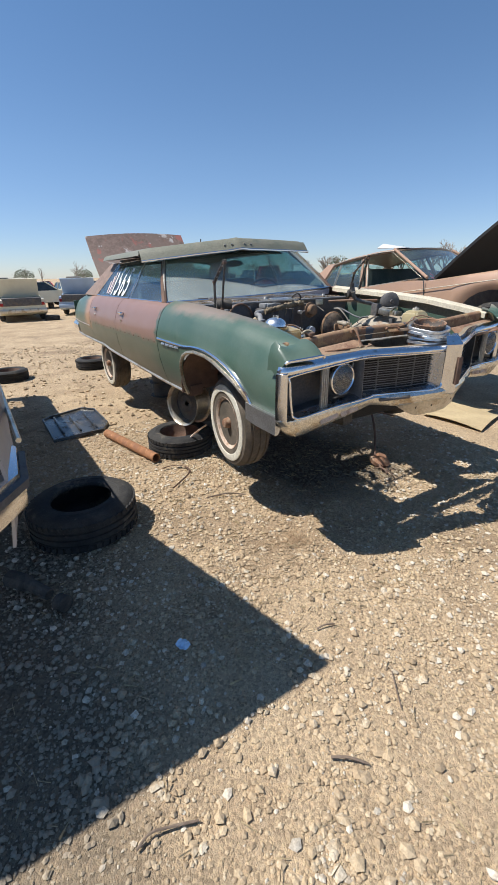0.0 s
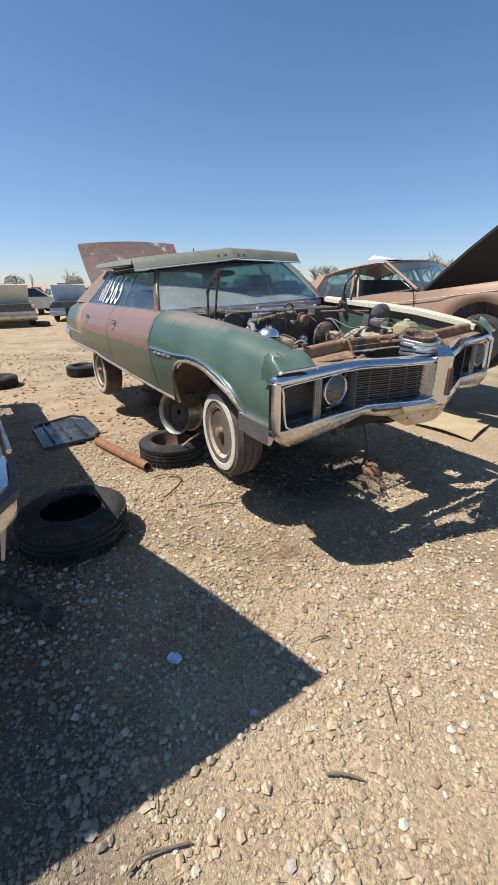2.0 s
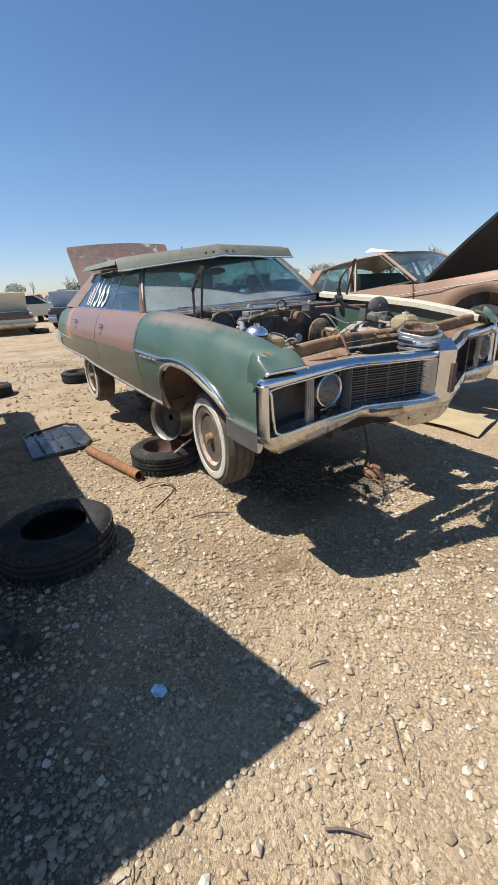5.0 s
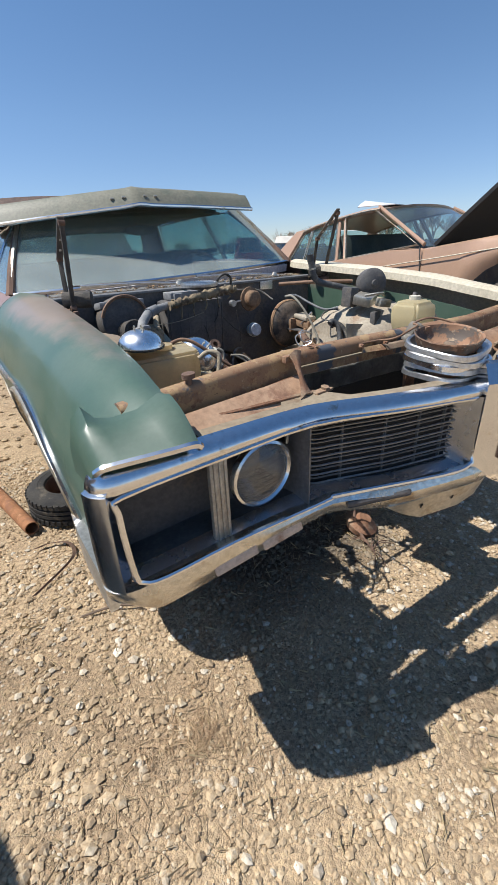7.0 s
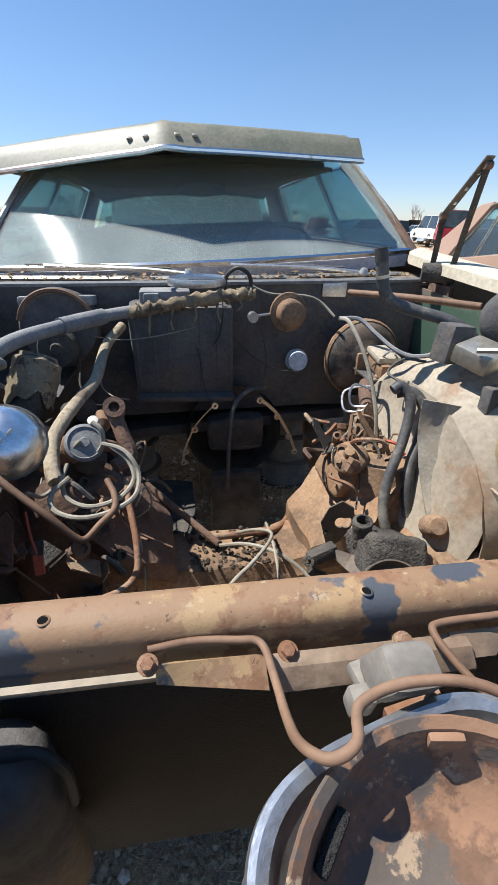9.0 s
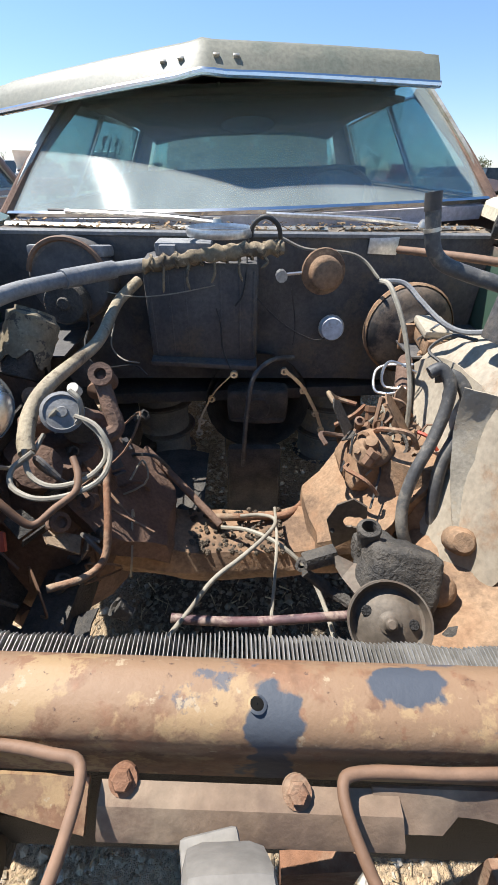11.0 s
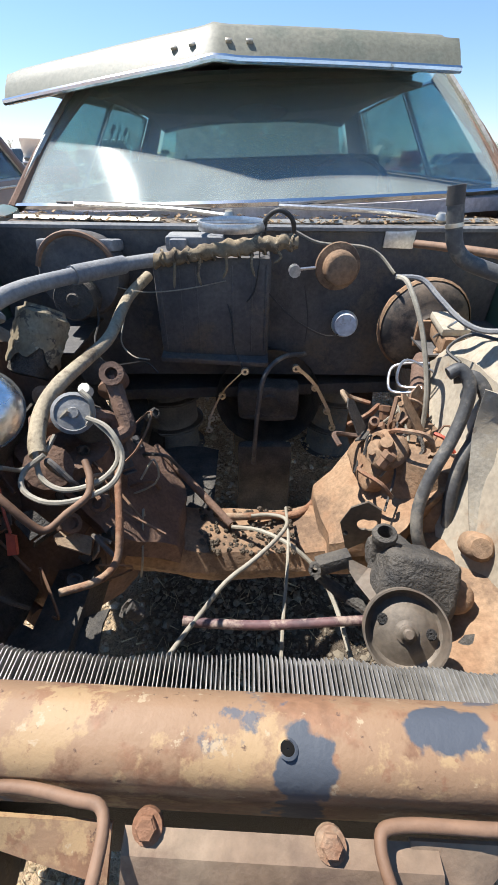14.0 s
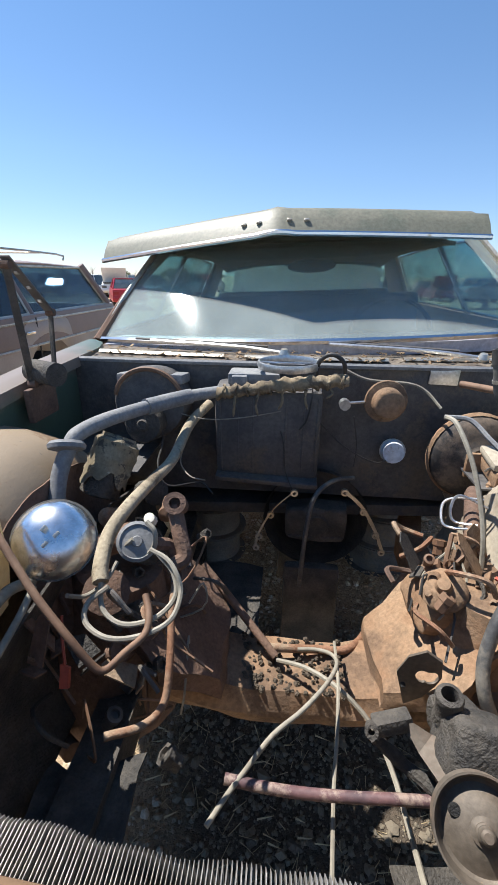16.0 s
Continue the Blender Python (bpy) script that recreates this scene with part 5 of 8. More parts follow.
def lumpy(bm, cuts, amp, freq=9.0):
    """Soften a blocky shape into a dented, cast-looking one."""
    bmesh.ops.subdivide_edges(bm, edges=bm.edges[:], cuts=cuts, use_grid_fill=True, smooth=0.6)
    bmesh.ops.recalc_face_normals(bm, faces=bm.faces[:])
    bm.normal_update()
    for v in bm.verts:
        v.co += v.normal * amp * noise.noise(v.co * freq) + 0.35 * amp * noise.noise_vector(v.co * freq * 4)
    return bm


LEAN = NOSE
sweep(bm := B(), [(-0.45, 0.352, 1.318), (-0.17, 0.350, 1.322)], [(0.0, 0.0), (0.006, -0.001), (0.006, -0.004), (0.0, -0.003)])
part("folded_lip", bm, HEADER, sup, "bright folded lower lip of the bar")
LEAN = None
# dark sheets added low in the bay in place of its deep shade
for x0, x1, y0, y1, z in ((-0.52, -0.33, 0.48, 0.80, 0.80), (0.16, 0.52, 0.46, 0.70, 0.78)):
    sheet(bm := B(), [[(x + 0.03 * noise.noise((x * 9, y * 9, 1.3)), y + 0.05 * noise.noise((x * 8, y * 8, 4.1)), z + 0.02 * math.sin(x * 20 + y * 9) + 0.02 * noise.noise((x * 14, y * 14, 0.2))) for x in span(x0, x1, 10)] for y in span(y0, y1, 10)], 0.004)
    bay("shade_sheet", bm, GREASE, "ragged dark sheet standing in for shade in the bay")
# another added sheet, for the shade beside the gearbox
sheet(bm := B(), [[(x, y, 0.70 + 0.02 * math.sin(x * 14 + y * 7)) for x in span(-0.44, -0.12, 7)] for y in span(1.24, 1.58, 6)], 0.004)
bay("shade_sheet", bm, GREASE, "dark sheet standing in for shade beside the gearbox")
# inner fenders
def hump(s, c, r, mat_, label, z0=0.75):
    rows = []
    for a in span(-0.25, math.pi + 0.25, 17):
        rows.append([(s * x, c[1] + r * 1.18 * math.cos(a), c[2] + r * math.sin(a) - 0.007 * k * k) for k, x in enumerate((0.84, 0.74, 0.64, 0.56, 0.53) if s > 0 else (0.86, 0.79, 0.72, 0.665, 0.635))])
    bay("inner_fender", sheet(B(), rows, 0.006), mat_, label)
hump(-1, (0, 1.13, 1.06), 0.33, INNERP, "dusty rounded inner fender with rust stains")
hump(1, (0, 1.13, 1.04), 0.32, INNER, "dusty rounded inner fender with rust stains")
rows = []
for k in span(0, 1, 12):
    x = 0.47 + 0.21 * k
    low = 0.985 + 0.05 * k + 0.045 * noise.noise((k * 4.0, 0.2, 0.9)) - (0.09 if 0.72 < k < 0.9 else 0.0)
    rows.append([(x, 0.90 - 0.05 * math.sin(k * 2.8) + 0.13 * (1 - (1 - j) ** 1.8) + 0.012 * noise.noise((k * 5, j * 4, 0.5)), low + (1.265 - 0.02 * k - low) * j) for j in span(0, 1, 9)])
bay("torn_flap", sheet(B(), rows, 0.004), FLAPP, "torn pale rubber flap hanging over the inner fender", angle=60)
for s, r, zc, mt in ((-1, 0.33, 1.06, INNERP), (1, 0.32, 1.04, INNER)):
    rows = []
    for a in span(0.3, 2.84 if s > 0 else 2.05, 22):
        y, zt = 1.13 + r * 1.18 * math.cos(a), zc + r * math.sin(a) - 0.106
        low = max(0.80, zt - 0.30 - 0.05 * noise.noise((a * 4, 0.3, 1.7)))
        rows.append([(s * ((0.532 if s > 0 else 0.637) - 0.09 * k ** 1.4 + 0.012 * noise.noise((a * 5, k * 3, 0.4))), y, zt + (low - zt) * k) for k in span(0, 1, 7)])
    bay("inner_fender_skirt", sheet(B(), rows, 0.004), mt if s > 0 else DARKRUST, "torn dusty skirt of the inner fender")
for s in (-1, 1):
    sheet(bm := B(), [[(s * (0.545 + 0.05 * math.sin(k * 3)), y, 0.74 + k * (table(y, [(0.5, 0.36), (0.75, 0.38), (0.95, 0.40), (1.3, 0.40), (1.5, 0.34), (1.74, 0.25)]))) for k in span(0, 1, 6)] for y in span(0.5, 1.74, 9)], 0.006)
    bay("apron", bm, INNER if s > 0 else GREASE)
    sheet(bm := B(), [[(s * (0.845 + 0.01 * k), y, table(y, TOP) - 0.03 - 0.32 * k) for k in (0, 0.5, 1)] for y in span(0.42, 1.74, 7)], 0.006)
    bay("fender_inner_wall", bm, BODY, "green inner wall of the fender")
    sheet(bm := B(), [[(s * x, y, 1.17) for x in (0.52, 0.86)] for y in (1.42, 1.74)], 0.006)
    bay("hinge_shelf", bm, BLACKP)
    sheet(bm := B(), [[(s * x, y, z) for x in (0.67, 0.88)] for y, z in ((0.42, 1.05), (0.72, 1.105), (0.92, 1.115))], 0.006)
    bay("tank_shelf", bm, DARKRUST)
    # frame rail, spring tower, control arm
    sweep(bm := B(), [(s * 0.41, 0.42, 0.73), (s * 0.42, 0.55, 0.72), (s * 0.43, 1.0, 0.70), (s * 0.46, 1.75, 0.68), (s * 0.62, 2.3, 0.70)], [(0.045, 0), (0.045, 0.11), (-0.045, 0.11), (-0.045, 0)])
    bay("frame_rail", bm, GREASE if s < 0 else DUSTRUST)
    lathe(bm := B(), [(0.205, -0.22), (0.20, -0.05), (0.165, 0.06), (0.125, 0.15), (0.11, 0.2), (0.06, 0.205), (0.0, 0.2)], aim((s * 0.50, 1.12, 0.86), (-s * 0.15, 0, 1)), 20)
    bay("spring_tower", bm, DARKRUST if s < 0 else DUSTRUST, "dirty spring tower")
    prism(bm := B(), [(s * 0.20, 1.02), (s * 0.33, 0.94), (s * 0.46, 1.00), (s * 0.46, 1.30), (s * 0.33, 1.32), (s * 0.20, 1.26)], "z", 0.74, 0.80)
    for v in bm.verts:
        v.co.z += 0.9 * max(0, abs(v.co.x) - 0.2)
    lumpy(bm, 4, 0.02)
    bay("tower_brace", bm, DARKRUST if s < 0 else DUSTRUST)
    tube(bm := B(), [(s * 0.52, 0.86, 0.72), (s * 0.72, 1.0, 0.66), (s * 0.84, 1.10, 0.62)], 0.022, 8)
    tube(bm, [(s * 0.52, 1.36, 0.72), (s * 0.72, 1.2, 0.66), (s * 0.84, 1.10, 0.62)], 0.022, 8)
    bay("control_arm", bm, DARKRUST)
sweep(bm := B(), [(-0.50, 1.12, 0.78), (-0.32, 1.13, 0.68), (-0.12, 1.15, 0.625), (0.12, 1.15, 0.625), (0.32, 1.13, 0.68), (0.50, 1.12, 0.78)], [(0.11, 0), (0.12, 0.04), (0.09, 0.09), (-0.09, 0.09), (-0.12, 0.04), (-0.11, 0)])
lumpy(bm, 3, 0.012)
bay("cross_member", bm, DUSTRUST, "dirt-caked cross member")
rng = random.Random(9)
bm = B()
for k in range(170):
    x, y = rng.uniform(-0.16, 0.14), rng.uniform(1.05, 1.24)
    lathe(bm, [(0.0, -0.006), (0.008, -0.002), (0.006, 0.005), (0.0, 0.007)], pose(x, y, 0.722, rng.uniform(-40, 40), rng.uniform(-40, 40), 0) @ Matrix.Scale(rng.uniform(0.4, 1.3), 4), 5)
tagged(part("dirt", bm, GRAVEL, car, "loose dirt clods on the cross member", smooth=False), kind="stuff")
# gearbox end and its gasket
for s, pts in ((-1, ((-0.023, 1.55, 1.056), (-0.091, 1.55, 0.981), (-0.138, 1.55, 0.885), (-0.152, 1.55, 0.822))), (1, ((0.156, 1.55, 1.068), (0.215, 1.55, 1.012), (0.270, 1.55, 0.920), (0.306, 1.55, 0.832)))):
    P = smooth_path(pts, 5)
    bm = B()
    sheet(bm, [[p + Vector((d * 0.8, 0, d * 0.5)) for d in (-0.005 - 0.003 * math.sin(k * 1.3) ** 2, 0.006)] for k, p in enumerate(P)], 0.006)
    g = bay("bell_flange", bm, DULLCHROME, "bright edge of the gearbox flange")
    for p in (P[0], P[6], P[11], P[-1]):
        part("flange_ear", lathe(B(), [(0.0055, -0.006), (0.0125, -0.006), (0.0135, 0.0), (0.0125, 0.006), (0.0055, 0.006), (0.0055, -0.006)], aim(p + Vector((-s * 0.004, -0.002, -0.003)), (0, -1, 0)), 14, False), DULLCHROME, g)
lathe(bm := B(), [(0.20, 0.0), (0.18, 0.10), (0.15, 0.22), (0.13, 0.5)], aim((0.07, 1.66, 0.88), (0, 1, -0.06)), 28, False)
gb = bay("gearbox", bm, GREASE, "greasy black gearbox left under the floor")
lathe(bm := B(), [(0.012, 0.0), (0.04, 0.004), (0.05, -0.01), (0.07, -0.012)], aim((0.068, 1.572, 0.905), (0, -1, 0)), 20, False)
part("shaft_seal", bm, GREASE, gb)
box(bm := B(), (0.066, 1.62, 0.905), (0.22, 0.08, 0.13), (0, 0, 0), 0.02)
box(bm, (0.066, 1.585, 0.852), (0.20, 0.02, 0.014), (0, 0, 0), 0.004)
part("pump_housing", lumpy(bm, 2, 0.006), GREASE, gb)
box(bm := B(), (0.055, 1.50, 0.60), (0.20, 0.05, 0.36), (-6, 0, 0), 0.02)
part("gearbox_pan", bm, GREASE, gb)
box(bm := B(), (0.04, 1.95, 0.55), (0.22, 0.12, 0.34), (0, 0, 0), 0.03)
part("gearbox_mount", bm, GREASE, gb)

# things on the firewall
box(bm := B(), (-0.12, 1.66, 1.245), (0.36, 0.14, 0.33), (4, 0, 0), 0.025)
ev = bay("heater_box", bm, BLACKP, "black ribbed heater box")
for x in (-0.28, -0.22, -0.17, -0.06, 0.0, 0.045):
    part("rib", box(B(), (x, 1.592, 1.24), (0.007, 0.008, 0.28), (4, 0, 0), 0.003), BLACKP, ev)
box(bm := B(), (-0.12, 1.62, 1.082), (0.36, 0.1, 0.02), (10, 3, 0), 0.006)
part("box_flap", bm, BLACKP, ev)
box(bm := B(), (-0.17, 1.655, 1.432), (0.17, 0.10, 0.04), (0, 0, 0), 0.008)
box(bm, (-0.215, 1.60, 1.43), (0.05, 0.03, 0.035), (0, 0, 0), 0.006)
bay("relay_cover", bm, HOSE, "grey box top below the cowl")
box(bm := B(), (-0.52, 1.66, 1.418), (0.23, 0.12, 0.035), (-8, 0, 0), 0.012)
bay("case_lid", bm, HOSE, "grey lid over the blower case")
lathe(bm := B(), [(0.12, -0.11), (0.125, 0.0), (0.118, 0.012), (0.10, 0.016), (0.0, 0.01)], aim((-0.52, 1.60, 1.345), (0, -1, 0.15)), 28)
bl = bay("blower_case", bm, BLACKP, "black blower case with a rusty rim")
tube(bm := B(), [Vector((-0.52 + 0.118 * math.cos(a), 1.585, 1.345 + 0.118 * math.sin(a))) for a in span(0.2, 2.9, 12)], 0.008, 6, 2)
part("case_rim", bm, COPPER, bl)
lathe(bm := B(), [(0.058, -0.1), (0.06, 0.0), (0.055, 0.01), (0.02, 0.012), (0.015, 0.02), (0.0, 0.02)], aim((-0.515, 1.50, 1.30), (0.05, -1, 0.2)), 24)
part("blower_motor", bm, GREASE, bl)
tube(bm := B(), [Vector((-0.058 + 0.098 * math.cos(a), 1.640 + 0.098 * math.sin(a), 1.480)) for a in span(0, 2 * math.pi, 25)[:-1]], 0.006, 6, 1, True)
for v in bm.verts:
    v.co.z = 1.480 + (v.co.z - 1.480) * 2.2
tube(bm, [(-0.155, 1.65, 1.484), (-0.058, 1.62, 1.488), (0.039, 1.65, 1.484)], 0.003, 5)
single("clamp_ring", bm, ALU, "bare metal clamp ring lying against the cowl", "ring")
lathe(bm := B(), [(0.062, 0.0), (0.07, 0.006), (0.068, 0.014), (0.05, 0.02), (0.048, 0.055), (0.04, 0.062), (0.0, 0.062)], aim((0.262, 1.62, 1.372), (0.05, -1, 0.05)), 24)
vd = bay("vacuum_diaphragm", bm, DUSTRUST, "round brass-tan vacuum diaphragm")
tube(bm := B(), [(0.20, 1.61, 1.37), (0.13, 1.60, 1.365)], 0.005, 6)
lathe(bm, [(0.018, -0.015), (0.018, 0.015)], aim((0.13, 1.60, 1.362), (0, -1, 0)), 10)
part("actuator_rod", bm, ALU, vd)
lathe(bm := B(), [(0.0, 0.0), (0.036, 0.002), (0.042, 0.02), (0.042, 0.05), (0.036, 0.068), (0.0, 0.07)], aim((0.325, 1.70, 1.172), (-0.1, -1, 0.15)), 20)
wc = bay("vacuum_can", bm, CANP, "pale blue-grey plastic vacuum can")
lathe(bm := B(), [(0.043, 0.03), (0.045, 0.033), (0.045, 0.038), (0.043, 0.041)], aim((0.325, 1.70, 1.172), (-0.1, -1, 0.15)), 20)
part("can_band", bm, WHITEP, wc)
box(bm := B(), (0.472, 1.722, 1.436), (0.098, 0.006, 0.060), (0, 2, 0), 0.003)
bay("data_plate", bm, ALU, "bare aluminium plate riveted to the firewall")
lathe(bm := B(), [(0.04, 0.0), (0.09, 0.01), (0.142, 0.02), (0.148, 0.03), (0.146, 0.045), (0.138, 0.058), (0.118, 0.072), (0.085, 0.083), (0.055, 0.088), (0.045, 0.10), (0.0, 0.102)], aim((0.575, 1.66, 1.185), (0.0, -1, 0.06)), 32)
bo = bay("brake_booster", bm, BOOSTER, "round black brake booster with a tan dusty rim")
lathe(bm := B(), [(0.144, 0.024), (0.152, 0.03), (0.153, 0.042), (0.146, 0.052)], aim((0.575, 1.66, 1.185), (0.0, -1, 0.06)), 32, False)
part("booster_rim", bm, DUSTRUST, bo)
box(bm := B(), (0.592, 1.48, 1.205), (0.070, 0.15, 0.055), (6, 0, -4), 0.016)
box(bm, (0.580, 1.545, 1.190), (0.12, 0.018, 0.085), (0, 0, 0), 0.008)
lathe(bm, [(0.024, 0.0), (0.024, 0.03), (0.017, 0.036), (0.0, 0.036)], aim((0.600, 1.41, 1.185), (0.05, -1, -0.1)), 14)
for x in (0.565, 0.62):
    lathe(bm, [(0.010, 0.0), (0.010, 0.018), (0.006, 0.02), (0.006, 0.03)], aim((x, 1.45, 1.175), (-0.6 if x < 0.6 else 0.6, -0.5, -0.3)), 8)
mc = bay("master_cylinder", bm, DUSTRUST, "dusty brake master cylinder")
box(bm := B(), (0.592, 1.485, 1.242), (0.084, 0.13, 0.026), (6, 0, -4), 0.012)
part("cylinder_lid", bm, INNER, mc)
tube(bm := B(), [(0.548, 1.47, 1.205), (0.57, 1.425, 1.262), (0.60, 1.43, 1.272), (0.632, 1.47, 1.215)], 0.0035, 6)
part("lid_bail", bm, ALU, mc)
# bonnet hinges
for s, base, top in ((-1, Vector((-0.80, 1.40, 1.45)), Vector((-0.785, 1.36, 1.79))), (1, Vector((0.86, 1.60, 1.47)), Vector((0.785, 1.42, 1.835)))):
    d = top - base
    h = thing("bonnet_hinge", "rusty black bonnet hinge standing up without its bonnet", "car part", base, "bonnet hinges")
    mid = top + Vector((0.0, 0.17, -0.15))
    for a, b, w in ((base, base + d * 0.97, 0.010), (base + Vector((-s * 0.005, 0.11, -0.02)), mid, 0.010), (mid, top, 0.014)):
        dd = (b - a)
        m = Matrix.Translation((a + b) / 2) @ dd.to_track_quat("Z", "X").to_matrix().to_4x4()
        box(bm := B(), (0, 0, 0), (0.006, w * 2, dd.length), (0, 0, 0), 0.002, m)
        part("hinge_link", bm, GREASE if w < 0.012 else BLACKP, h)
    for q in (0.25, 0.5, 0.75):
        part("link_hole", lathe(B(), [(0.0, -0.0045), (0.007, -0.0045), (0.007, 0.0045), (0.0, 0.0045)], aim(mid.lerp(top, q), (1, 0, 0)), 10), ALU, h)
    for p in (base, mid, top - d * 0.06):
        part("hinge_rivet", lathe(B(), [(0.011, -0.012), (0.011, 0.012)], aim(p, (1, 0, 0)), 10), DARKRUST, h)
    part("hinge_spring", lathe(B(), [(0.018, -0.06), (0.034, -0.058), (0.034, 0.058), (0.018, 0.06)], aim(base + Vector((-s * 0.03, 0.02, 0.03)), (1, -0.5, 0)), 16), GREASE, h)
    part("hinge_foot", box(B(), base + Vector((0, 0.03, -0.06)), (0.02, 0.14, 0.10), (0, 0, 0), 0.006), DARKRUST, h)
# passenger-side clutter
loft(bm := B(), [[(x + (0.0 if z > 1.2 else -0.03 if x > -0.7 else 0.0), y + (0.0 if z > 1.2 else 0.01), z + 0.10 * (y - 0.8)) for x, y in ((-0.86, 0.735), (-0.58, 0.735), (-0.556, 0.755), (-0.560, 0.87), (-0.58, 0.892), (-0.84, 0.892), (-0.865, 0.87))] for z in (1.13, 1.25, 1.345)])
bmesh.ops.bevel(bm, geom=bm.edges[:], offset=0.010, segments=2, affect="EDGES")
tk = bay("washer_tank", bm, TANK, "yellowed plastic washer tank")
lathe(bm := B(), [(0.032, 0.0), (0.034, 0.016), (0.028, 0.018), (0.0, 0.016)], Matrix.Translation((-0.665, 0.820, 1.346)), 24)
part("filler_neck", bm, TANK, tk)
def sealed_beam(c, d, label, r=0.088):
    e = thing("sealed_beam_lamp", label, "headlamp", c, "loose sealed-beam lamps")
    m = aim(c, d)
    part("reflector", lathe(B(), [(0.0, 0.050), (0.28 * r, 0.0485), (0.54 * r, 0.043), (0.74 * r, 0.034), (0.89 * r, 0.021), (0.97 * r, 0.009), (r, 0.0)], m, 32, False), SILVER, e)
    part("rim", lathe(B(), [(r - 0.003, 0.002), (r + 0.003, 0.0), (r + 0.002, -0.006), (r - 0.01, -0.010), (0.0, -0.018)], m, 32, False), LENS, e)
    for a, b in ((0.012, 0), (-0.008, 0.014), (-0.008, -0.014)):
        part("prong", box(B(), (a, b, 0.056), (0.012, 0.004, 0.014), (0, 0, 40), 0.001, m), DULLCHROME, e)
sealed_beam((-0.752, 0.79, 1.378), (0.05, -0.05, 1), "silver sealed-beam lamp lying lens down on the tank", 0.074)
sealed_beam((-0.485, 0.90, 1.285), (0.30, -0.66, 0.62), "silver sealed-beam lamp hanging back outwards", 0.074)
lathe(bm := B(), [(0.022, -0.012), (0.044, -0.006), (0.046, 0.004), (0.04, 0.012), (0.022, 0.014)], aim((-0.600, 1.185, 1.350), (-0.1, 0.45, 0.75)), 20)
bay("hose_flange", bm, HOSE)
bm = lathe(B(), [(0.04, -0.085), (0.05, -0.08), (0.052, -0.02), (0.056, 0.0), (0.053, 0.03), (0.055, 0.06), (0.045, 0.08), (0.0, 0.085)], aim((-0.535, 1.262, 1.262), (0.25, 0.45, 0.8)), 24)
for v in bm.verts:
    v.co += 0.006 * noise.noise_vector(v.co * 40)
bay("wrapped_canister", bm, GREASE, "black canister wrapped in torn tan cloth")
m = aim((-0.535, 1.262, 1.262), (0.25, 0.45, 0.8))
rows = []
for k in span(0, 1, 14):
    row = []
    for a in span(-0.6, 4.9, 34):
        low = -0.035 + 0.016 * math.sin(a * 3.1) + 0.012 * math.sin(a * 7.3 + 1)
        h = low + k * (0.088 - low)
        q = Vector((math.cos(a), math.sin(a), h * 30))
        rad = (0.060 if k < 0.92 else 0.045) + 0.006 * noise.noise(q * 2.2) + 0.004 * noise.noise(Vector((a * 1.5, h * 160, 2.0)))
        row.append(m @ Vector((rad * math.cos(a), rad * math.sin(a), h)))
    rows.append(row)
bay("torn_cloth", sheet(B(), rows, 0.002), flaking("sooty tan cloth", (0.27, 0.22, 0.145), [((0.07, 0.06, 0.05), 22.0, 0.56), ((0.40, 0.34, 0.24), 40.0, 0.6)], 0.95), "torn tan cloth round the canister", angle=60)
lathe(bm := B(), [(0.0, -0.022), (0.03, -0.02), (0.042, -0.008), (0.043, 0.0), (0.036, 0.004), (0.034, 0.001), (0.012, 0.003), (0.01, 0.008), (0.0, 0.008)], aim((-0.363, 0.99, 1.225), (0.25, -0.75, 0.6)), 24)
vv = bay("vacuum_valve", bm, HOSE, "round grey vacuum valve")
lathe(bm := B(), [(0.022, -0.09), (0.022, -0.02), (0.026, -0.015), (0.026, 0.012), (0.013, 0.012), (0.012, -0.01), (0.0, -0.01)], aim((-0.305, 1.09, 1.262), (0.1, -0.7, 0.5)), 16)
tube(bm, [(-0.31, 1.10, 1.25), (-0.29, 1.06, 1.20), (-0.275, 1.03, 1.16), (-0.31, 1.0, 1.15)], 0.018, 10)
tube(bm, [(-0.34, 1.02, 1.20), (-0.31, 1.05, 1.17), (-0.28, 1.02, 1.11)], 0.015, 8)
part("valve_body", bm, DARKRUST, vv)
lathe(bm := B(), [(0.008, -0.02), (0.014, -0.01), (0.012, 0.01), (0.0, 0.012)], aim((-0.345, 1.03, 1.255), (0, -0.6, 0.8)), 10)
part("white_nipple", bm, WHITEP, vv)
for k, (c, r, d, m_) in enumerate((((-0.46, 1.10, 1.14), 0.03, (1, 0.2, 0.3), DARKRUST), ((-0.40, 1.15, 1.10), 0.035, (0.3, -1, 0.4), GREASE), ((-0.45, 0.98, 1.08), 0.04, (0.5, -0.5, 0.8), DARKRUST), ((-0.50, 1.18, 1.16), 0.02, (0, -1, 0.5), RUST), ((-0.44, 1.30, 1.17), 0.03, (0.6, -0.6, 0.3), GREASE), ((-0.36, 1.20, 1.18), 0.016, (0.2, -1, 0.1), COPPER))):
    lathe(bm := B(), [(r * 0.5, -0.06), (r, -0.05), (r, 0.02), (r * 1.25, 0.025), (r * 1.25, 0.04), (r * 0.6, 0.045), (0.0, 0.05)], aim(c, d), 14)
    bay("compressor_piece", bm, m_)
box(bm := B(), (-0.45, 1.10, 0.97), (0.12, 0.18, 0.12), (8, 14, 10), 0.03)
lumpy(bm, 2, 0.02, 16)
bay("bracket_block", bm, GREASE, "dark rusty bracket block")
prism(bm := B(), [(0.0, 0.0), (0.017, -0.004), (0.021, -0.038), (0.004, -0.04)], "y", -0.004, 0.004)
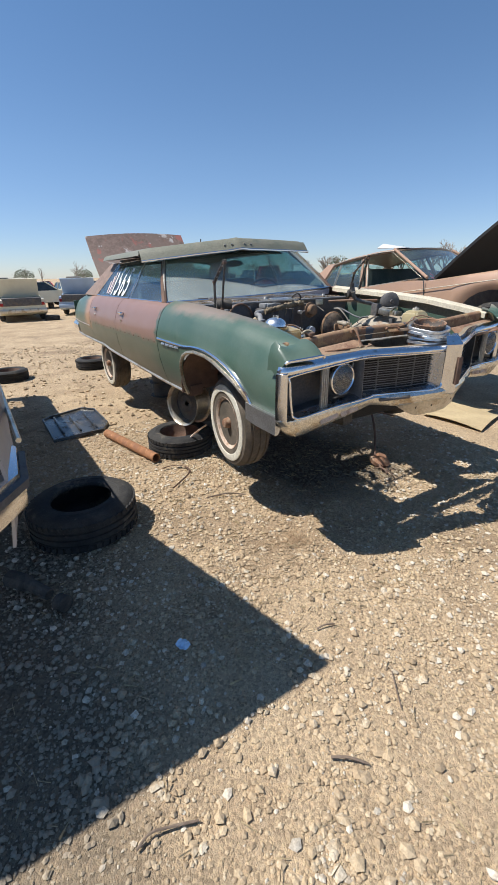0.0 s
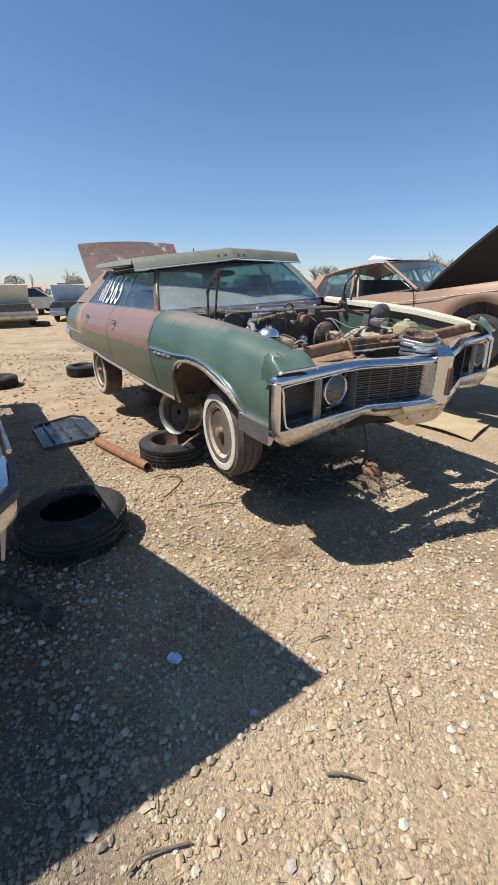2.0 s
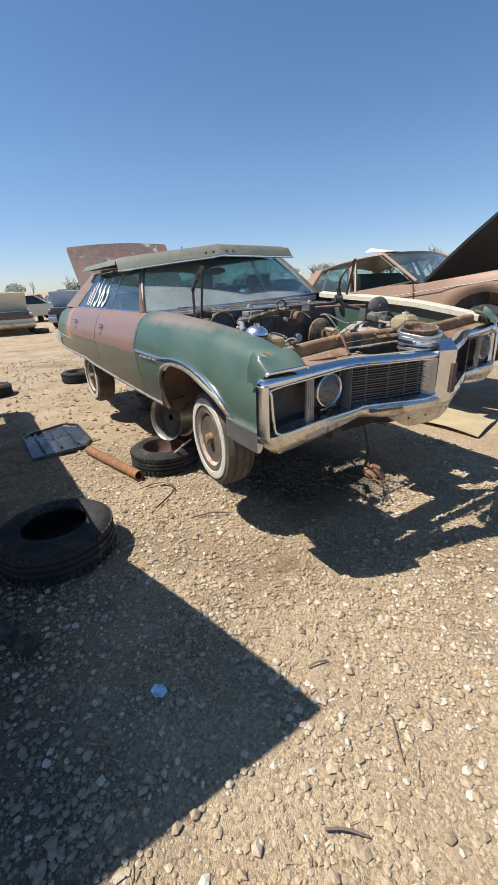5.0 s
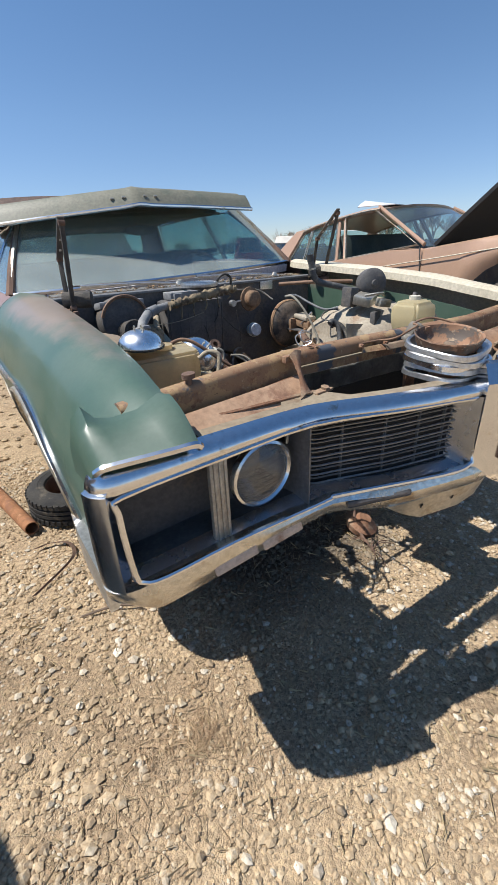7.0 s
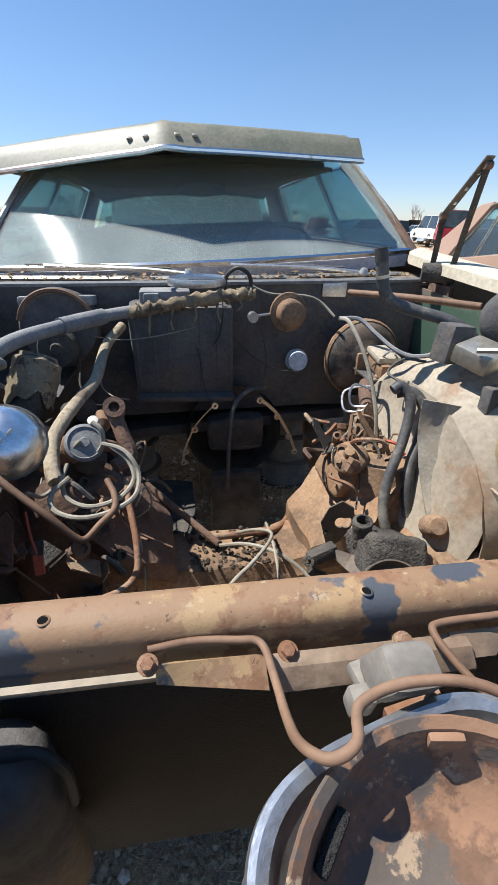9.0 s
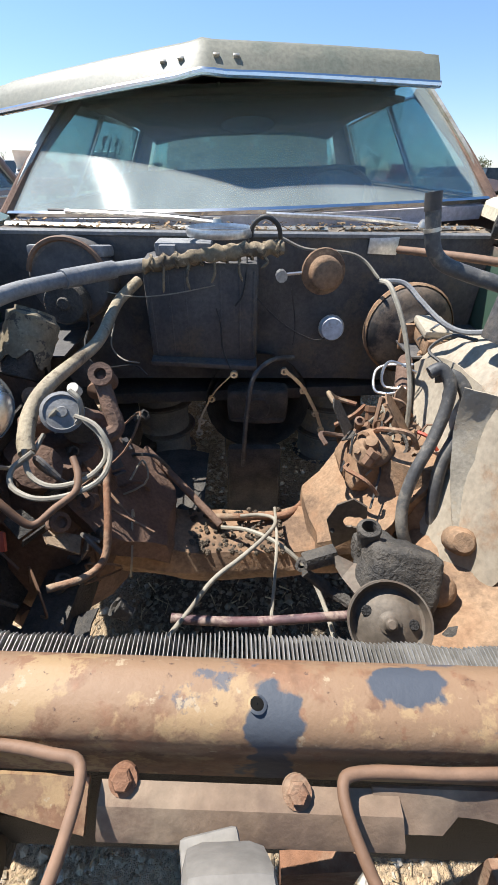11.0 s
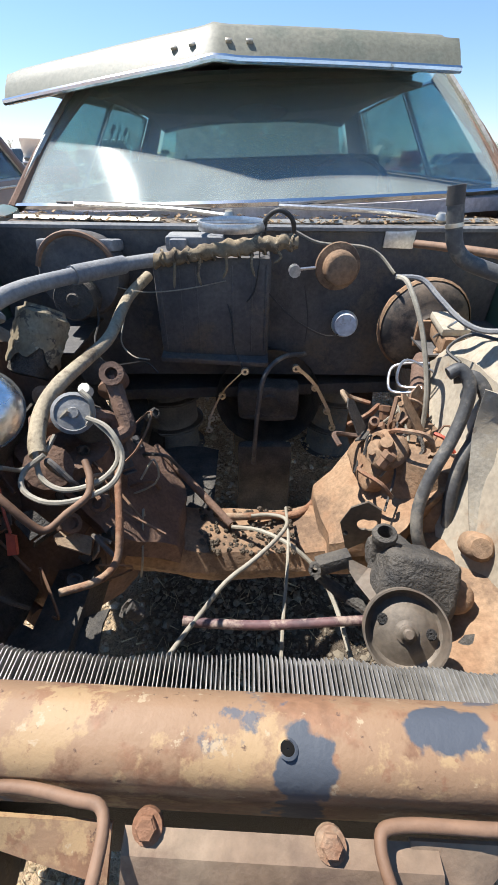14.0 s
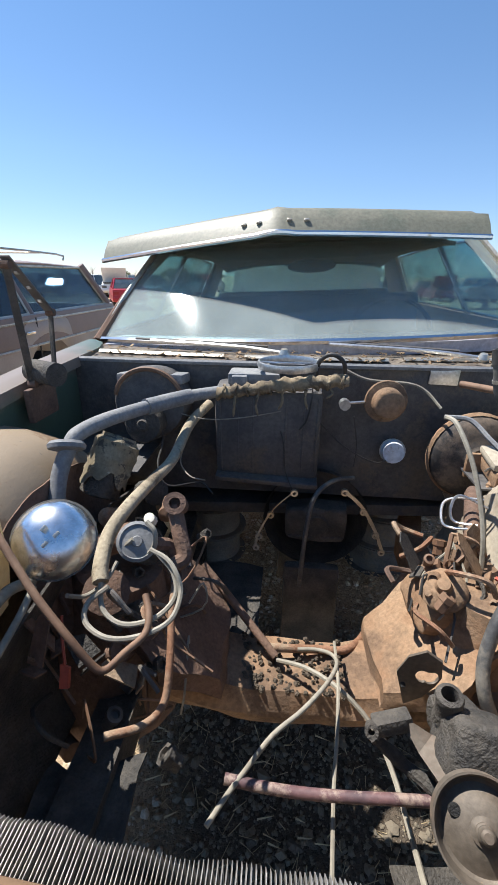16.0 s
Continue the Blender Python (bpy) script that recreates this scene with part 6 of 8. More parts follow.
for v in bm.verts:
    v.co = Matrix.Translation((-0.452, 0.80, 1.085)) @ pose(0, 0, 0, -35, 0, 0) @ v.co
tube(bm, [(-0.46, 0.84, 1.16), (-0.455, 0.82, 1.12), (-0.445, 0.80, 1.085)], 0.003, 5)
bay("red_plug", bm, REDWIRE, "red wire plug")
rng = random.Random(31)
for k in range(74):
    if k < 46:
        c = Vector((rng.uniform(-0.54, -0.27), rng.uniform(0.80, 1.34), 0.0))
        c.z = rng.uniform(0.82, 1.10) + 0.12 * (c.y - 1.0)
    else:
        c = Vector((rng.uniform(0.27, 0.46), rng.uniform(1.06, 1.32), rng.uniform(0.99, 1.10)))
    d = Vector((rng.uniform(-1, 1), rng.uniform(-1, 0.4), rng.uniform(0.1, 1))).normalized()
    mt = rng.choice((GREASE, GREASE, DARKRUST, BLACKP, RUST) if k < 46 else (RUST, COPPER, DUSTRUST, DARKRUST, GREASE))
    kind_ = k % 4
    if kind_ == 0:
        e_ = d.cross(Vector((0.3, 0.5, 0.8))).normalized()
        L = rng.uniform(0.05, 0.13)
        bay("small_pipe", tube(B(), [c, c + d * L * 0.5 + e_ * 0.03, c + d * L, c + d * L - e_ * 0.04 + Vector((0, 0, -0.03))], rng.uniform(0.004, 0.008), 6, 4), mt)
    elif kind_ == 1:
        w = rng.uniform(0.012, 0.024)
        bay("pipe_fitting", lathe(B(), [(w * 0.5, -0.03), (w * 0.8, -0.028), (w * 0.8, -0.005), (w, -0.003), (w, 0.012), (w * 0.6, 0.014), (w * 0.55, 0.004), (0.0, 0.004)], aim(c, d), 6 if k % 8 == 1 else 14), mt, angle=30)
    elif kind_ == 2:
        L, w = rng.uniform(0.05, 0.11), rng.uniform(0.015, 0.03)
        bm = B()
        prism(bm, [(-w, 0), (w, 0), (w * 0.8, L), (0, L * 1.2), (-w * 0.8, L)], "z", -0.002, 0.002)
        box(bm, (0, -0.012, 0), (2 * w, 0.004, 0.03))
        for v in bm.verts:
            v.co = aim(c, d) @ v.co
        bay("small_bracket", bm, mt)
    else:
        bay("wire_end", tube(B(), [c, c + Vector((rng.uniform(-0.06, 0.06), rng.uniform(-0.05, 0.05), 0.04)), c + Vector((rng.uniform(-0.1, 0.1), rng.uniform(-0.1, 0.05), -0.02)), c + Vector((rng.uniform(-0.12, 0.12), rng.uniform(-0.12, 0), -0.08))], 0.003, 5, 4), rng.choice((DARKWIRE, WIRE, COPPER)))
# driver-side clutter
lathe(bm := B(), [(0.03, -0.05), (0.072, -0.045), (0.078, -0.02), (0.078, 0.02), (0.06, 0.036), (0.018, 0.038), (0.015, 0.05), (0.0, 0.05)], aim((0.722, 1.085, 1.445), (-0.45, -1, 0.1)), 28)
bay("vacuum_drum", bm, BLACKP, "round black drum on the fender")
loft(bm := B(), [[(0.47 + sx * x, 0.63 + sy * y, z) for sx, sy in ((-1, -1), (1, -1), (1, 1), (-1, 1))] for x, y, z in ((0.05, 0.045, 1.25), (0.07, 0.065, 1.29), (0.078, 0.07, 1.36), (0.07, 0.062, 1.40), (0.05, 0.045, 1.412))])
bmesh.ops.bevel(bm, geom=bm.edges[:], offset=0.012, segments=2, affect="EDGES")
bt = bay("overflow_bottle", bm, CREAMP, "old white plastic overflow bottle")
part("bottle_cap", lathe(B(), [(0.024, 0), (0.024, 0.02), (0.0, 0.022)], Matrix.Translation((0.47, 0.63, 1.408)), 16), WHITEP, bt)
tube(bm := B(), [(0.52, 0.66, 1.40), (0.60, 0.72, 1.42), (0.68, 0.70, 1.36), (0.72, 0.62, 1.25)], 0.008, 8)
part("overflow_hose", bm, BLACKP, bt)
box(bm := B(), (0.60, 1.02, 1.375), (0.10, 0.10, 0.05), (10, -8, 20), 0.01)
box(bm, (0.64, 0.93, 1.36), (0.07, 0.05, 0.04), (0, 10, -15), 0.008)
tube(bm, [(0.55, 0.98, 1.40), (0.62, 0.93, 1.41), (0.70, 0.98, 1.39)], 0.007, 6)
bay("starter_relay", bm, DULLCHROME, "jumble of small metal relays")
box(bm := B(), (0.57, 1.10, 1.385), (0.075, 0.06, 0.10), (0, 6, 10), 0.008)
bay("regulator", bm, BLACKP, "black regulator box")
box(bm := B(), (0.61, 0.95, 1.27), (0.07, 0.03, 0.10), (0, 0, 15), 0.006)
bay("relay_box", bm, BLACKP)
box(bm := B(), (0.365, 1.17, 0.97), (0.13, 0.15, 0.13), (10, 20, 12), 0.02)
lumpy(bm, 1, 0.012, 20)
lathe(bm, [(0.05, 0), (0.055, 0.02), (0.045, 0.035), (0.02, 0.04), (0.015, 0.06), (0.0, 0.062)], aim((0.34, 1.12, 1.035), (-0.3, -0.5, 0.9)), 16)
lathe(bm, [(0.03, 0), (0.03, 0.08), (0.0, 0.082)], aim((0.40, 1.19, 1.03), (0.3, 0.5, 0.8)), 12)
st = bay("steering_box", bm, DUSTRUST, "dust-caked steering box")
for a in range(4):
    part("cover_bolt", lathe(B(), [(0.009, 0), (0.009, 0.012), (0.0, 0.013)], aim((0.335 + 0.045 * math.cos(a * 1.57 + 0.5), 1.115 + 0.035 * math.sin(a * 1.57 + 0.5), 1.045), (-0.3, -0.5, 0.9)), 6), DUSTRUST, st)
lathe(bm := B(), [(0.022, -0.12), (0.024, 0.1), (0.018, 0.12)], aim((0.47, 1.32, 1.12), (0.3, 0.9, 0.35)), 14)
part("steering_shaft", bm, DARKRUST, st)
# pump
pax = Vector((-0.20, -0.60, 0.75)).normalized()
pc = Vector((0.256, 0.668, 0.987))
pm = aim(pc, pax) @ Matrix.Scale(1.08, 4)
box(bm := B(), (0.318, 0.800, 0.945), (0.150, 0.12, 0.13), (-36, 12, -8), 0.03)
box(bm, (0.29, 0.86, 0.955), (0.08, 0.08, 0.07), (-20, 0, 10), 0.02)
lumpy(bm, 4, 0.007, 30.0)
pb = bay("steering_pump", bm, GREASE, "grimy power steering pump with its pulley")
part("pump_neck", lathe(B(), [(0.015, 0.006), (0.0235, 0.002), (0.0255, -0.004), (0.024, -0.012), (0.021, -0.05), (0.026, -0.07), (0.017, -0.06), (0.014, -0.01), (0.015, 0.006)], aim((0.260, 0.845, 1.036), (-0.12, -0.1, 1)), 20, False), GREASE, pb)
part("pulley", lathe(B(), [(0.0, 0.006), (0.018, 0.005), (0.034, -0.001), (0.046, -0.010), (0.052, -0.013), (0.057, -0.010), (0.063, 0.009), (0.066, 0.009), (0.060, -0.002), (0.060, -0.008), (0.066, -0.018), (0.062, -0.02), (0.0, -0.02)], pm, 48), DUSTYPULLEY, pb, "dull steel pulley")
part("pulley_nose", lathe(B(), [(0.017, 0.0), (0.018, 0.008), (0.012, 0.011), (0.0125, 0.016), (0.0105, 0.018), (0.011, 0.023), (0.009, 0.026), (0.009, 0.031), (0.006, 0.034), (0.0, 0.034)], pm, 18), DUSTYPULLEY, pb)
for a in (0.15, 2.9):
    part("pulley_hole", lathe(B(), [(0.0, 0.0), (0.0075, 0.001), (0.009, -0.001)], pm @ Matrix.Translation((0.038 * math.cos(a), 0.038 * math.sin(a), -0.0005)), 14, False), CORED, pb)
sheet(bm := B(), [[Vector(a).lerp(Vector(b), k) for k in (0, 0.5, 1)] for a, b in (((0.191, 0.850, 0.961), (0.204, 0.835, 0.931)), ((0.239, 0.830, 0.945), (0.210, 0.800, 0.935)), ((0.293, 0.800, 0.954), (0.225, 0.750, 0.943)), ((0.353, 0.780, 0.936), (0.265, 0.730, 0.956)))], 0.006)
part("pump_bracket", bm, DUSTYPULLEY, pb, "flat brown steel bracket")
box(bm := B(), (0.170, 0.850, 0.943), (0.075, 0.035, 0.030), (-15, -14, 8), 0.006)
lathe(bm, [(0.006, -0.012), (0.013, -0.012), (0.013, 0.022), (0.006, 0.022), (0.006, -0.012)], aim((0.129, 0.835, 0.940), (-0.2, -0.7, 0.6)), 16, False)
part("bracket_lug", bm, GREASE, pb)
tube(bm := B(), [(0.141, 0.850, 0.896), (0.191, 0.830, 0.863), (0.254, 0.780, 0.857)], 0.013, 8, 4)
part("bracket_arm", lumpy(bm, 1, 0.004, 30.0), GREASE, pb)
rim = [(0.206, 0.965, 0.942), (0.225, 0.965, 0.988), (0.261, 0.965, 1.006), (0.298, 0.965, 0.979), (0.304, 0.965, 0.933), (0.293, 0.965, 0.904), (0.271, 0.965, 0.870), (0.234, 0.965, 0.843)]
mid = Vector((0.272, 0.962, 0.935))
rows = []
for k in range(33):
    p = rim[k * 8 // 32 % 8]
    q = Vector(p).lerp(Vector(rim[(k * 8 // 32 + 1) % 8]), (k % 4) / 4)
    w = mid + (q - mid).normalized() * (0.021 + 0.006 * math.sin(k * 0.39 + 1.0))
    rows.append([w, w.lerp(q, 0.5), q, q + Vector((0.004, 0.010, -0.004))])
bay("slotted_bracket", sheet(B(), rows, 0.005), DUSTYPULLEY, "grey slotted steel bracket")
lathe(bm := B(), [(0.0, 0.0), (0.006, 0.001)], aim(Vector(rim[0]) + Vector((0.016, -0.006, -0.03)), (-0.2, -0.7, 0.6)), 10)
bay("bracket_pin", bm, CORED)
for c, r in (((0.40, 0.78, 0.93), 0.035), ((0.47, 0.86, 0.98), 0.03), ((0.43, 0.70, 0.86), 0.04)):
    lathe(bm := B(), [(r * 0.4, -0.04), (r, -0.03), (r, 0.02), (r * 0.7, 0.03), (0.0, 0.03)], aim(c, (-0.2, -0.7, 0.6)), 14)
    bay("idler_piece", bm, DUSTRUST if r < 0.036 else GREASE)
prism(bm := B(), [(0.30, 0.62), (0.52, 0.60), (0.56, 0.95), (0.46, 1.05), (0.38, 0.98)], "z", 0.84, 0.855)
for v in bm.verts:
    v.co.z += 0.55 * (v.co.x - 0.34)
lumpy(bm, 4, 0.02)
bay("engine_mount_plate", bm, DUSTRUST, "dusty rust mount plate")

# stacked lamp surrounds
stk = thing("stacked_headlamp_bezels", "stack of bright headlamp surrounds topped by a rusty bowl", "car part", (0.0, 0.19, 1.30))
def bezel(c, r, tilt, w, mat_):
    m = Matrix.Translation(c) @ pose(0, 0, 0, *tilt)
    bm = B()
    rows = []
    for a in span(0, 2 * math.pi, 121):
        k = (abs(math.cos(a)) ** 3.4 + abs(math.sin(a)) ** 3.4) ** (-1 / 3.4)
        rows.append([m @ Vector((q * k * math.cos(a), q * k * math.sin(a), h)) for q, h in ((r - w, -0.013), (r - w, -0.009), (r - 0.013, -0.003), (r - 0.010, 0.005), (r - 0.004, 0.007), (r, 0.004), (r + 0.002, -0.010))])
    return sheet(bm, rows, 0.003)
for c, r, tilt, w, mt in (((-0.022, 0.162, 1.364),0.109, (7, -5, 10), 0.020, ALU), ((-0.022, 0.162, 1.342),0.109, (6, -4, 20), 0.018, ALU), ((-0.018, 0.162, 1.324),0.108, (3, -2, -8), 0.020, CHROME), ((-0.014, 0.164, 1.302),0.107, (1, 3, 6), 0.022, ALU), ((-0.016, 0.166, 1.280),0.106, (0, 0, -4), 0.022, ALU)):
    part("bezel", bezel(c, r, tilt, w, mt), mt, stk, "bright lamp surround")
bowl = Matrix.Translation((-0.029, 0.160, 1.379)) @ Matrix.Scale(1.05, 4) @ pose(0, 0, 0, 7, -6, 0)
part("rusty_bowl", lathe(B(), [(0.016, -0.040), (0.020, -0.036), (0.052, -0.036), (0.072, -0.026), (0.083, -0.010), (0.087, 0.012), (0.092, 0.016), (0.094, 0.013), (0.090, 0.006), (0.086, -0.012), (0.075, -0.030), (0.054, -0.041), (0.020, -0.041), (0.016, -0.040)], bowl, 44, False), BOWLRUST, stk, "rusty round lamp bucket")
part("bowl_boss", box(B(), (0.006, -0.006, -0.030), (0.050, 0.036, 0.030), (12, 8, 30), 0.008, bowl), LEDGE, stk)
part("bowl_clip", box(B(), (0.020, 0.082, 0.004), (0.020, 0.006, 0.012), (0, 0, -12), 0.002, bowl), BOWLRUST, stk)
part("bowl_slot", box(B(), (-0.055, 0.056, -0.006), (0.030, 0.008, 0.008), (0, 0, 45), 0.003, bowl), CORED, stk)
# hoses, lines and wires
bay("suction_hose", tube(B(), [(-0.600, 1.05, 1.14), (-0.607, 1.10, 1.21), (-0.610, 1.15, 1.29), (-0.590, 1.19, 1.358), (-0.575, 1.22, 1.378), (-0.535, 1.28, 1.390), (-0.487, 1.38, 1.388), (-0.42, 1.49, 1.386), (-0.35, 1.57, 1.386), (-0.285, 1.60, 1.390)], 0.02, 12, 5), HOSE, "faded grey rubber hose")
bay("hose_sleeve", tube(B(), [(-0.47, 1.41, 1.388), (-0.42, 1.49, 1.386), (-0.37, 1.55, 1.386)], 0.025, 12, 5), HOSE)
tube(bm := B(), [(-0.285, 1.572, 1.392), (-0.189, 1.565, 1.410), (-0.074, 1.560, 1.428), (0.038, 1.560, 1.441), (0.127, 1.570, 1.446)], 0.020, 16, 14)
for v in bm.verts:
    v.co += 0.007 * noise.noise_vector(v.co * 26) + 0.004 * noise.noise_vector(v.co * 70) + Vector((0, 0, 0.003 * math.sin(v.co.x * 160)))
duct = bay("air_duct", bm, DUCTP, "lumpy taped tan duct")
rng = random.Random(77)
for k in range(11):
    x = -0.26 + 0.037 * k
    part("tape_band", tube(B(), [Vector((x + 0.004 * math.cos(a * 3), 1.566 + 0.0215 * math.cos(a), 1.40 + 0.115 * (x + 0.275) + 0.0215 * math.sin(a))) for a in span(0, 2 * math.pi, 11)[:-1]], 0.0035, 5, 2, True), DUCTP, duct)
    if k % 2:
        L = rng.uniform(0.03, 0.08)
        part("hanging_shred", tube(B(), [(x, 1.55, 1.385 + 0.115 * (x + 0.275)), (x + rng.uniform(-0.01, 0.01), 1.545, 1.385 + 0.115 * (x + 0.275) - L * 0.5), (x + rng.uniform(-0.015, 0.015), 1.55, 1.385 + 0.115 * (x + 0.275) - L)], [0.0045, 0.0015], 5, 3), DUCTP, duct)
bay("heater_hose", tube(B(), [(-0.328, 1.660, 1.330), (-0.375, 1.550, 1.290), (-0.391, 1.380, 1.238), (-0.417, 1.270, 1.224), (-0.427, 1.100, 1.235), (-0.439, 1.020, 1.215), (-0.430, 0.950, 1.188), (-0.419, 0.920, 1.172)], 0.0165, 12, 5), TANHOSE, "long dusty tan heater hose")
bay("coil_loop", tube(B(), [(-0.371, 0.860, 1.218), (-0.404, 0.840, 1.196), (-0.397, 0.810, 1.180), (-0.351, 0.790, 1.171), (-0.298, 0.800, 1.170), (-0.251, 0.830, 1.180), (-0.243, 0.880, 1.198), (-0.256, 0.900, 1.228), (-0.279, 0.920, 1.242), (-0.316, 0.940, 1.245)], 0.005, 7, 5), WIRE, "coiled pale vacuum line")
bay("coil_loop", tube(B(), [(-0.391, 0.870, 1.217), (-0.378, 0.840, 1.183), (-0.333, 0.820, 1.172), (-0.280, 0.840, 1.174), (-0.254, 0.880, 1.189), (-0.265, 0.910, 1.219), (-0.298, 0.930, 1.243)], 0.005, 7, 5), WIRE)
bay("vacuum_line", tube(B(), [(-0.456, 0.860, 1.189), (-0.444, 0.900, 1.153), (-0.415, 0.930, 1.165), (-0.403, 0.970, 1.185)], 0.0045, 7, 5), WIRE)
bay("vacuum_spiral", tube(B(), [(-0.369, 0.985, 1.234), (-0.389, 0.980, 1.213), (-0.376, 0.975, 1.193), (-0.350, 0.980, 1.193), (-0.326, 0.985, 1.217), (-0.323, 0.990, 1.253), (-0.342, 1.000, 1.269)], 0.0055, 7, 5), WIRE)
bay("brown_hose", tube(B(), [(-0.659, 0.845, 1.332), (-0.627, 0.850, 1.351), (-0.580, 0.850, 1.362), (-0.542, 0.830, 1.350), (-0.495, 0.800, 1.311), (-0.445, 0.770, 1.267), (-0.383, 0.740, 1.218), (-0.346, 0.730, 1.176), (-0.329, 0.735, 1.166), (-0.309, 0.760, 1.174), (-0.287, 0.800, 1.176), (-0.288, 0.830, 1.190), (-0.303, 0.860, 1.206)], 0.0065, 8, 5), COPPER, "perished brown hose")
bay("rust_tube", tube(B(), [(-0.285, 0.98, 1.13), (-0.278, 0.921, 1.101), (-0.262, 0.84, 1.06), (-0.262, 0.79, 1.02), (-0.29, 0.755, 1.008), (-0.35, 0.728, 1.010)], 0.0075, 8, 5), RUST)
bay("tank_hose", tube(B(), [(-0.574, 0.735, 1.312), (-0.544, 0.722, 1.332), (-0.515, 0.700, 1.323), (-0.523, 0.690, 1.275), (-0.546, 0.680, 1.197), (-0.567, 0.670, 1.099), (-0.566, 0.660, 1.013), (-0.557, 0.650, 0.940)], 0.0085, 10, 5), TANHOSE)
bay("pale_hose", tube(B(), [(-0.500, 0.837, 1.227), (-0.500, 0.784, 1.204), (-0.500, 0.690, 1.180), (-0.500, 0.616, 1.174), (-0.500, 0.557, 1.173)], 0.0065, 10, 5), WIRE)
bay("pale_hose", tube(B(), [(-0.535, 0.880, 1.199), (-0.535, 0.818, 1.230), (-0.530, 0.757, 1.235), (-0.530, 0.713, 1.222), (-0.530, 0.650, 1.206), (-0.530, 0.597, 1.197)], 0.0105, 10, 5), WIRE)
bay("thin_wire", tube(B(), [(-0.469, 1.600, 1.328), (-0.397, 1.580, 1.312), (-0.308, 1.560, 1.306), (-0.196, 1.560, 1.317), (-0.077, 1.580, 1.336)], 0.002, 5, 5), WIRE)
bay("thin_wire", tube(B(), [(-0.471, 1.550, 1.327), (-0.457, 1.500, 1.242), (-0.444, 1.400, 1.212), (-0.404, 1.350, 1.166), (-0.327, 1.450, 1.128), (-0.281, 1.420, 1.107)], 0.003, 5, 5), DARKWIRE)
bay("thin_wire", tube(B(), [(-0.396, 1.550, 1.226), (-0.401, 1.500, 1.172), (-0.358, 1.450, 1.148), (-0.309, 1.450, 1.136)], 0.0025, 5, 5), WIRE)
bay("thin_wire", tube(B(), [(-0.088, 1.600, 1.301), (-0.062, 1.580, 1.219), (-0.054, 1.570, 1.129), (-0.025, 1.550, 1.057)], 0.0025, 5, 5), DARKWIRE)
bay("thin_wire", tube(B(), [(-0.125, 1.600, 1.367), (-0.120, 1.600, 1.326), (-0.093, 1.600, 1.318)], 0.0025, 5, 5), DARKWIRE)
bay("thin_wire", tube(B(), [(0.023, 1.600, 1.431), (0.021, 1.580, 1.373), (0.009, 1.580, 1.307), (-0.014, 1.580, 1.273)], 0.0025, 5, 5), DARKWIRE)
bay("thin_wire", tube(B(), [(0.030, 1.600, 1.319), (0.139, 1.600, 1.215), (0.250, 1.620, 1.151), (0.310, 1.640, 1.154)], 0.0025, 5, 5), DARKWIRE)
bay("thin_wire", tube(B(), [(0.168, 1.620, 1.315), (0.187, 1.620, 1.208), (0.185, 1.620, 1.131)], 0.0025, 5, 5), DARKWIRE)
bay("cable_loop", tube(B(), [(0.035, 1.620, 1.445), (0.038, 1.600, 1.497), (0.073, 1.580, 1.525), (0.111, 1.580, 1.503), (0.123, 1.600, 1.454)], 0.007, 8, 5), DARKWIRE, "black cable loop")
bay("gear_cable", tube(B(), [(0.189, 1.620, 1.086), (0.105, 1.550, 1.103), (0.045, 1.500, 1.062), (0.025, 1.480, 0.945), (0.016, 1.460, 0.818), (0.013, 1.460, 0.729)], 0.008, 8, 5), OLDHOSE, "black cable hanging in the bay")
bay("vapour_line", tube(B(), [(0.131, 1.680, 1.459), (0.212, 1.680, 1.427), (0.343, 1.680, 1.418), (0.402, 1.670, 1.396), (0.443, 1.620, 1.352)], 0.005, 6, 5), WIRE)
bay("vacuum_line", tube(B(), [(-0.172, 0.70, 0.84), (-0.14, 0.75, 0.845), (-0.11, 0.788, 0.855), (-0.06, 0.83, 0.90), (0.0, 0.88, 0.91), (0.06, 0.97, 0.88), (0.095, 1.06, 0.835), (0.09, 1.12, 0.80), (0.05, 1.14, 0.79), (0.0, 1.14, 0.785)], 0.0055, 8, 5), WIRE, "long pale vacuum line")
bay("vacuum_line", tube(B(), [(0.105, 1.18, 0.78), (0.10, 1.05, 0.80), (0.085, 0.92, 0.80), (0.07, 0.82, 0.77), (0.055, 0.70, 0.78), (0.045, 0.62, 0.80)], 0.0045, 7, 5), WIRE)
bay("vacuum_line", tube(B(), [(-0.055, 1.13, 0.75), (0.02, 1.08, 0.79), (0.10, 1.02, 0.80), (0.17, 0.96, 0.77), (0.205, 0.88, 0.74), (0.215, 0.78, 0.74), (0.21, 0.68, 0.78)], 0.006, 7, 5), WIRE)
LINKP = mat("purple-brown tube", (0.16, 0.085, 0.085), (0.10, 0.06, 0.065), 0.6, 0, 14, 80, 0.15, c=(0.30, 0.22, 0.18), camount=0.4, cscale=20)
bay("drag_link", tube(B(), [(-0.15, 0.775, 0.845), (-0.08, 0.772, 0.838), (0.0, 0.772, 0.832), (0.10, 0.773, 0.835), (0.18, 0.774, 0.842), (0.30, 0.775, 0.85)], 0.0105, 10, 5), LINKP, "brown steering rod")
bay("cross_tube", tube(B(), [(-0.09, 1.16, 0.76), (0.05, 1.19, 0.735), (0.16, 1.21, 0.73), (0.26, 1.36, 0.70), (0.40, 1.55, 0.74)], 0.012, 10, 5), RUST)
bay("idler_rod", tube(B(), [(-0.30, 1.33, 0.90), (-0.2, 1.26, 0.83), (-0.06, 1.14, 0.75)], 0.012, 8, 5), DARKRUST)
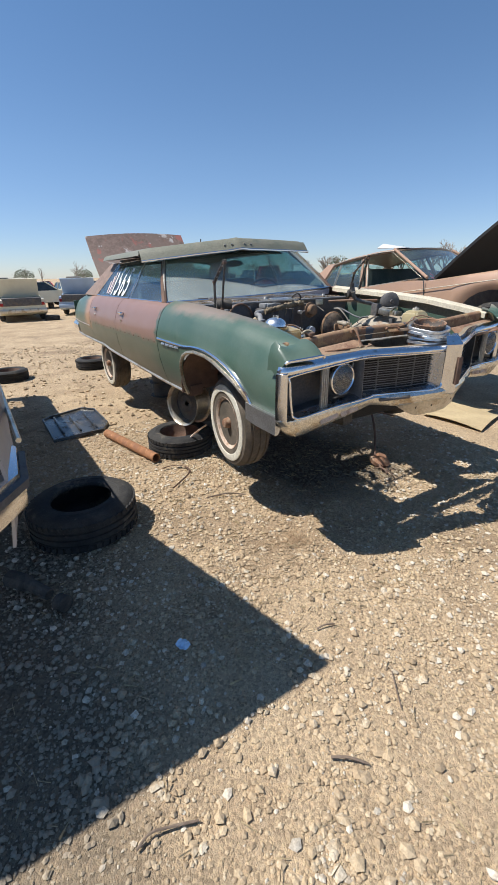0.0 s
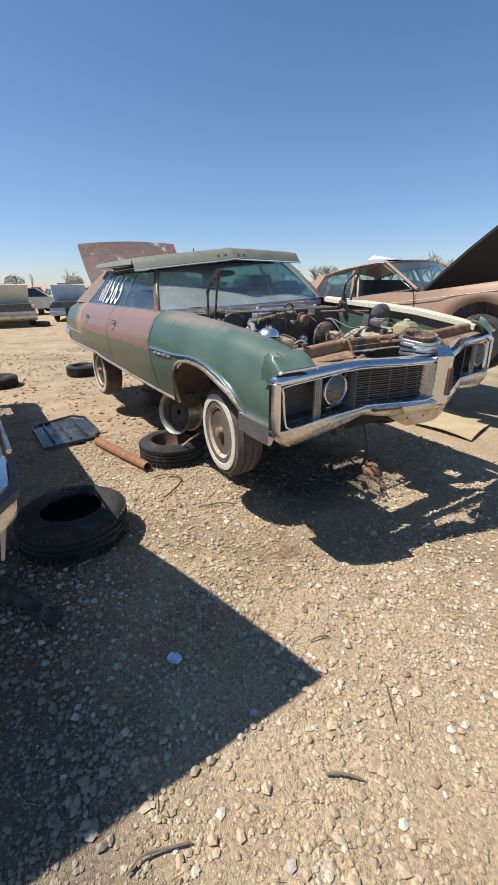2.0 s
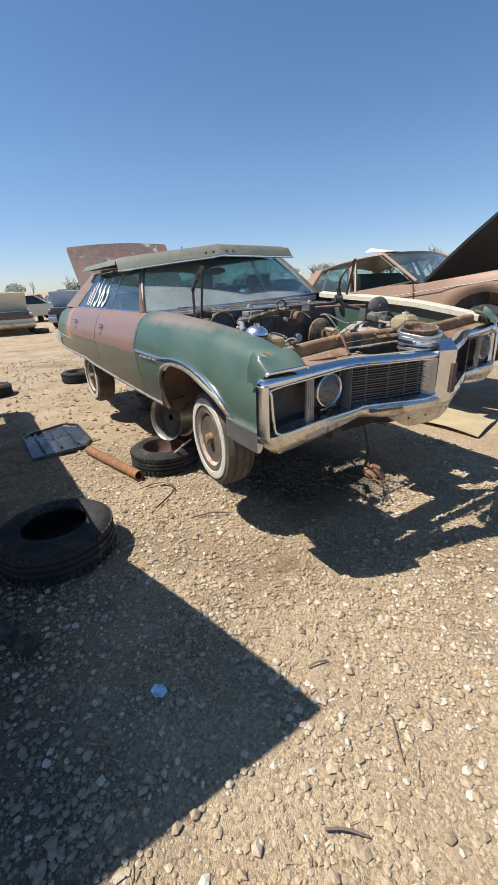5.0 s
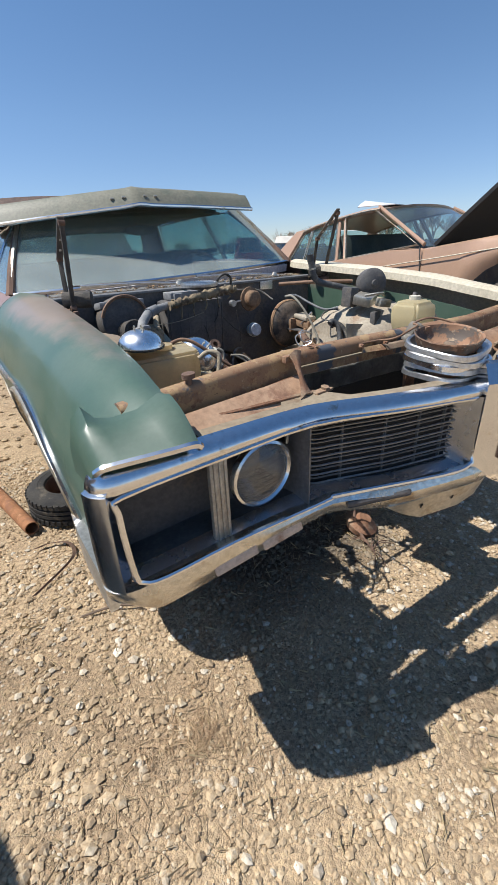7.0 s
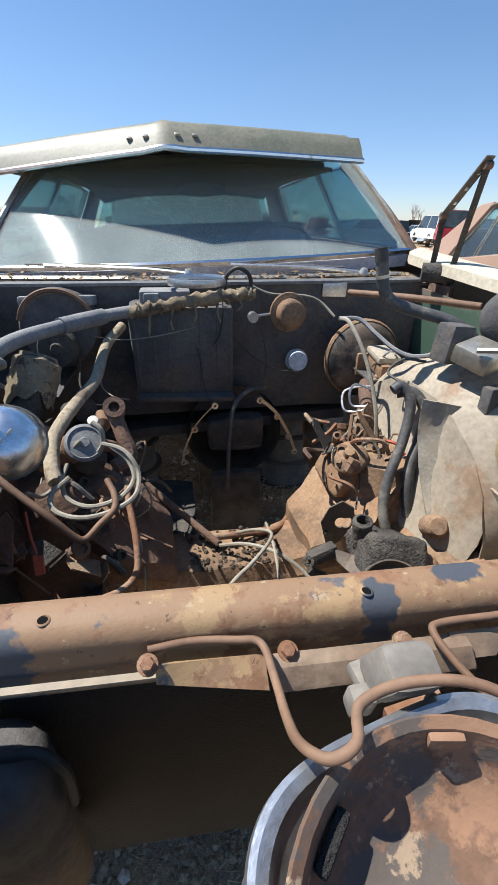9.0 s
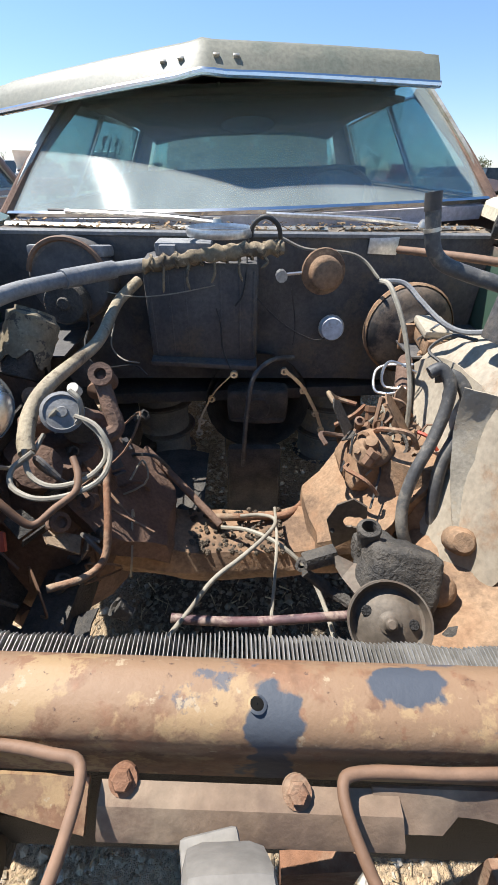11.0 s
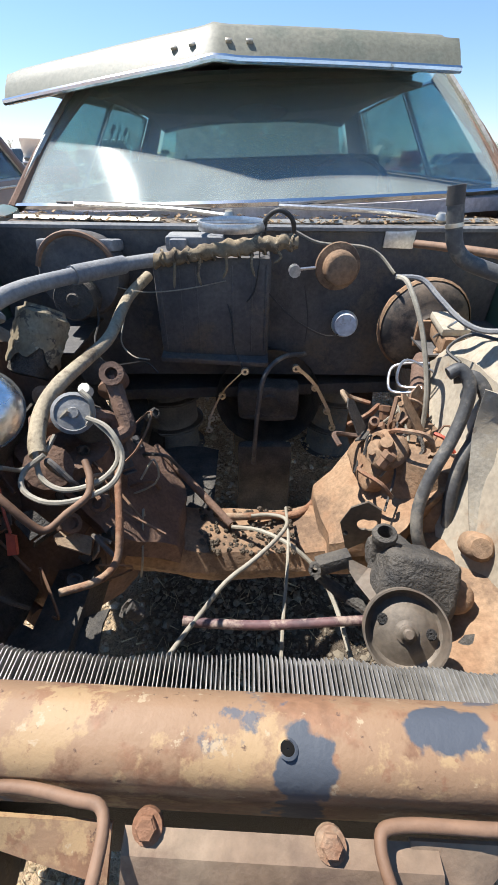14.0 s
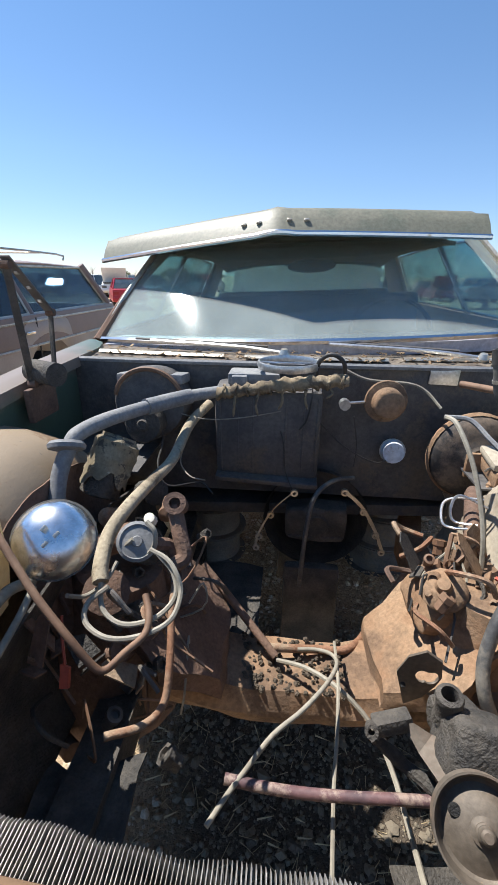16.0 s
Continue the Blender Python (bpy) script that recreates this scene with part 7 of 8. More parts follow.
bay("radiator_hose", tube(B(), [(0.400, 1.240, 1.600), (0.408, 1.235, 1.560), (0.420, 1.230, 1.505), (0.450, 1.225, 1.470), (0.510, 1.20, 1.450), (0.585, 1.165, 1.43), (0.645, 1.13, 1.395), (0.665, 1.10, 1.33)], 0.0165, 14, 5), OLDHOSE, "weathered black rubber hose with an open end")
bay("hose_end", lathe(B(), [(0.0, 0.0), (0.012, 0.0005), (0.0125, 0.004), (0.0175, 0.004), (0.0178, -0.03)], aim((0.400, 1.240, 1.601), (-0.16, 0.1, 1)), 16, False), DARKWIRE)
bay("hose_clamp", lathe(B(), [(0.0168, -0.004), (0.0182, -0.004), (0.0182, 0.004), (0.0168, 0.004)], aim((0.412, 1.233, 1.535), (-0.2, 0.1, 1)), 16, False), DULLCHROME)
bay("rust_pipe", tube(B(), [(0.48, 1.60, 1.44), (0.60, 1.42, 1.45), (0.74, 1.24, 1.45)], 0.011, 8, 5), COPPER)
bay("power_hose", tube(B(), [(0.425, 1.100, 1.262), (0.449, 1.100, 1.273), (0.469, 1.080, 1.245), (0.465, 1.060, 1.193), (0.439, 1.030, 1.122), (0.404, 1.000, 1.055), (0.383, 0.970, 0.986), (0.382, 0.940, 0.933), (0.402, 0.920, 0.881)], 0.0145, 10, 5), OLDHOSE, "thick rubber hose")
bay("power_hose", tube(B(), [(0.451, 1.120, 1.245), (0.488, 1.100, 1.252), (0.514, 1.070, 1.209), (0.499, 1.040, 1.139), (0.467, 1.010, 1.078), (0.456, 0.980, 1.004), (0.462, 0.960, 0.931), (0.474, 0.940, 0.853)], 0.0155, 10, 5), OLDHOSE, "scuffed rubber hose")
bay("hose_fitting", tube(B(), [(0.474, 0.940, 0.853), (0.495, 0.935, 0.805), (0.518, 0.930, 0.754)], 0.014, 8, 5), COPPER)
bay("brake_line", tube(B(), [(0.384, 1.420, 1.389), (0.394, 1.360, 1.385), (0.422, 1.280, 1.297), (0.438, 1.200, 1.168), (0.436, 1.160, 1.055), (0.417, 1.130, 0.994)], 0.0065, 7, 5), WIRE, "stiff pale pipe")
bay("speed_cable", tube(B(), [(0.379, 1.420, 1.388), (0.441, 1.400, 1.388), (0.474, 1.340, 1.356), (0.508, 1.280, 1.324), (0.547, 1.240, 1.310), (0.590, 1.200, 1.322)], 0.007, 7, 5), HOSE)
bay("brake_line", tube(B(), [(0.486, 1.320, 1.188), (0.425, 1.340, 1.179), (0.390, 1.340, 1.161), (0.380, 1.300, 1.124), (0.404, 1.280, 1.119), (0.447, 1.240, 1.144)], 0.004, 6, 5), ALU)
bay("brake_line", tube(B(), [(0.491, 1.300, 1.173), (0.422, 1.320, 1.198), (0.395, 1.300, 1.172), (0.402, 1.280, 1.140), (0.449, 1.250, 1.149)], 0.004, 6, 5), ALU)
bay("steering_pipe", tube(B(), [(0.376, 1.220, 1.138), (0.357, 1.170, 1.065), (0.410, 1.200, 1.090), (0.448, 1.220, 1.113)], 0.006, 6, 5), COPPER)
bay("steering_pipe", tube(B(), [(0.390, 1.200, 1.081), (0.404, 1.180, 1.041), (0.444, 1.200, 1.073)], 0.006, 6, 5), COPPER)
bay("steering_pipe", tube(B(), [(0.377, 1.200, 1.072), (0.385, 1.160, 1.018), (0.427, 1.140, 1.033)], 0.006, 6, 5), COPPER)
bay("red_wire", tube(B(), [(0.437, 1.100, 1.105), (0.457, 1.080, 1.102), (0.478, 1.060, 1.076)], 0.005, 6, 5), REDWIRE)
bay("thin_wire", tube(B(), [(0.472, 1.150, 1.266), (0.459, 1.200, 1.279), (0.502, 1.200, 1.314), (0.540, 1.150, 1.321)], 0.004, 6, 5), DARKWIRE)

# ---- neighbouring wrecks ----
def wreck_wheel(parent, c, s, r=0.32, flat=False):
    m = Matrix.Translation(c) @ aim((0, 0, 0), (s, 0, 0))
    t = part("tyre", lathe(B(), [(0.18, -0.09), (r - 0.05, -0.1), (r, -0.06), (r, 0.06), (r - 0.05, 0.1), (0.18, 0.09)], m, 24), RUBBER, parent)
    part("rim", lathe(B(), [(0.0, 0.03), (0.1, 0.04), (0.15, 0.0), (0.18, 0.09), (0.19, 0.08)], m, 20, False), DULLCHROME, parent)
    return t


def wagon(name, label, x0, x1, y0, ln, lift, paint, side, hoodpaint, near, slope_front=0.75, woods=False, hood_z=2.2, hood_y=0.02, glassmat=SIDEGLASS, screen_top=2.55, hinge_y=1.5, sedan=False):
    """An estate car that faces -y with its bonnet up: shell with real window openings, pillars, glass, trim, wheels."""
    c = (x0 + x1) / 2
    w = abs(x1 - x0) / 2
    e = thing(name, label, "car", (c, y0 + ln / 2, 0))
    zb, belt, roof = lift + 0.30, lift + 0.98, lift + 1.45
    ya, yb = y0 + 1.75, y0 + screen_top
    yr = y0 + ln
    for s in (-1, 1):
        rows = []
        arch = [y0 + 0.95 + 0.43 * math.cos(a) for a in span(math.pi, 0, 13)] + [y0 + 4.1 + 0.43 * math.cos(a) for a in span(math.pi, 0, 13)]
        for y in sorted(span(y0 + 0.08, yr, 14) + arch):
            b = zb
            for yc in (y0 + 0.95, y0 + 4.1):
                if abs(y - yc) < 0.43:
                    b = max(b, lift + 0.34 + math.sqrt(max(0, 0.43 ** 2 - (y - yc) ** 2)) * 0.95)
            t = belt - (0.05 if y < ya else 0) - 0.05 * max(0, (y0 + 0.8 - y))
            rows.append([(c + s * (w - 0.07 * max(0, 1 - (y - y0) / 0.6) - 0.05 * abs(k - 0.45) ** 1.5 * 2.2), y, b + (t - b) * k) for k in span(0, 1, 9)] + [(c + s * (w - 0.10), y, t + 0.015)])
        side_ob = part("body_side", sheet(B(), rows, 0.012), side, e, angle=50)
        tube(bm := B(), [(c + s * (w + (-0.004 if sedan else 0.002)), y, lift + (0.845 if sedan else 0.72)) for y in span(y0 + 0.1, yr - 0.05, 8)], 0.005 if sedan else 0.011, 6, 1)
        part("side_moulding", bm, PALEPAINT if sedan else DULLCHROME, e)
        if woods:
            rows = []
            for y in span(y0 + 0.1, yr - 0.01, 24):
                t = belt - (0.05 if y < ya else 0) - 0.05 * max(0, (y0 + 0.8 - y))
                rows.append([(c + s * (w + 0.004 - 0.07 * max(0, 1 - (y - y0) / 0.6) - 0.05 * abs((z - zb) / (t - zb) - 0.45) ** 1.5 * 2.2), y, z) for z in span(lift + 0.73, t, 5)])
            part("upper_side", sheet(B(), rows, 0.003), paint, e, "dark brown upper body side")
            tube(bm := B(), [(c + s * (w - 0.016), y, lift + 0.93) for y in span(y0 + 0.5, yr - 0.05, 8)], 0.010, 6, 1)
            part("side_moulding", bm, DULLCHROME, e)
        for y in (y0 + 1.75, y0 + 2.95, y0 + 3.9):
            part("door_seam", box(B(), (c + s * (w - 0.012), y, lift + 0.66), (0.012, 0.008, 0.6)), BLACKP, side_ob)
        for y in (y0 + 2.75, y0 + 3.75):
            part("door_handle", box(B(), (c + s * (w + 0.004), y, lift + 0.84), (0.03, 0.14, 0.025), (0, 0, 0), 0.006), CHROME, side_ob)
        for yw in (y0 + 0.95, y0 + 4.1):
            wreck_wheel(e, (c + s * (w - 0.14), yw, lift + 0.30), s)
        # pillars
        for k, (ya_, yb_) in enumerate(((ya, yb), (y0 + 2.72, y0 + 2.86), (y0 + 2.84, y0 + 2.94)) if sedan else ((ya, yb), (y0 + 2.95, y0 + 2.97), (y0 + 3.95, y0 + 3.93), (yr - 0.1, yr - 0.32))):
            tube(bm := B(), [(c + s * (w - 0.08), ya_, belt), (c + s * (w - 0.28), yb_, roof - 0.02)], (0.019 if sedan else 0.028) if k < 3 else 0.05, 8)
            part("pillar", bm, paint, e)
        for k, (p, q, r, t) in enumerate(((ya + 0.08, y0 + 2.70, y0 + 2.83, yb + 0.04), (y0 + 2.87, y0 + 3.42, y0 + 3.36, y0 + 2.97), (y0 + 3.45, y0 + 3.80, y0 + 3.48, y0 + 3.39)) if sedan else ((ya + 0.08, y0 + 2.92, y0 + 2.94, yb + 0.04), (y0 + 2.99, y0 + 3.92, y0 + 3.90, y0 + 3.0), (y0 + 3.98, yr - 0.16, yr - 0.37, y0 + 3.97))):
            if near and k == 0 and not woods:
                tube(bm := B(), [(c + s * (w - 0.070), p - 0.02, belt + 0.005), (c + s * (w - 0.070), q, belt + 0.005), (c + s * (w - 0.250), r, roof - 0.04), (c + s * (w - 0.250), t, roof - 0.04)], 0.012, 6, 1, True)
                part("window_frame", bm, DULLCHROME, e)
                continue
            sheet(bm := B(), [[(c + s * (w - 0.09), p, belt), (c + s * (w - 0.09), q, belt)], [(c + s * (w - 0.27), t, roof - 0.05), (c + s * (w - 0.27), r, roof - 0.05)]], 0.005)
            g = part("side_window", bm, glassmat, e)
            g.visible_shadow = False
            tube(bm := B(), [(c + s * (w - 0.086), p, belt + 0.005), (c + s * (w - 0.086), q, belt + 0.005), (c + s * (w - 0.266), r, roof - 0.05), (c + s * (w - 0.266), t, roof - 0.05)], 0.014 if woods else 0.008, 8, 1, True)
            part("window_frame", bm, DULLCHROME, g)
    sheet(bm := B(), [[(c + (w - 0.26) * u, y - (0.11 * (1 - u * u) if y < yb else 0.0), z - 0.04 * abs(u) ** 3 + (0.03 * (1 - u * u) if sedan and y > yb else 0.0)) for u in span(-1, 1, 11)] for y, z in (((yb - 0.02, roof - 0.015), (yb + 0.2, roof + 0.01), (yb + 0.7, roof + 0.02), (y0 + 3.4, roof), (y0 + 3.62, roof - 0.03)) if sedan else ((yb - 0.02, roof - 0.02), (yb + 0.2, roof + 0.01), (yr - 1.2, roof + 0.02), (yr - 0.3, roof)))], 0.02)
    part("roof", bm, paint, e)
    if sedan:
        for s in (-1, 1):
            tube(bm := B(), [(c + s * (w - 0.265), y, z) for y, z in ((yb - 0.03, roof - 0.055), (yb + 0.2, roof - 0.035), (yb + 0.7, roof - 0.03), (y0 + 3.4, roof - 0.045), (y0 + 3.64, roof - 0.075))], 0.026, 8, 3)
            part("roof_rail", bm, paint, e)
            tube(bm := B(), [(c + s * (w - 0.236), y, z) for y, z in ((yb - 0.03, roof - 0.05), (yb + 0.2, roof - 0.03), (yb + 0.7, roof - 0.025), (y0 + 3.4, roof - 0.04), (y0 + 3.64, roof - 0.07))], 0.007, 6, 3)
            part("drip_trim", bm, DULLCHROME, e)
            sheet(bm := B(), [[(c + s * (w - 0.09 - 0.18 * k), a + (b - a) * k, belt - 0.01 + k * (roof - 0.03 - belt)) for a, b in ((y0 + 3.84, y0 + 3.50), (y0 + 4.0, y0 + 3.56), (y0 + 4.18, y0 + 3.62), (y0 + 4.36, y0 + 3.66))] for k in (0, 0.3, 0.6, 0.85, 1.0)], 0.03)
            part("rear_pillar", bm, paint, e)
        sheet(bm := B(), [[(c + u * (w - 0.10), y, belt + 0.012 - 0.05 * max(0, y - yr + 0.5) - 0.015 * u * u) for u in span(-1, 1, 9)] for y in span(y0 + 4.32, yr - 0.02, 5)], 0.02)
        part("boot_lid", bm, paint, e)
    sheet(bm := B(), [[(c + u * (w - 0.10 - 0.2 * v), ya + v * (yb - ya) - 0.12 * (1 - u * u), belt - 0.02 + v * (roof - belt - 0.01)) for u in span(-1, 1, 9)] for v in (0, 0.33, 0.66, 1)], 0.006)
    part("windscreen", bm, glassmat, e).visible_shadow = False
    sheet(bm := B(), [[(c + u * (w - 0.12 - 0.15 * v), (y0 + 4.34 if sedan else yr - 0.05) - v * (0.68 if sedan else 0.27), belt + v * (roof - belt - 0.03)) for u in span(-1, 1, 5)] for v in (0, 1)], 0.006)
    part("tail_window", bm, glassmat, e).visible_shadow = False
    box(bm := B(), (c, yr - 0.03, (zb + belt) / 2), (2 * w - 0.16, 0.06, belt - zb), (0, 0, 0), 0.03)
    part("tail_gate", bm, side, e)
    for s in (-1, 1):
        part("tail_lamp", box(B(), (c + s * (w - 0.12), yr + 0.008, belt - 0.25), (0.09, 0.02, 0.3), (0, 0, 0), 0.006), REDLENS, e)
    box(bm := B(), (c, y0 + 3.1, lift + 0.42), (2 * w - 0.2, ln - 2.2, 0.06))
    part("floor_pan", bm, DARKRUST, e)
    box(bm := B(), (c, ya + 0.02, (zb + belt) / 2), (2 * w - 0.2, 0.04, belt - zb - 0.04))
    part("firewall", bm, BLACKP, e)
    for y in (y0 + 2.6, y0 + 3.5):
        box(bm := B(), (c, y, lift + 0.72), (2 * w - 0.4, 0.5, 0.2), (0, 0, 0), 0.05)
        box(bm, (c, y + 0.3, lift + 1.0), (2 * w - 0.4, 0.15, 0.5), (-8, 0, 0), 0.05)
        part("bench_seat", bm, SEAT, e)
    sheet(bm := B(), [[(c + u * (w - 0.12), ya + 0.25 * k, belt - 0.03) for u in span(-1, 1, 5)] for k in (-0.6, 1)], 0.04)
    part("dashboard", bm, SEAT, e)
    # front: bumper, lamps, grille
    sweep(bm := B(), [(c - w + 0.04, y0 + 0.45, lift + 0.42), (c - w + 0.06, y0 + 0.14, lift + 0.42), (c - w + 0.16, y0 - 0.0, lift + 0.42), (c, y0 - 0.06, lift + 0.42), (c + w - 0.16, y0 - 0.0, lift + 0.42), (c + w - 0.06, y0 + 0.14, lift + 0.42), (c + w - 0.04, y0 + 0.45, lift + 0.42)],
          [(0, 0), (0.04, 0.02), (0.05, 0.08), (0.035, 0.16), (0, 0.18), (-0.03, 0.17), (-0.03, 0.01)])
    fb = part("front_bumper", bm, CHROME, e, "chrome front bumper with a black rubber strip")
    sweep(bm := B(), [(c - w + 0.03, y0 + 0.44, lift + 0.52), (c - w + 0.05, y0 + 0.14, lift + 0.52), (c - w + 0.155, y0 - 0.01, lift + 0.52), (c, y0 - 0.07, lift + 0.52), (c + w - 0.155, y0 - 0.01, lift + 0.52), (c + w - 0.05, y0 + 0.14, lift + 0.52), (c + w - 0.03, y0 + 0.44, lift + 0.52)],
          [(0.03, 0), (0.055, 0.005), (0.055, 0.035), (0.03, 0.04)])
    part("rubber_strip", bm, BLACKP, fb)
    box(bm := B(), (c, y0 + 0.12, lift + 0.78), (2 * w - 0.3, 0.05, 0.3), (0, 0, 0), 0.01)
    part("grille", bm, GRILLE, e)
    for s in (-1, 1):
        part("marker_lamp", box(B(), (c + s * (w - 0.11), y0 + 0.20, lift + 0.76), (0.06, 0.13, 0.16), (0, 0, 0), 0.02), AMBER, e)
        part("headlamp", box(B(), (c + s * (w - 0.30), y0 + 0.09, lift + 0.80), (0.3, 0.04, 0.15), (0, 0, 0), 0.01), LENS, e)
    # bonnet, hinged at the screen
    hy, hz, ty, tz = y0 + hinge_y, belt + 0.02, y0 + hood_y, hood_z
    sheet(bm := B(), [[(c + u * (w - 0.08), hy + (ty - hy) * v, hz + (tz - hz) * v + 0.05 * math.sin(math.pi * v) - 0.03 * u * u) for u in span(-1, 1, 9)] for v in span(0, 1, 6)], 0.03)
    part("raised_bonnet", bm, hoodpaint, e, "bonnet propped open, its dark underside showing")
    if woods:
        for s in (-1, 1):
            part("roof_rail", tube(B(), [(c + s * (w - 0.36), yb + 0.5, roof + 0.03), (c + s * (w - 0.36), yb + 0.6, roof + 0.09), (c + s * (w - 0.36), yr - 0.7, roof + 0.09), (c + s * (w - 0.36), yr - 0.55, roof + 0.03)], 0.011, 6, 3), DULLCHROME, e)
        for y in (yb + 0.9, yr - 1.0):
            part("rack_bar", tube(B(), [(c - w + 0.36, y, roof + 0.09), (c + w - 0.36, y, roof + 0.09)], 0.010, 6), DULLCHROME, e)
    return e


wagon("brown_estate_car", "brown estate car with faded woodgrain sides, bonnet propped open", -4.25, -2.36, 0.1, 5.75, 0.42, WAGONP, WOODSIDE, WAGONP, False, woods=True, hood_z=2.2, glassmat=WAGONGLASS)
LININGP = mat("sooty bonnet lining", (0.016, 0.016, 0.018), (0.026, 0.025, 0.025), 0.8, 0, 6, 60, 0.2)
tan_car = wagon("tan_brown_sedan", "light brown sedan propped nose-up, door window missing, bonnet open", 2.38, 4.28, 0.0, 5.4, 0.55, BROWNCAR, BROWNCAR, LININGP, True, hood_z=2.33, hood_y=0.30, screen_top=2.40, hinge_y=1.66, sedan=True)
tan_car.matrix_basis = Matrix.Translation((0, 2.5, 0)) @ Matrix.Rotation(radians(-7.4), 4, "X") @ Matrix.Translation((0, -2.5, 0)) @ Matrix.Translation(tan_car.location)


sheet(bm := B(), [[(2.80 + 0.55 * u, 2.58 + 0.5 * v - 0.06 * u, 1.985 + 0.012 + v * (0.015 + 0.085 * max(0.0, 1 - u) * min(1, 5 * u)) - 0.03 * u) for u in span(0, 1, 11)] for v in span(0, 1, 4)], 0.008)
single("discarded_sheet", bm, SHEETP, "pale body panel lying on the brown car roof", "car part")


def far_car(c, turn, paint, label, cat="car", kind="sedan", hood=0.0, boot=0.0, ln=4.7, w=0.9, lift=0.05, group="distant rows of wrecks"):
    """A wreck of a far row: lofted shell with cabin, glass, bumpers, lamps, wheels, and lids that stand open."""
    e = thing("wrecked_car", label, cat, (0, 0, 0), group)
    z0, belt, roof = lift + 0.22, lift + 0.88, lift + (1.38 if kind == "sedan" else 1.7)
    prof = [(-ln / 2, z0 + 0.1), (-ln / 2 + 0.05, belt - 0.15), (-ln / 2 + 1.2, belt), (ln / 2 - 1.0, belt), (ln / 2 - 0.03, belt - 0.05), (ln / 2, z0 + 0.1), (ln / 2 - 0.2, z0), (-ln / 2 + 0.2, z0)]
    loft(bm := B(), [[(x, y, z) for y, z in prof] for x in (-w, -w + 0.06, w - 0.06, w)])
    for v in bm.verts:
        if v.co.z > belt - 0.2:
            v.co.x *= 0.95
    part("body", bm, paint, e)
    a, b, c1, d = (-ln / 2 + 1.25, -ln / 2 + 1.95, ln / 2 - 1.5, ln / 2 - 0.75) if kind == "sedan" else (-ln / 2 + 1.1, -ln / 2 + 1.7, ln / 2 - 0.35, ln / 2 - 0.05)
    loft(bm := B(), [[(u * (w - 0.09), a, belt - 0.01) if k == 0 else (u * (w - 0.27), b, roof) if k == 1 else (u * (w - 0.27), c1, roof - 0.02) if k == 2 else (u * (w - 0.09), d, belt - 0.01) for k in range(4)] for u in (-1, 1)])
    part("cabin", bm, DARKGLASS, e)
    sheet(bm := B(), [[(u * (w - 0.25), y, roof + 0.012 - 0.02 * u * u) for u in (-1, 0, 1)] for y in span(b, c1, 3)], 0.03)
    part("roof", bm, paint, e)
    for s in (-1, 1):
        for p, q in ((a, b), ((b + c1) / 2, (b + c1) / 2), (d, c1)):
            tube(bm := B(), [(s * (w - 0.085), p, belt), (s * (w - 0.265), q, roof)], 0.035, 5)
            part("pillar", bm, paint, e)
        for yw in (-ln / 2 + 0.85, ln / 2 - 0.95):
            wreck_wheel(e, (s * (w - 0.10), yw, lift + 0.26), s, 0.31)
        part("tail_lamp", box(B(), (s * (w - 0.2), ln / 2, belt - 0.22), (0.28, 0.03, 0.12)), REDLENS, e)
        part("headlamp", box(B(), (s * (w - 0.22), -ln / 2 + 0.03, belt - 0.28), (0.3, 0.03, 0.13)), LENS, e)
    for y in (-ln / 2, ln / 2):
        part("bumper", box(B(), (0, y, z0 + 0.17), (2 * w, 0.12, 0.16), (0, 0, 0), 0.03), paint if paint is not CARCREAM else DULLCHROME, e)
    if hood:
        sheet(bm := B(), [[(u * (w - 0.1), -ln / 2 + 1.25 - 1.1 * v * math.cos(hood), belt + 1.15 * v * math.sin(hood) + 0.02) for u in (-1, 0, 1)] for v in (0, 0.5, 1)], 0.03)
        part("raised_bonnet", bm, paint, e)
        box(bm := B(), (0, -ln / 2 + 0.65, belt - 0.03), (2 * w - 0.3, 0.95, 0.06))
        part("engine_bay", bm, BLACKP, e)
    if boot:
        sheet(bm := B(), [[(u * (w - 0.12), ln / 2 - 0.8 + 0.8 * v * math.cos(boot), belt + 0.02 + 0.8 * v * math.sin(boot)) for u in (-1, 0, 1)] for v in (0, 0.5, 1)], 0.03)
        part("raised_boot_lid", bm, paint, e)
        box(bm := B(), (0, ln / 2 - 0.36, belt - 0.13), (2 * w - 0.34, 0.78, 0.31), (0, 0, 0), 0.03)
        part("boot_well", bm, BLACKP, e)
    for o in e.children:
        o.matrix_parent_inverse = Matrix()
    e.matrix_basis = pose(*c, 0, 0, turn)
    return e


far_car((-0.45, 21.3, 0), 180, CARCREAM, "cream sedan with its boot lid raised, rear lamps showing", boot=1.2)
far_car((3.0, 22.8, 0), 158, CARBLUE, "pale blue sedan with its boot lid raised", boot=1.15)
far_car((16.4, 24.8, 0), 150, CARRED, "red hatchback standing high on wheel stands", kind="wagon", ln=3.8, w=0.85, lift=0.55)
far_car((20.5, 26.6, 0), 120, CARBLACK, "black sedan with its bonnet raised", hood=1.0, lift=0.5)
far_car((12.6, 28.0, 0), 95, CARGREY, "silver grey sedan in the next row", lift=0.4)
far_car((19.5, 31.5, 0), 170, CARWHITE, "white wagon in the next row", kind="wagon", lift=0.4)
far_car((-9.4, 24.6, 0), 205, CARRED, "dark red sedan seen from behind", lift=0.2)
far_car((-12.6, 31.0, 0), 20, CARWHITE, "white sedan with its bonnet raised", hood=0.9, lift=0.4)
far_car((-7.6, 32.0, 0), 350, CARWHITE, "white sedan with its bonnet raised", hood=0.9, lift=0.4)
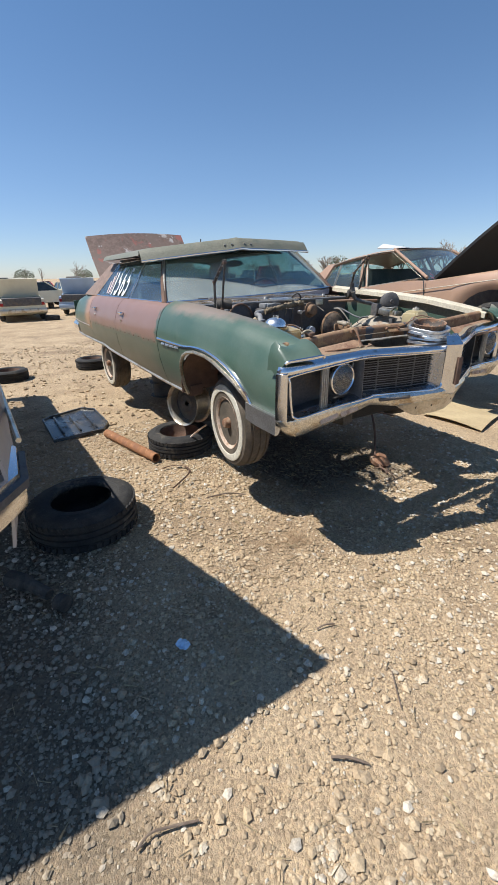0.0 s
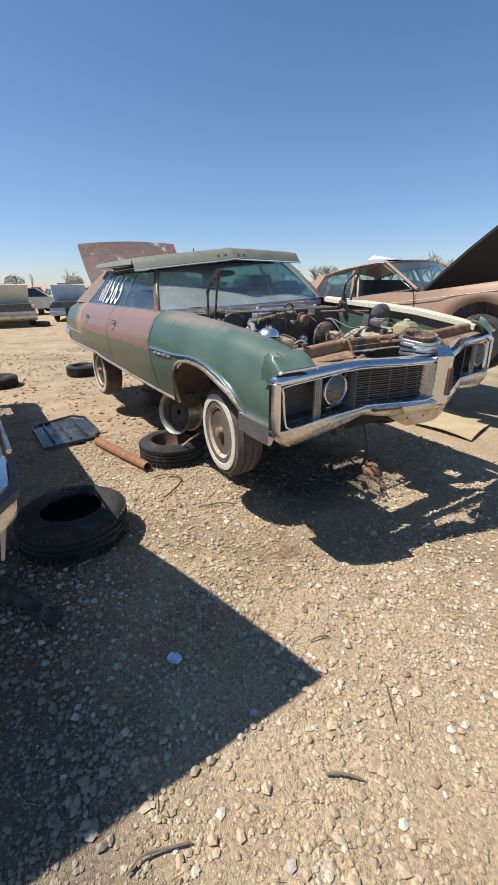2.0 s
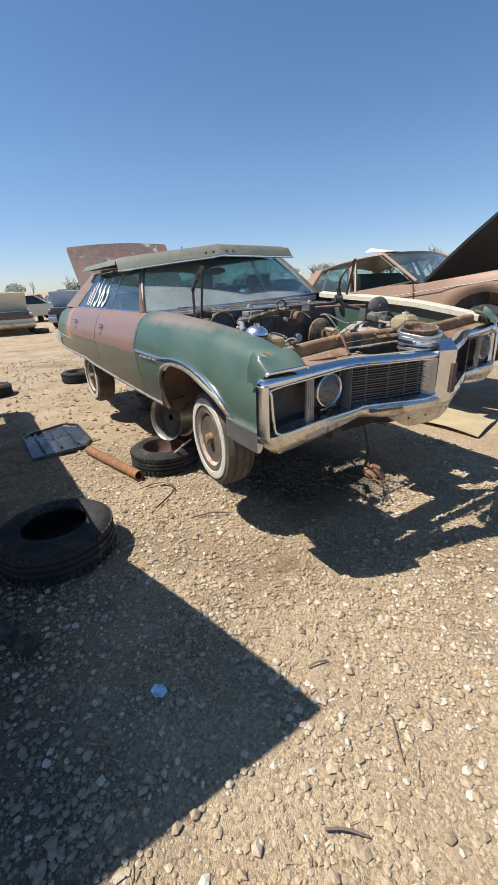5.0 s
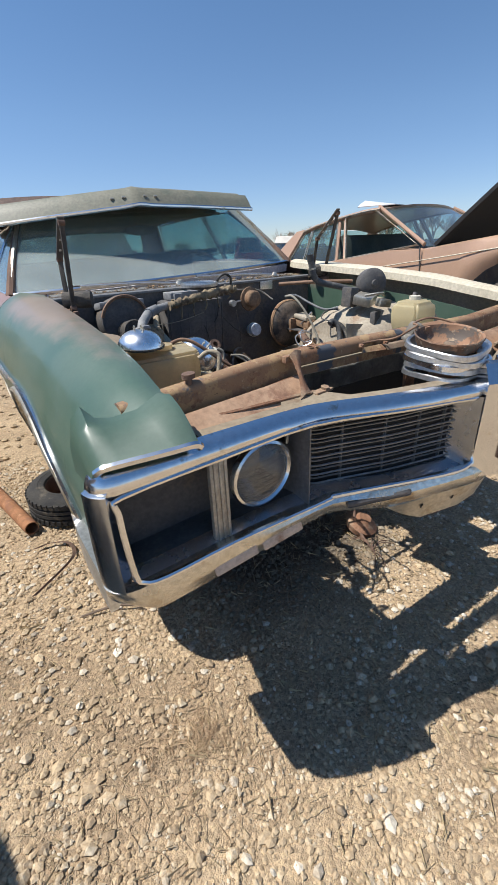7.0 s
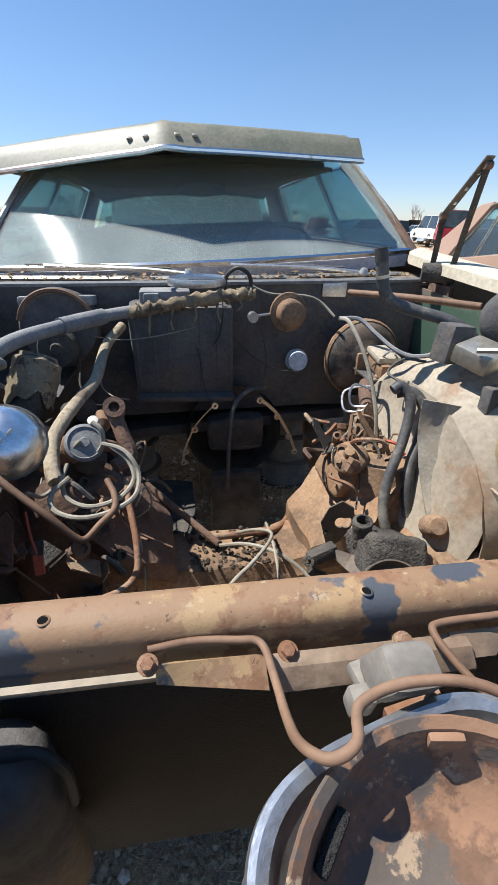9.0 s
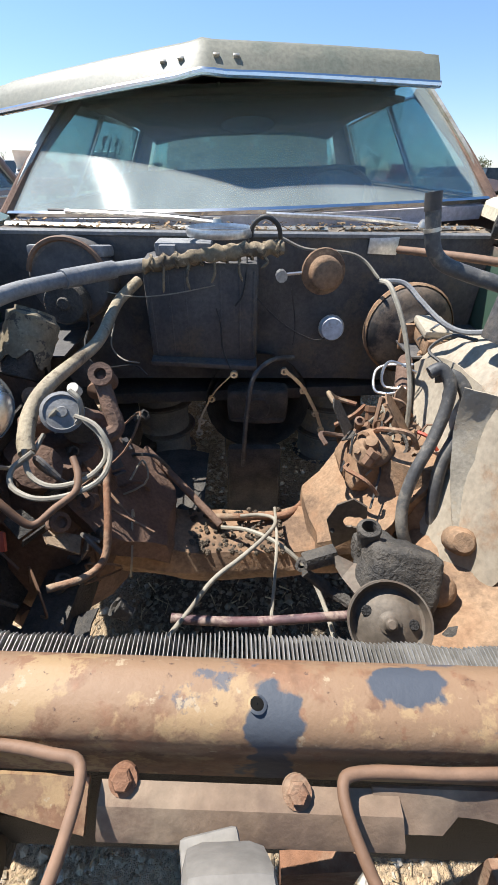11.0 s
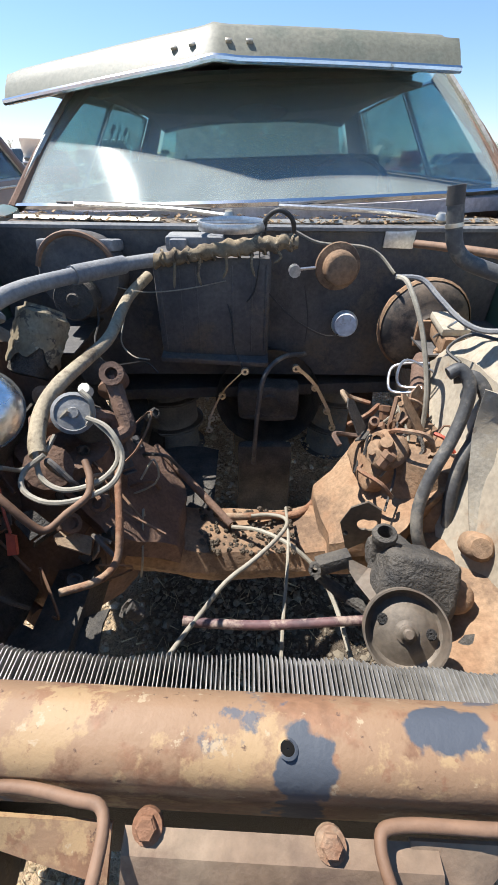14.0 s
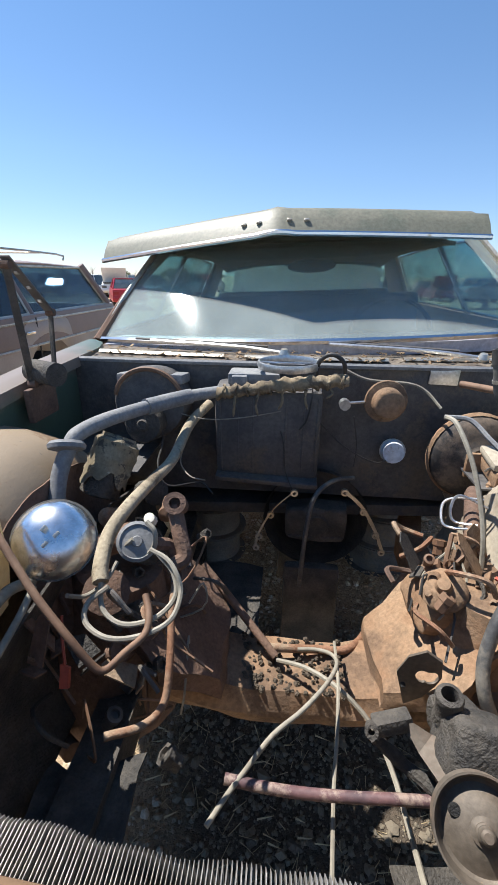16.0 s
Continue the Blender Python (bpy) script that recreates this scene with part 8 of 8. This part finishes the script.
far_car((-1.9, 30.0, 0), 184, CARBLACK, "black sedan with its boot lid raised", boot=1.3, lift=0.4)
far_car((1.2, 27.6, 0), 100, CARCREAM, "cream sedan standing across the row", lift=0.15)
rng = random.Random(11)
paints = [(CARWHITE, "white"), (CARGREY, "grey"), (CARBLACK, "black"), (CARRED, "red"), (CARBLUE, "pale blue"), (CARCREAM, "cream"), (BROWNCAR, "brown"), (WAGONP, "dark brown")]
for row_y, x0, x1, step in ((37, -40, 60, 2.9), (52, -55, 85, 3.1)):
    x = x0
    while x < x1:
        p, nm = paints[rng.randrange(8)]
        hd = rng.choice((0, 0, 0.9))
        far_car((x + rng.uniform(-0.3, 0.3), row_y + rng.uniform(-0.6, 0.6), 0), rng.choice((0, 180)) + rng.uniform(-6, 6), p,
                nm + (" wreck with its bonnet raised in a far row" if hd else " wreck standing in a far row of the yard"), kind=rng.choice(("sedan", "sedan", "wagon")), hood=hd)
        x += step + rng.uniform(0, 0.8)


# ---- trees along the horizon ----
def bare_tree(c, h, seed, leafy, thick=1.0):
    r = random.Random(seed)
    e = thing("bare_tree", "leafless grey-brown tree on the horizon" if not leafy else "low scrubby tree with thin leaves on the horizon", "tree", c, "trees along the horizon")
    bm, tw = B(), B()
    def limb(p, d, ln, rad, depth):
        q = p + d * ln
        mid = p + d * ln * 0.5 + Vector((r.uniform(-1, 1), r.uniform(-1, 1), r.uniform(-0.3, 0.3))) * ln * 0.08
        tube(bm if depth < 2 else tw, [p, mid, q], [rad, rad * 0.65], 5 if depth < 2 else 3, 2 if thick == 1.0 or depth < 3 else 1)
        if depth < 4:
            for _ in range((3 if thick == 1.0 else 4) if depth else 5):
                nd = (d + Vector((r.uniform(-1, 1), r.uniform(-1, 1), r.uniform(-0.2, 0.7))) * 0.75).normalized()
                limb(p + d * ln * r.uniform(0.45, 1.0), nd, ln * r.uniform(0.5, 0.75), rad * 0.5 * thick, depth + 1)
    limb(Vector(c), Vector((r.uniform(-0.1, 0.1), r.uniform(-0.1, 0.1), 1)).normalized(), h * 0.38, h * 0.022, 0)
    part("trunk", bm, PALEBARK, e, smooth=False)
    part("crown", tw, PALEBARK, e, smooth=False)
    if leafy:
        lf = B()
        for _ in range(420):
            a, b = r.uniform(0, 6.28), r.random() ** 0.5
            p = Vector(c) + Vector((math.cos(a) * b * h * 0.45, math.sin(a) * b * h * 0.45, h * (0.35 + 0.5 * r.random() * (1 - 0.5 * b))))
            box(lf, p, (r.uniform(0.1, 0.3), r.uniform(0.1, 0.3), 0.05), (r.uniform(0, 90), r.uniform(0, 90), 0))
        part("leaf_clumps", lf, LEAF, e, smooth=False)


rng = random.Random(5)
for i in range(46):
    a = radians(-52 + 104 * i / 45 + rng.uniform(-1, 1))
    d = rng.uniform(120, 190)
    bare_tree((d * math.sin(a), d * math.cos(a), -0.3), rng.uniform(3.5, 7.5) if abs(a - 0.62) > 0.12 else rng.uniform(8, 10), 100 + i, i % 3 == 1)
for i, az in enumerate((40, 42.5, 44, 47, 50.5, 52, 54, 55.5, 57, 58.5, 60, 62)):
    a, d = radians(az), 95 + 9 * (i % 4)
    bare_tree((d * math.sin(a), d * math.cos(a), -0.3), (6.0, 7.5, 8.0, 6.0, 6.5, 9.0, 10.0, 10.5, 9.0, 9.5, 8.5, 7.5)[i], 300 + i, i in (2, 5), 1.22)

# ---- stands that hold the wrecks up ----
def wheel_stand(c, top, label="stand of rusty wheel rims holding up a car"):
    e = thing("wheel_stand", label, "stand", c, "wheel stands under the cars")
    x, y, _ = c
    n = max(2, round(top / 0.2))
    h = top / n
    for k in range(n):
        m = Matrix.Translation((x, y, k * h))
        part("steel_rim", lathe(B(), [(0.05, h * 0.5), (0.12, h * 0.55), (0.155, h * 0.45), (0.165, h * 0.2), (0.17, h * 0.06), (0.205, h * 0.04), (0.208, 0.002), (0.198, 0.0), (0.168, h * 0.05), (0.162, h * 0.9), (0.198, h * 0.99), (0.208, h * 0.985), (0.205, h * 0.94), (0.17, h * 0.92), (0.166, h * 0.3)], m, 28, False), BLACKP, e)
    return e


for x, y, top in ((-0.50, 2.62, 0.80), (0.58, 2.62, 0.80), (-0.15, 4.45, 0.83), (0.5, 4.35, 0.83), (-3.9, 2.6, 0.80), (-2.75, 2.6, 0.80), (-3.9, 4.9, 0.80), (-2.75, 4.9, 0.80), (2.85, 2.4, 0.91), (3.85, 2.4, 0.91), (2.85, 4.4, 0.64), (3.85, 4.4, 0.64)):
    wheel_stand((x, y, 0), top)


for x, y, turn, top in ((16.4, 24.8, 150, 0.78), (20.5, 26.6, 120, 0.73), (12.6, 28.0, 95, 0.63), (19.5, 31.5, 170, 0.63), (-9.4, 24.6, 205, 0.43), (-12.6, 31.0, 20, 0.63), (-7.6, 32.0, 350, 0.63), (-1.9, 30.0, 184, 0.63), (1.2, 27.6, 100, 0.38)):
    for k in (-1, 1):
        wheel_stand((x - k * 0.75 * math.sin(radians(turn)), y + k * 0.75 * math.cos(radians(turn)), 0), top, "stand of rusty wheel rims under a far wreck")


def loose_tyre(c, r, w, label, tilt=(0, 0, 0), rim=None, inner=0.6):
    """A tyre lying on its side: hollow, with sidewall steps and tread blocks."""
    x, y, z = c
    m = Matrix.Translation((x, y, z + w / 2)) @ pose(0, 0, 0, *tilt)
    q = r * inner
    e = thing("spare_wheel", label, "wheel", (x, y, z), "loose wheels and tyres on the ground")
    h = w / 2
    part("carcass", lathe(B(), [(q + 0.01, h * 0.7), (q, h * 0.86), (q + 0.008, h * 0.97), (q + 0.03, h), (q + 0.34 * (r - q), h * 1.02), (q + 0.36 * (r - q), h * 1.04), (q + 0.7 * (r - q), h * 0.98), (q + 0.74 * (r - q), h * 0.95), (r - 0.02, h * 0.84), (r - 0.004, h * 0.66),
        (r - 0.004, h * 0.40), (r - 0.013, h * 0.37), (r - 0.013, h * 0.30), (r, h * 0.27), (r, h * 0.05), (r - 0.012, h * 0.03), (r - 0.012, -h * 0.03), (r, -h * 0.05), (r, -h * 0.27), (r - 0.013, -h * 0.30), (r - 0.013, -h * 0.37), (r - 0.004, -h * 0.40),
        (r - 0.02, -h * 0.84), (q + 0.7 * (r - q), -h), (q + 0.02, -h), (q, -h * 0.86), (q + 0.03, -h * 0.6), (r - 0.035, -h * 0.5), (r - 0.03, h * 0.5), (q + 0.03, h * 0.62), (q + 0.01, h * 0.7)], m, 48, False), RUBBER, e, angle=28)
    for k in range(48):
        a = 2 * math.pi * k / 48
        for s in (-1, 1):
            part("tread_block", box(B(), (0, 0, 0), (0.022, r * 0.085, w * 0.15), (s * 12, 0, 0), 0, m @ Matrix.Rotation(a + (0.06 if s > 0 else 0), 4, "Z") @ Matrix.Translation((r - 0.010, 0, s * h * 0.58))), RUBBER, e, smooth=False)
    if rim:
        part("rim", lathe(B(), [(0.03, -h * 0.2), (0.06, -h * 0.15), (0.5 * q, -h * 0.1), (0.75 * q, -h * 0.3), (0.9 * q, h * 0.1), (q, h * 0.85), (q + 0.012, h * 0.9)], m, 28, False), rim, e)
    return e


loose_tyre((-2.03, 1.36, 0), 0.365, 0.26, "large black tyre lying flat on shaded gravel", inner=0.55)
loose_tyre((-0.84, 2.33, 0), 0.33, 0.21, "black tyre on a dusty rim lying under the sill", rim=DARKRUST)
loose_tyre((-0.55, 7.25, 0), 0.31, 0.20, "worn tyre lying on the dirt behind the sedan", rim=DARKRUST)
loose_tyre((-2.05, 7.0, 0), 0.31, 0.20, "worn tyre lying on the dirt lane", rim=DARKRUST)
loose_tyre((0.6, 19.0, 0), 0.31, 0.2, "tyre lying in the dirt lane far off", rim=DARKRUST)

# upright spare leaning in the stand
m = aim((-0.70, 2.36, 0.46), (-0.93, -0.30, 0.1))
e = thing("leaning_wheel", "bare steel wheel standing on edge on the tyre", "wheel", (-0.70, 2.36, 0.22))
part("barrel", lathe(B(), [(0.21, 0.09), (0.222, 0.10), (0.225, 0.085), (0.20, 0.07), (0.185, 0.0), (0.20, -0.09), (0.222, -0.1)], m, 32, False), DULLCHROME, e)
part("disc", lathe(B(), [(0.03, 0.03), (0.09, 0.045), (0.13, 0.02), (0.16, 0.0), (0.185, 0.0)], m, 28, False), BLACKP, e)
tube(bm := B(), [(-0.86, 2.10, 0.17), (-0.80, 1.96, 0.30), (-0.76, 1.86, 0.38)], 0.010, 8)
single("bent_rod", bm, WHEELP, "pale steel rod leaning on the tyre", "rod")

# ---- litter on the gravel ----
def tray():
    e = thing("plastic_tray", "cracked black plastic tray lying on the gravel", "car part", (-1.6, 3.75, 0.0))
    out = [(-1.94, 3.26), (-1.55, 3.24), (-1.38, 3.30), (-1.27, 3.52), (-1.27, 4.2), (-1.42, 4.32), (-1.85, 4.22), (-1.94, 4.1)]
    rows = []
    for k, z in ((1.0, 0.02), (0.985, 0.05), (0.94, 0.052), (0.92, 0.03), (0.5, 0.028), (0.05, 0.034)):
        rows.append([(-1.6 + (x + 1.6) * k, 3.76 + (y - 3.76) * k, z + 0.012 * math.sin(x * 9 + y * 5)) for x, y in out + out[:1]])
    part("shell", sheet(B(), rows, 0.006), TRAYP, e)
    for x in (-1.8, -1.62, -1.44):
        part("rib", box(B(), (x, 3.75, 0.045), (0.02, 0.7, 0.02), (0, 0, 0), 0.005), TRAYP, e)


tray()
d = Vector((0.2, -0.95, 0.0)).normalized()
bm = lathe(B(), [(0.044, 0.0), (0.046, 0.02), (0.046, 0.95), (0.044, 1.0), (0.038, 1.0), (0.038, 0.0)], aim((-1.40, 3.10, 0.052), d), 24)
single("rusty_pipe", bm, PIPERUST, "straight rusty exhaust pipe lying on the gravel", "pipe")
P = smooth_path([(-1.22, 1.93, 0.012), (-1.14, 1.92, 0.02), (-1.05, 1.86, 0.022), (-1.03, 1.76, 0.022), (-1.08, 1.66, 0.02), (-1.30, 1.50, 0.015)], 5)
sheet(bm := B(), [[p + Vector((0.0, 0.0, 0.012)), p + Vector((0.022, 0.012, 0.0))] for p in P], 0.004)
single("bent_strap", bm, DARKRUST, "bent dark steel strap on the gravel", "strap")
bm = B()
tube(bm, [(-2.55, 0.98, 0.05), (-2.46, 0.84, 0.06), (-2.38, 0.70, 0.05)], [0.05, 0.035, 0.03], 10)
lathe(bm, [(0.02, -0.04), (0.045, -0.03), (0.045, 0.03), (0.02, 0.04)], aim((-2.33, 0.60, 0.045), (0.5, -0.8, 0.1)), 16)
single("scrap_linkage", bm, GREASE, "dark greasy linkage lying in the shade", "car part")
sheet(bm := B(), [[(-1.89 + 0.028 * u, 0.0 + 0.03 * v, 0.02 + 0.012 * math.sin(u * 3 + v * 2)) for u in span(-1, 1, 5)] for v in span(-1, 1, 4)], 0.002)
single("plastic_scrap", bm, BLUEBIT, "crumpled pale blue plastic scrap", "litter")
for pts, r in ((((-2.34, -0.63, 0.015), (-2.29, -0.62, 0.03), (-2.23, -0.635, 0.02), (-2.14, -0.67, 0.015)), 0.0045), (((-1.28, -0.29, 0.012), (-1.23, -0.30, 0.02), (-1.18, -0.32, 0.012)), 0.004), (((-1.64, -0.77, 0.01), (-1.59, -0.81, 0.018), (-1.54, -0.865, 0.01)), 0.005), (((-1.16, -0.66, 0.01), (-1.21, -0.72, 0.015), (-1.27, -0.80, 0.01)), 0.003), (((-1.12, 1.22, 0.01), (-0.95, 1.17, 0.02), (-0.83, 1.08, 0.012)), 0.006)):
    single("dry_stick", tube(B(), pts, [r, r * 0.6], 6), TWIG, "short dry stick lying on the gravel", "stick", "dry sticks on the ground")
# cast parts and a twisted pipe below the bumper
e = thing("brake_scrap", "rusty scrap casting with twisted pipes on the ground", "car part", (0.55, 0.95, 0.0))
part("casting", lathe(B(), [(0.03, 0.0), (0.09, 0.01), (0.10, 0.05), (0.06, 0.08), (0.04, 0.10), (0.0, 0.10)], pose(0.50, 0.85, 0.02, 20, 10, 0), 20), RUST, e)
part("twisted_pipe", tube(B(), [(0.42, 0.72, 0.02), (0.46, 0.85, 0.10), (0.55, 0.95, 0.25), (0.60, 1.05, 0.42), (0.55, 1.08, 0.5)], 0.010, 8), DARKRUST, e)
part("twisted_pipe", tube(B(), [(0.62, 1.05, 0.45), (0.72, 1.0, 0.43), (0.80, 0.95, 0.40)], 0.007, 6), DARKRUST, e)
rng = random.Random(8)
for k in range(9):
    a = rng.uniform(0, 6.28)
    part("loose_wire", tube(B(), [(0.40, 0.66, 0.02), (0.40 + 0.06 * math.cos(a), 0.66 + 0.06 * math.sin(a), 0.05), (0.40 + 0.16 * math.cos(a), 0.66 + 0.15 * math.sin(a), 0.012)], 0.003, 5), DARKRUST, e)
sheet(bm := B(), [[(2.1 + 0.9 * u, 0.75 + 0.75 * v + 0.2 * u, 0.02 + 0.03 * math.sin(u * 4 + v * 3)) for u in span(0, 1, 7)] for v in span(0, 1, 5)], 0.008)
single("cardboard_sheet", bm, CARDB, "weathered tan board lying on the gravel", "board")
# straw
rng = np.random.default_rng(6)
V, F = [], []
for k in range(2600):
    if k % 2:
        x, y = rng.uniform(-1.7, 0.9), rng.uniform(-0.4, 1.6)
    else:
        x, y = rng.uniform(-3.2, 1.8), rng.uniform(-1.6, 4.0)
    a, ln = rng.uniform(0, 6.28), rng.uniform(0.02, 0.07)
    z = ground_z(x, y) + 0.010
    dx, dy = ln * math.cos(a), ln * math.sin(a)
    nx, ny = -0.0011 * math.sin(a), 0.0011 * math.cos(a)
    i = len(V)
    V += [(x + nx, y + ny, z), (x - nx, y - ny, z), (x + dx - nx, y + dy - ny, z + rng.uniform(0, 0.018)), (x + dx + nx, y + dy + ny, z + 0.004), (x, y, z + 0.002)]
    F += [(i, i + 1, i + 2, i + 3), (i + 4, i, i + 3), (i + 1, i + 4, i + 2)]
me = bpy.data.meshes.new("dry_straw")
me.from_pydata(V, [], F)
me.materials.append(STRAW)
tagged(new("dry_straw", me), "broken dry straw strewn over the gravel", "straw", kind="stuff")
# number brushed on the rear side window
def on_window(o, y, up_off):
    up = Vector((0.22, 0, 0.36)).normalized()
    o.matrix_world = Matrix.Translation(Vector((-0.955, y, 1.478)) + up * up_off + Vector((-up.z, 0, up.x)) * 0.013) @ Matrix(((0, up.x, -up.z), (-1, 0, 0), (0, up.z, up.x))).to_4x4()


for ch, y in (("1", 3.78), ("5", 3.635), ("6", 3.48), ("5", 3.325)):
    c = bpy.data.curves.new("painted_digit", "FONT")
    c.body, c.size, c.extrude, c.offset, c.align_x = ch, 0.47, 0.0008, 0.004, "CENTER"
    c.materials.append(WHITEPAINT)
    o = new("painted_digit", c)
    on_window(o, y, 0.02)
    o.scale = (0.52, 1.0, 1.0)
    tagged(o, "white digit brushed on the side window", "marking", "stock number on the window")
for y, w, h in ((3.97, 0.03, 0.16), (3.90, 0.035, 0.22), (3.85, 0.02, 0.28)):
    o = single("smeared_mark", box(B(), (0, h / 2, 0), (w, h, 0.0012), (0, 0, 6), 0), SMEAR, "pinkish-white smear brushed on the side window", "marking", "stock number on the window")
    on_window(o, y, 0.03)
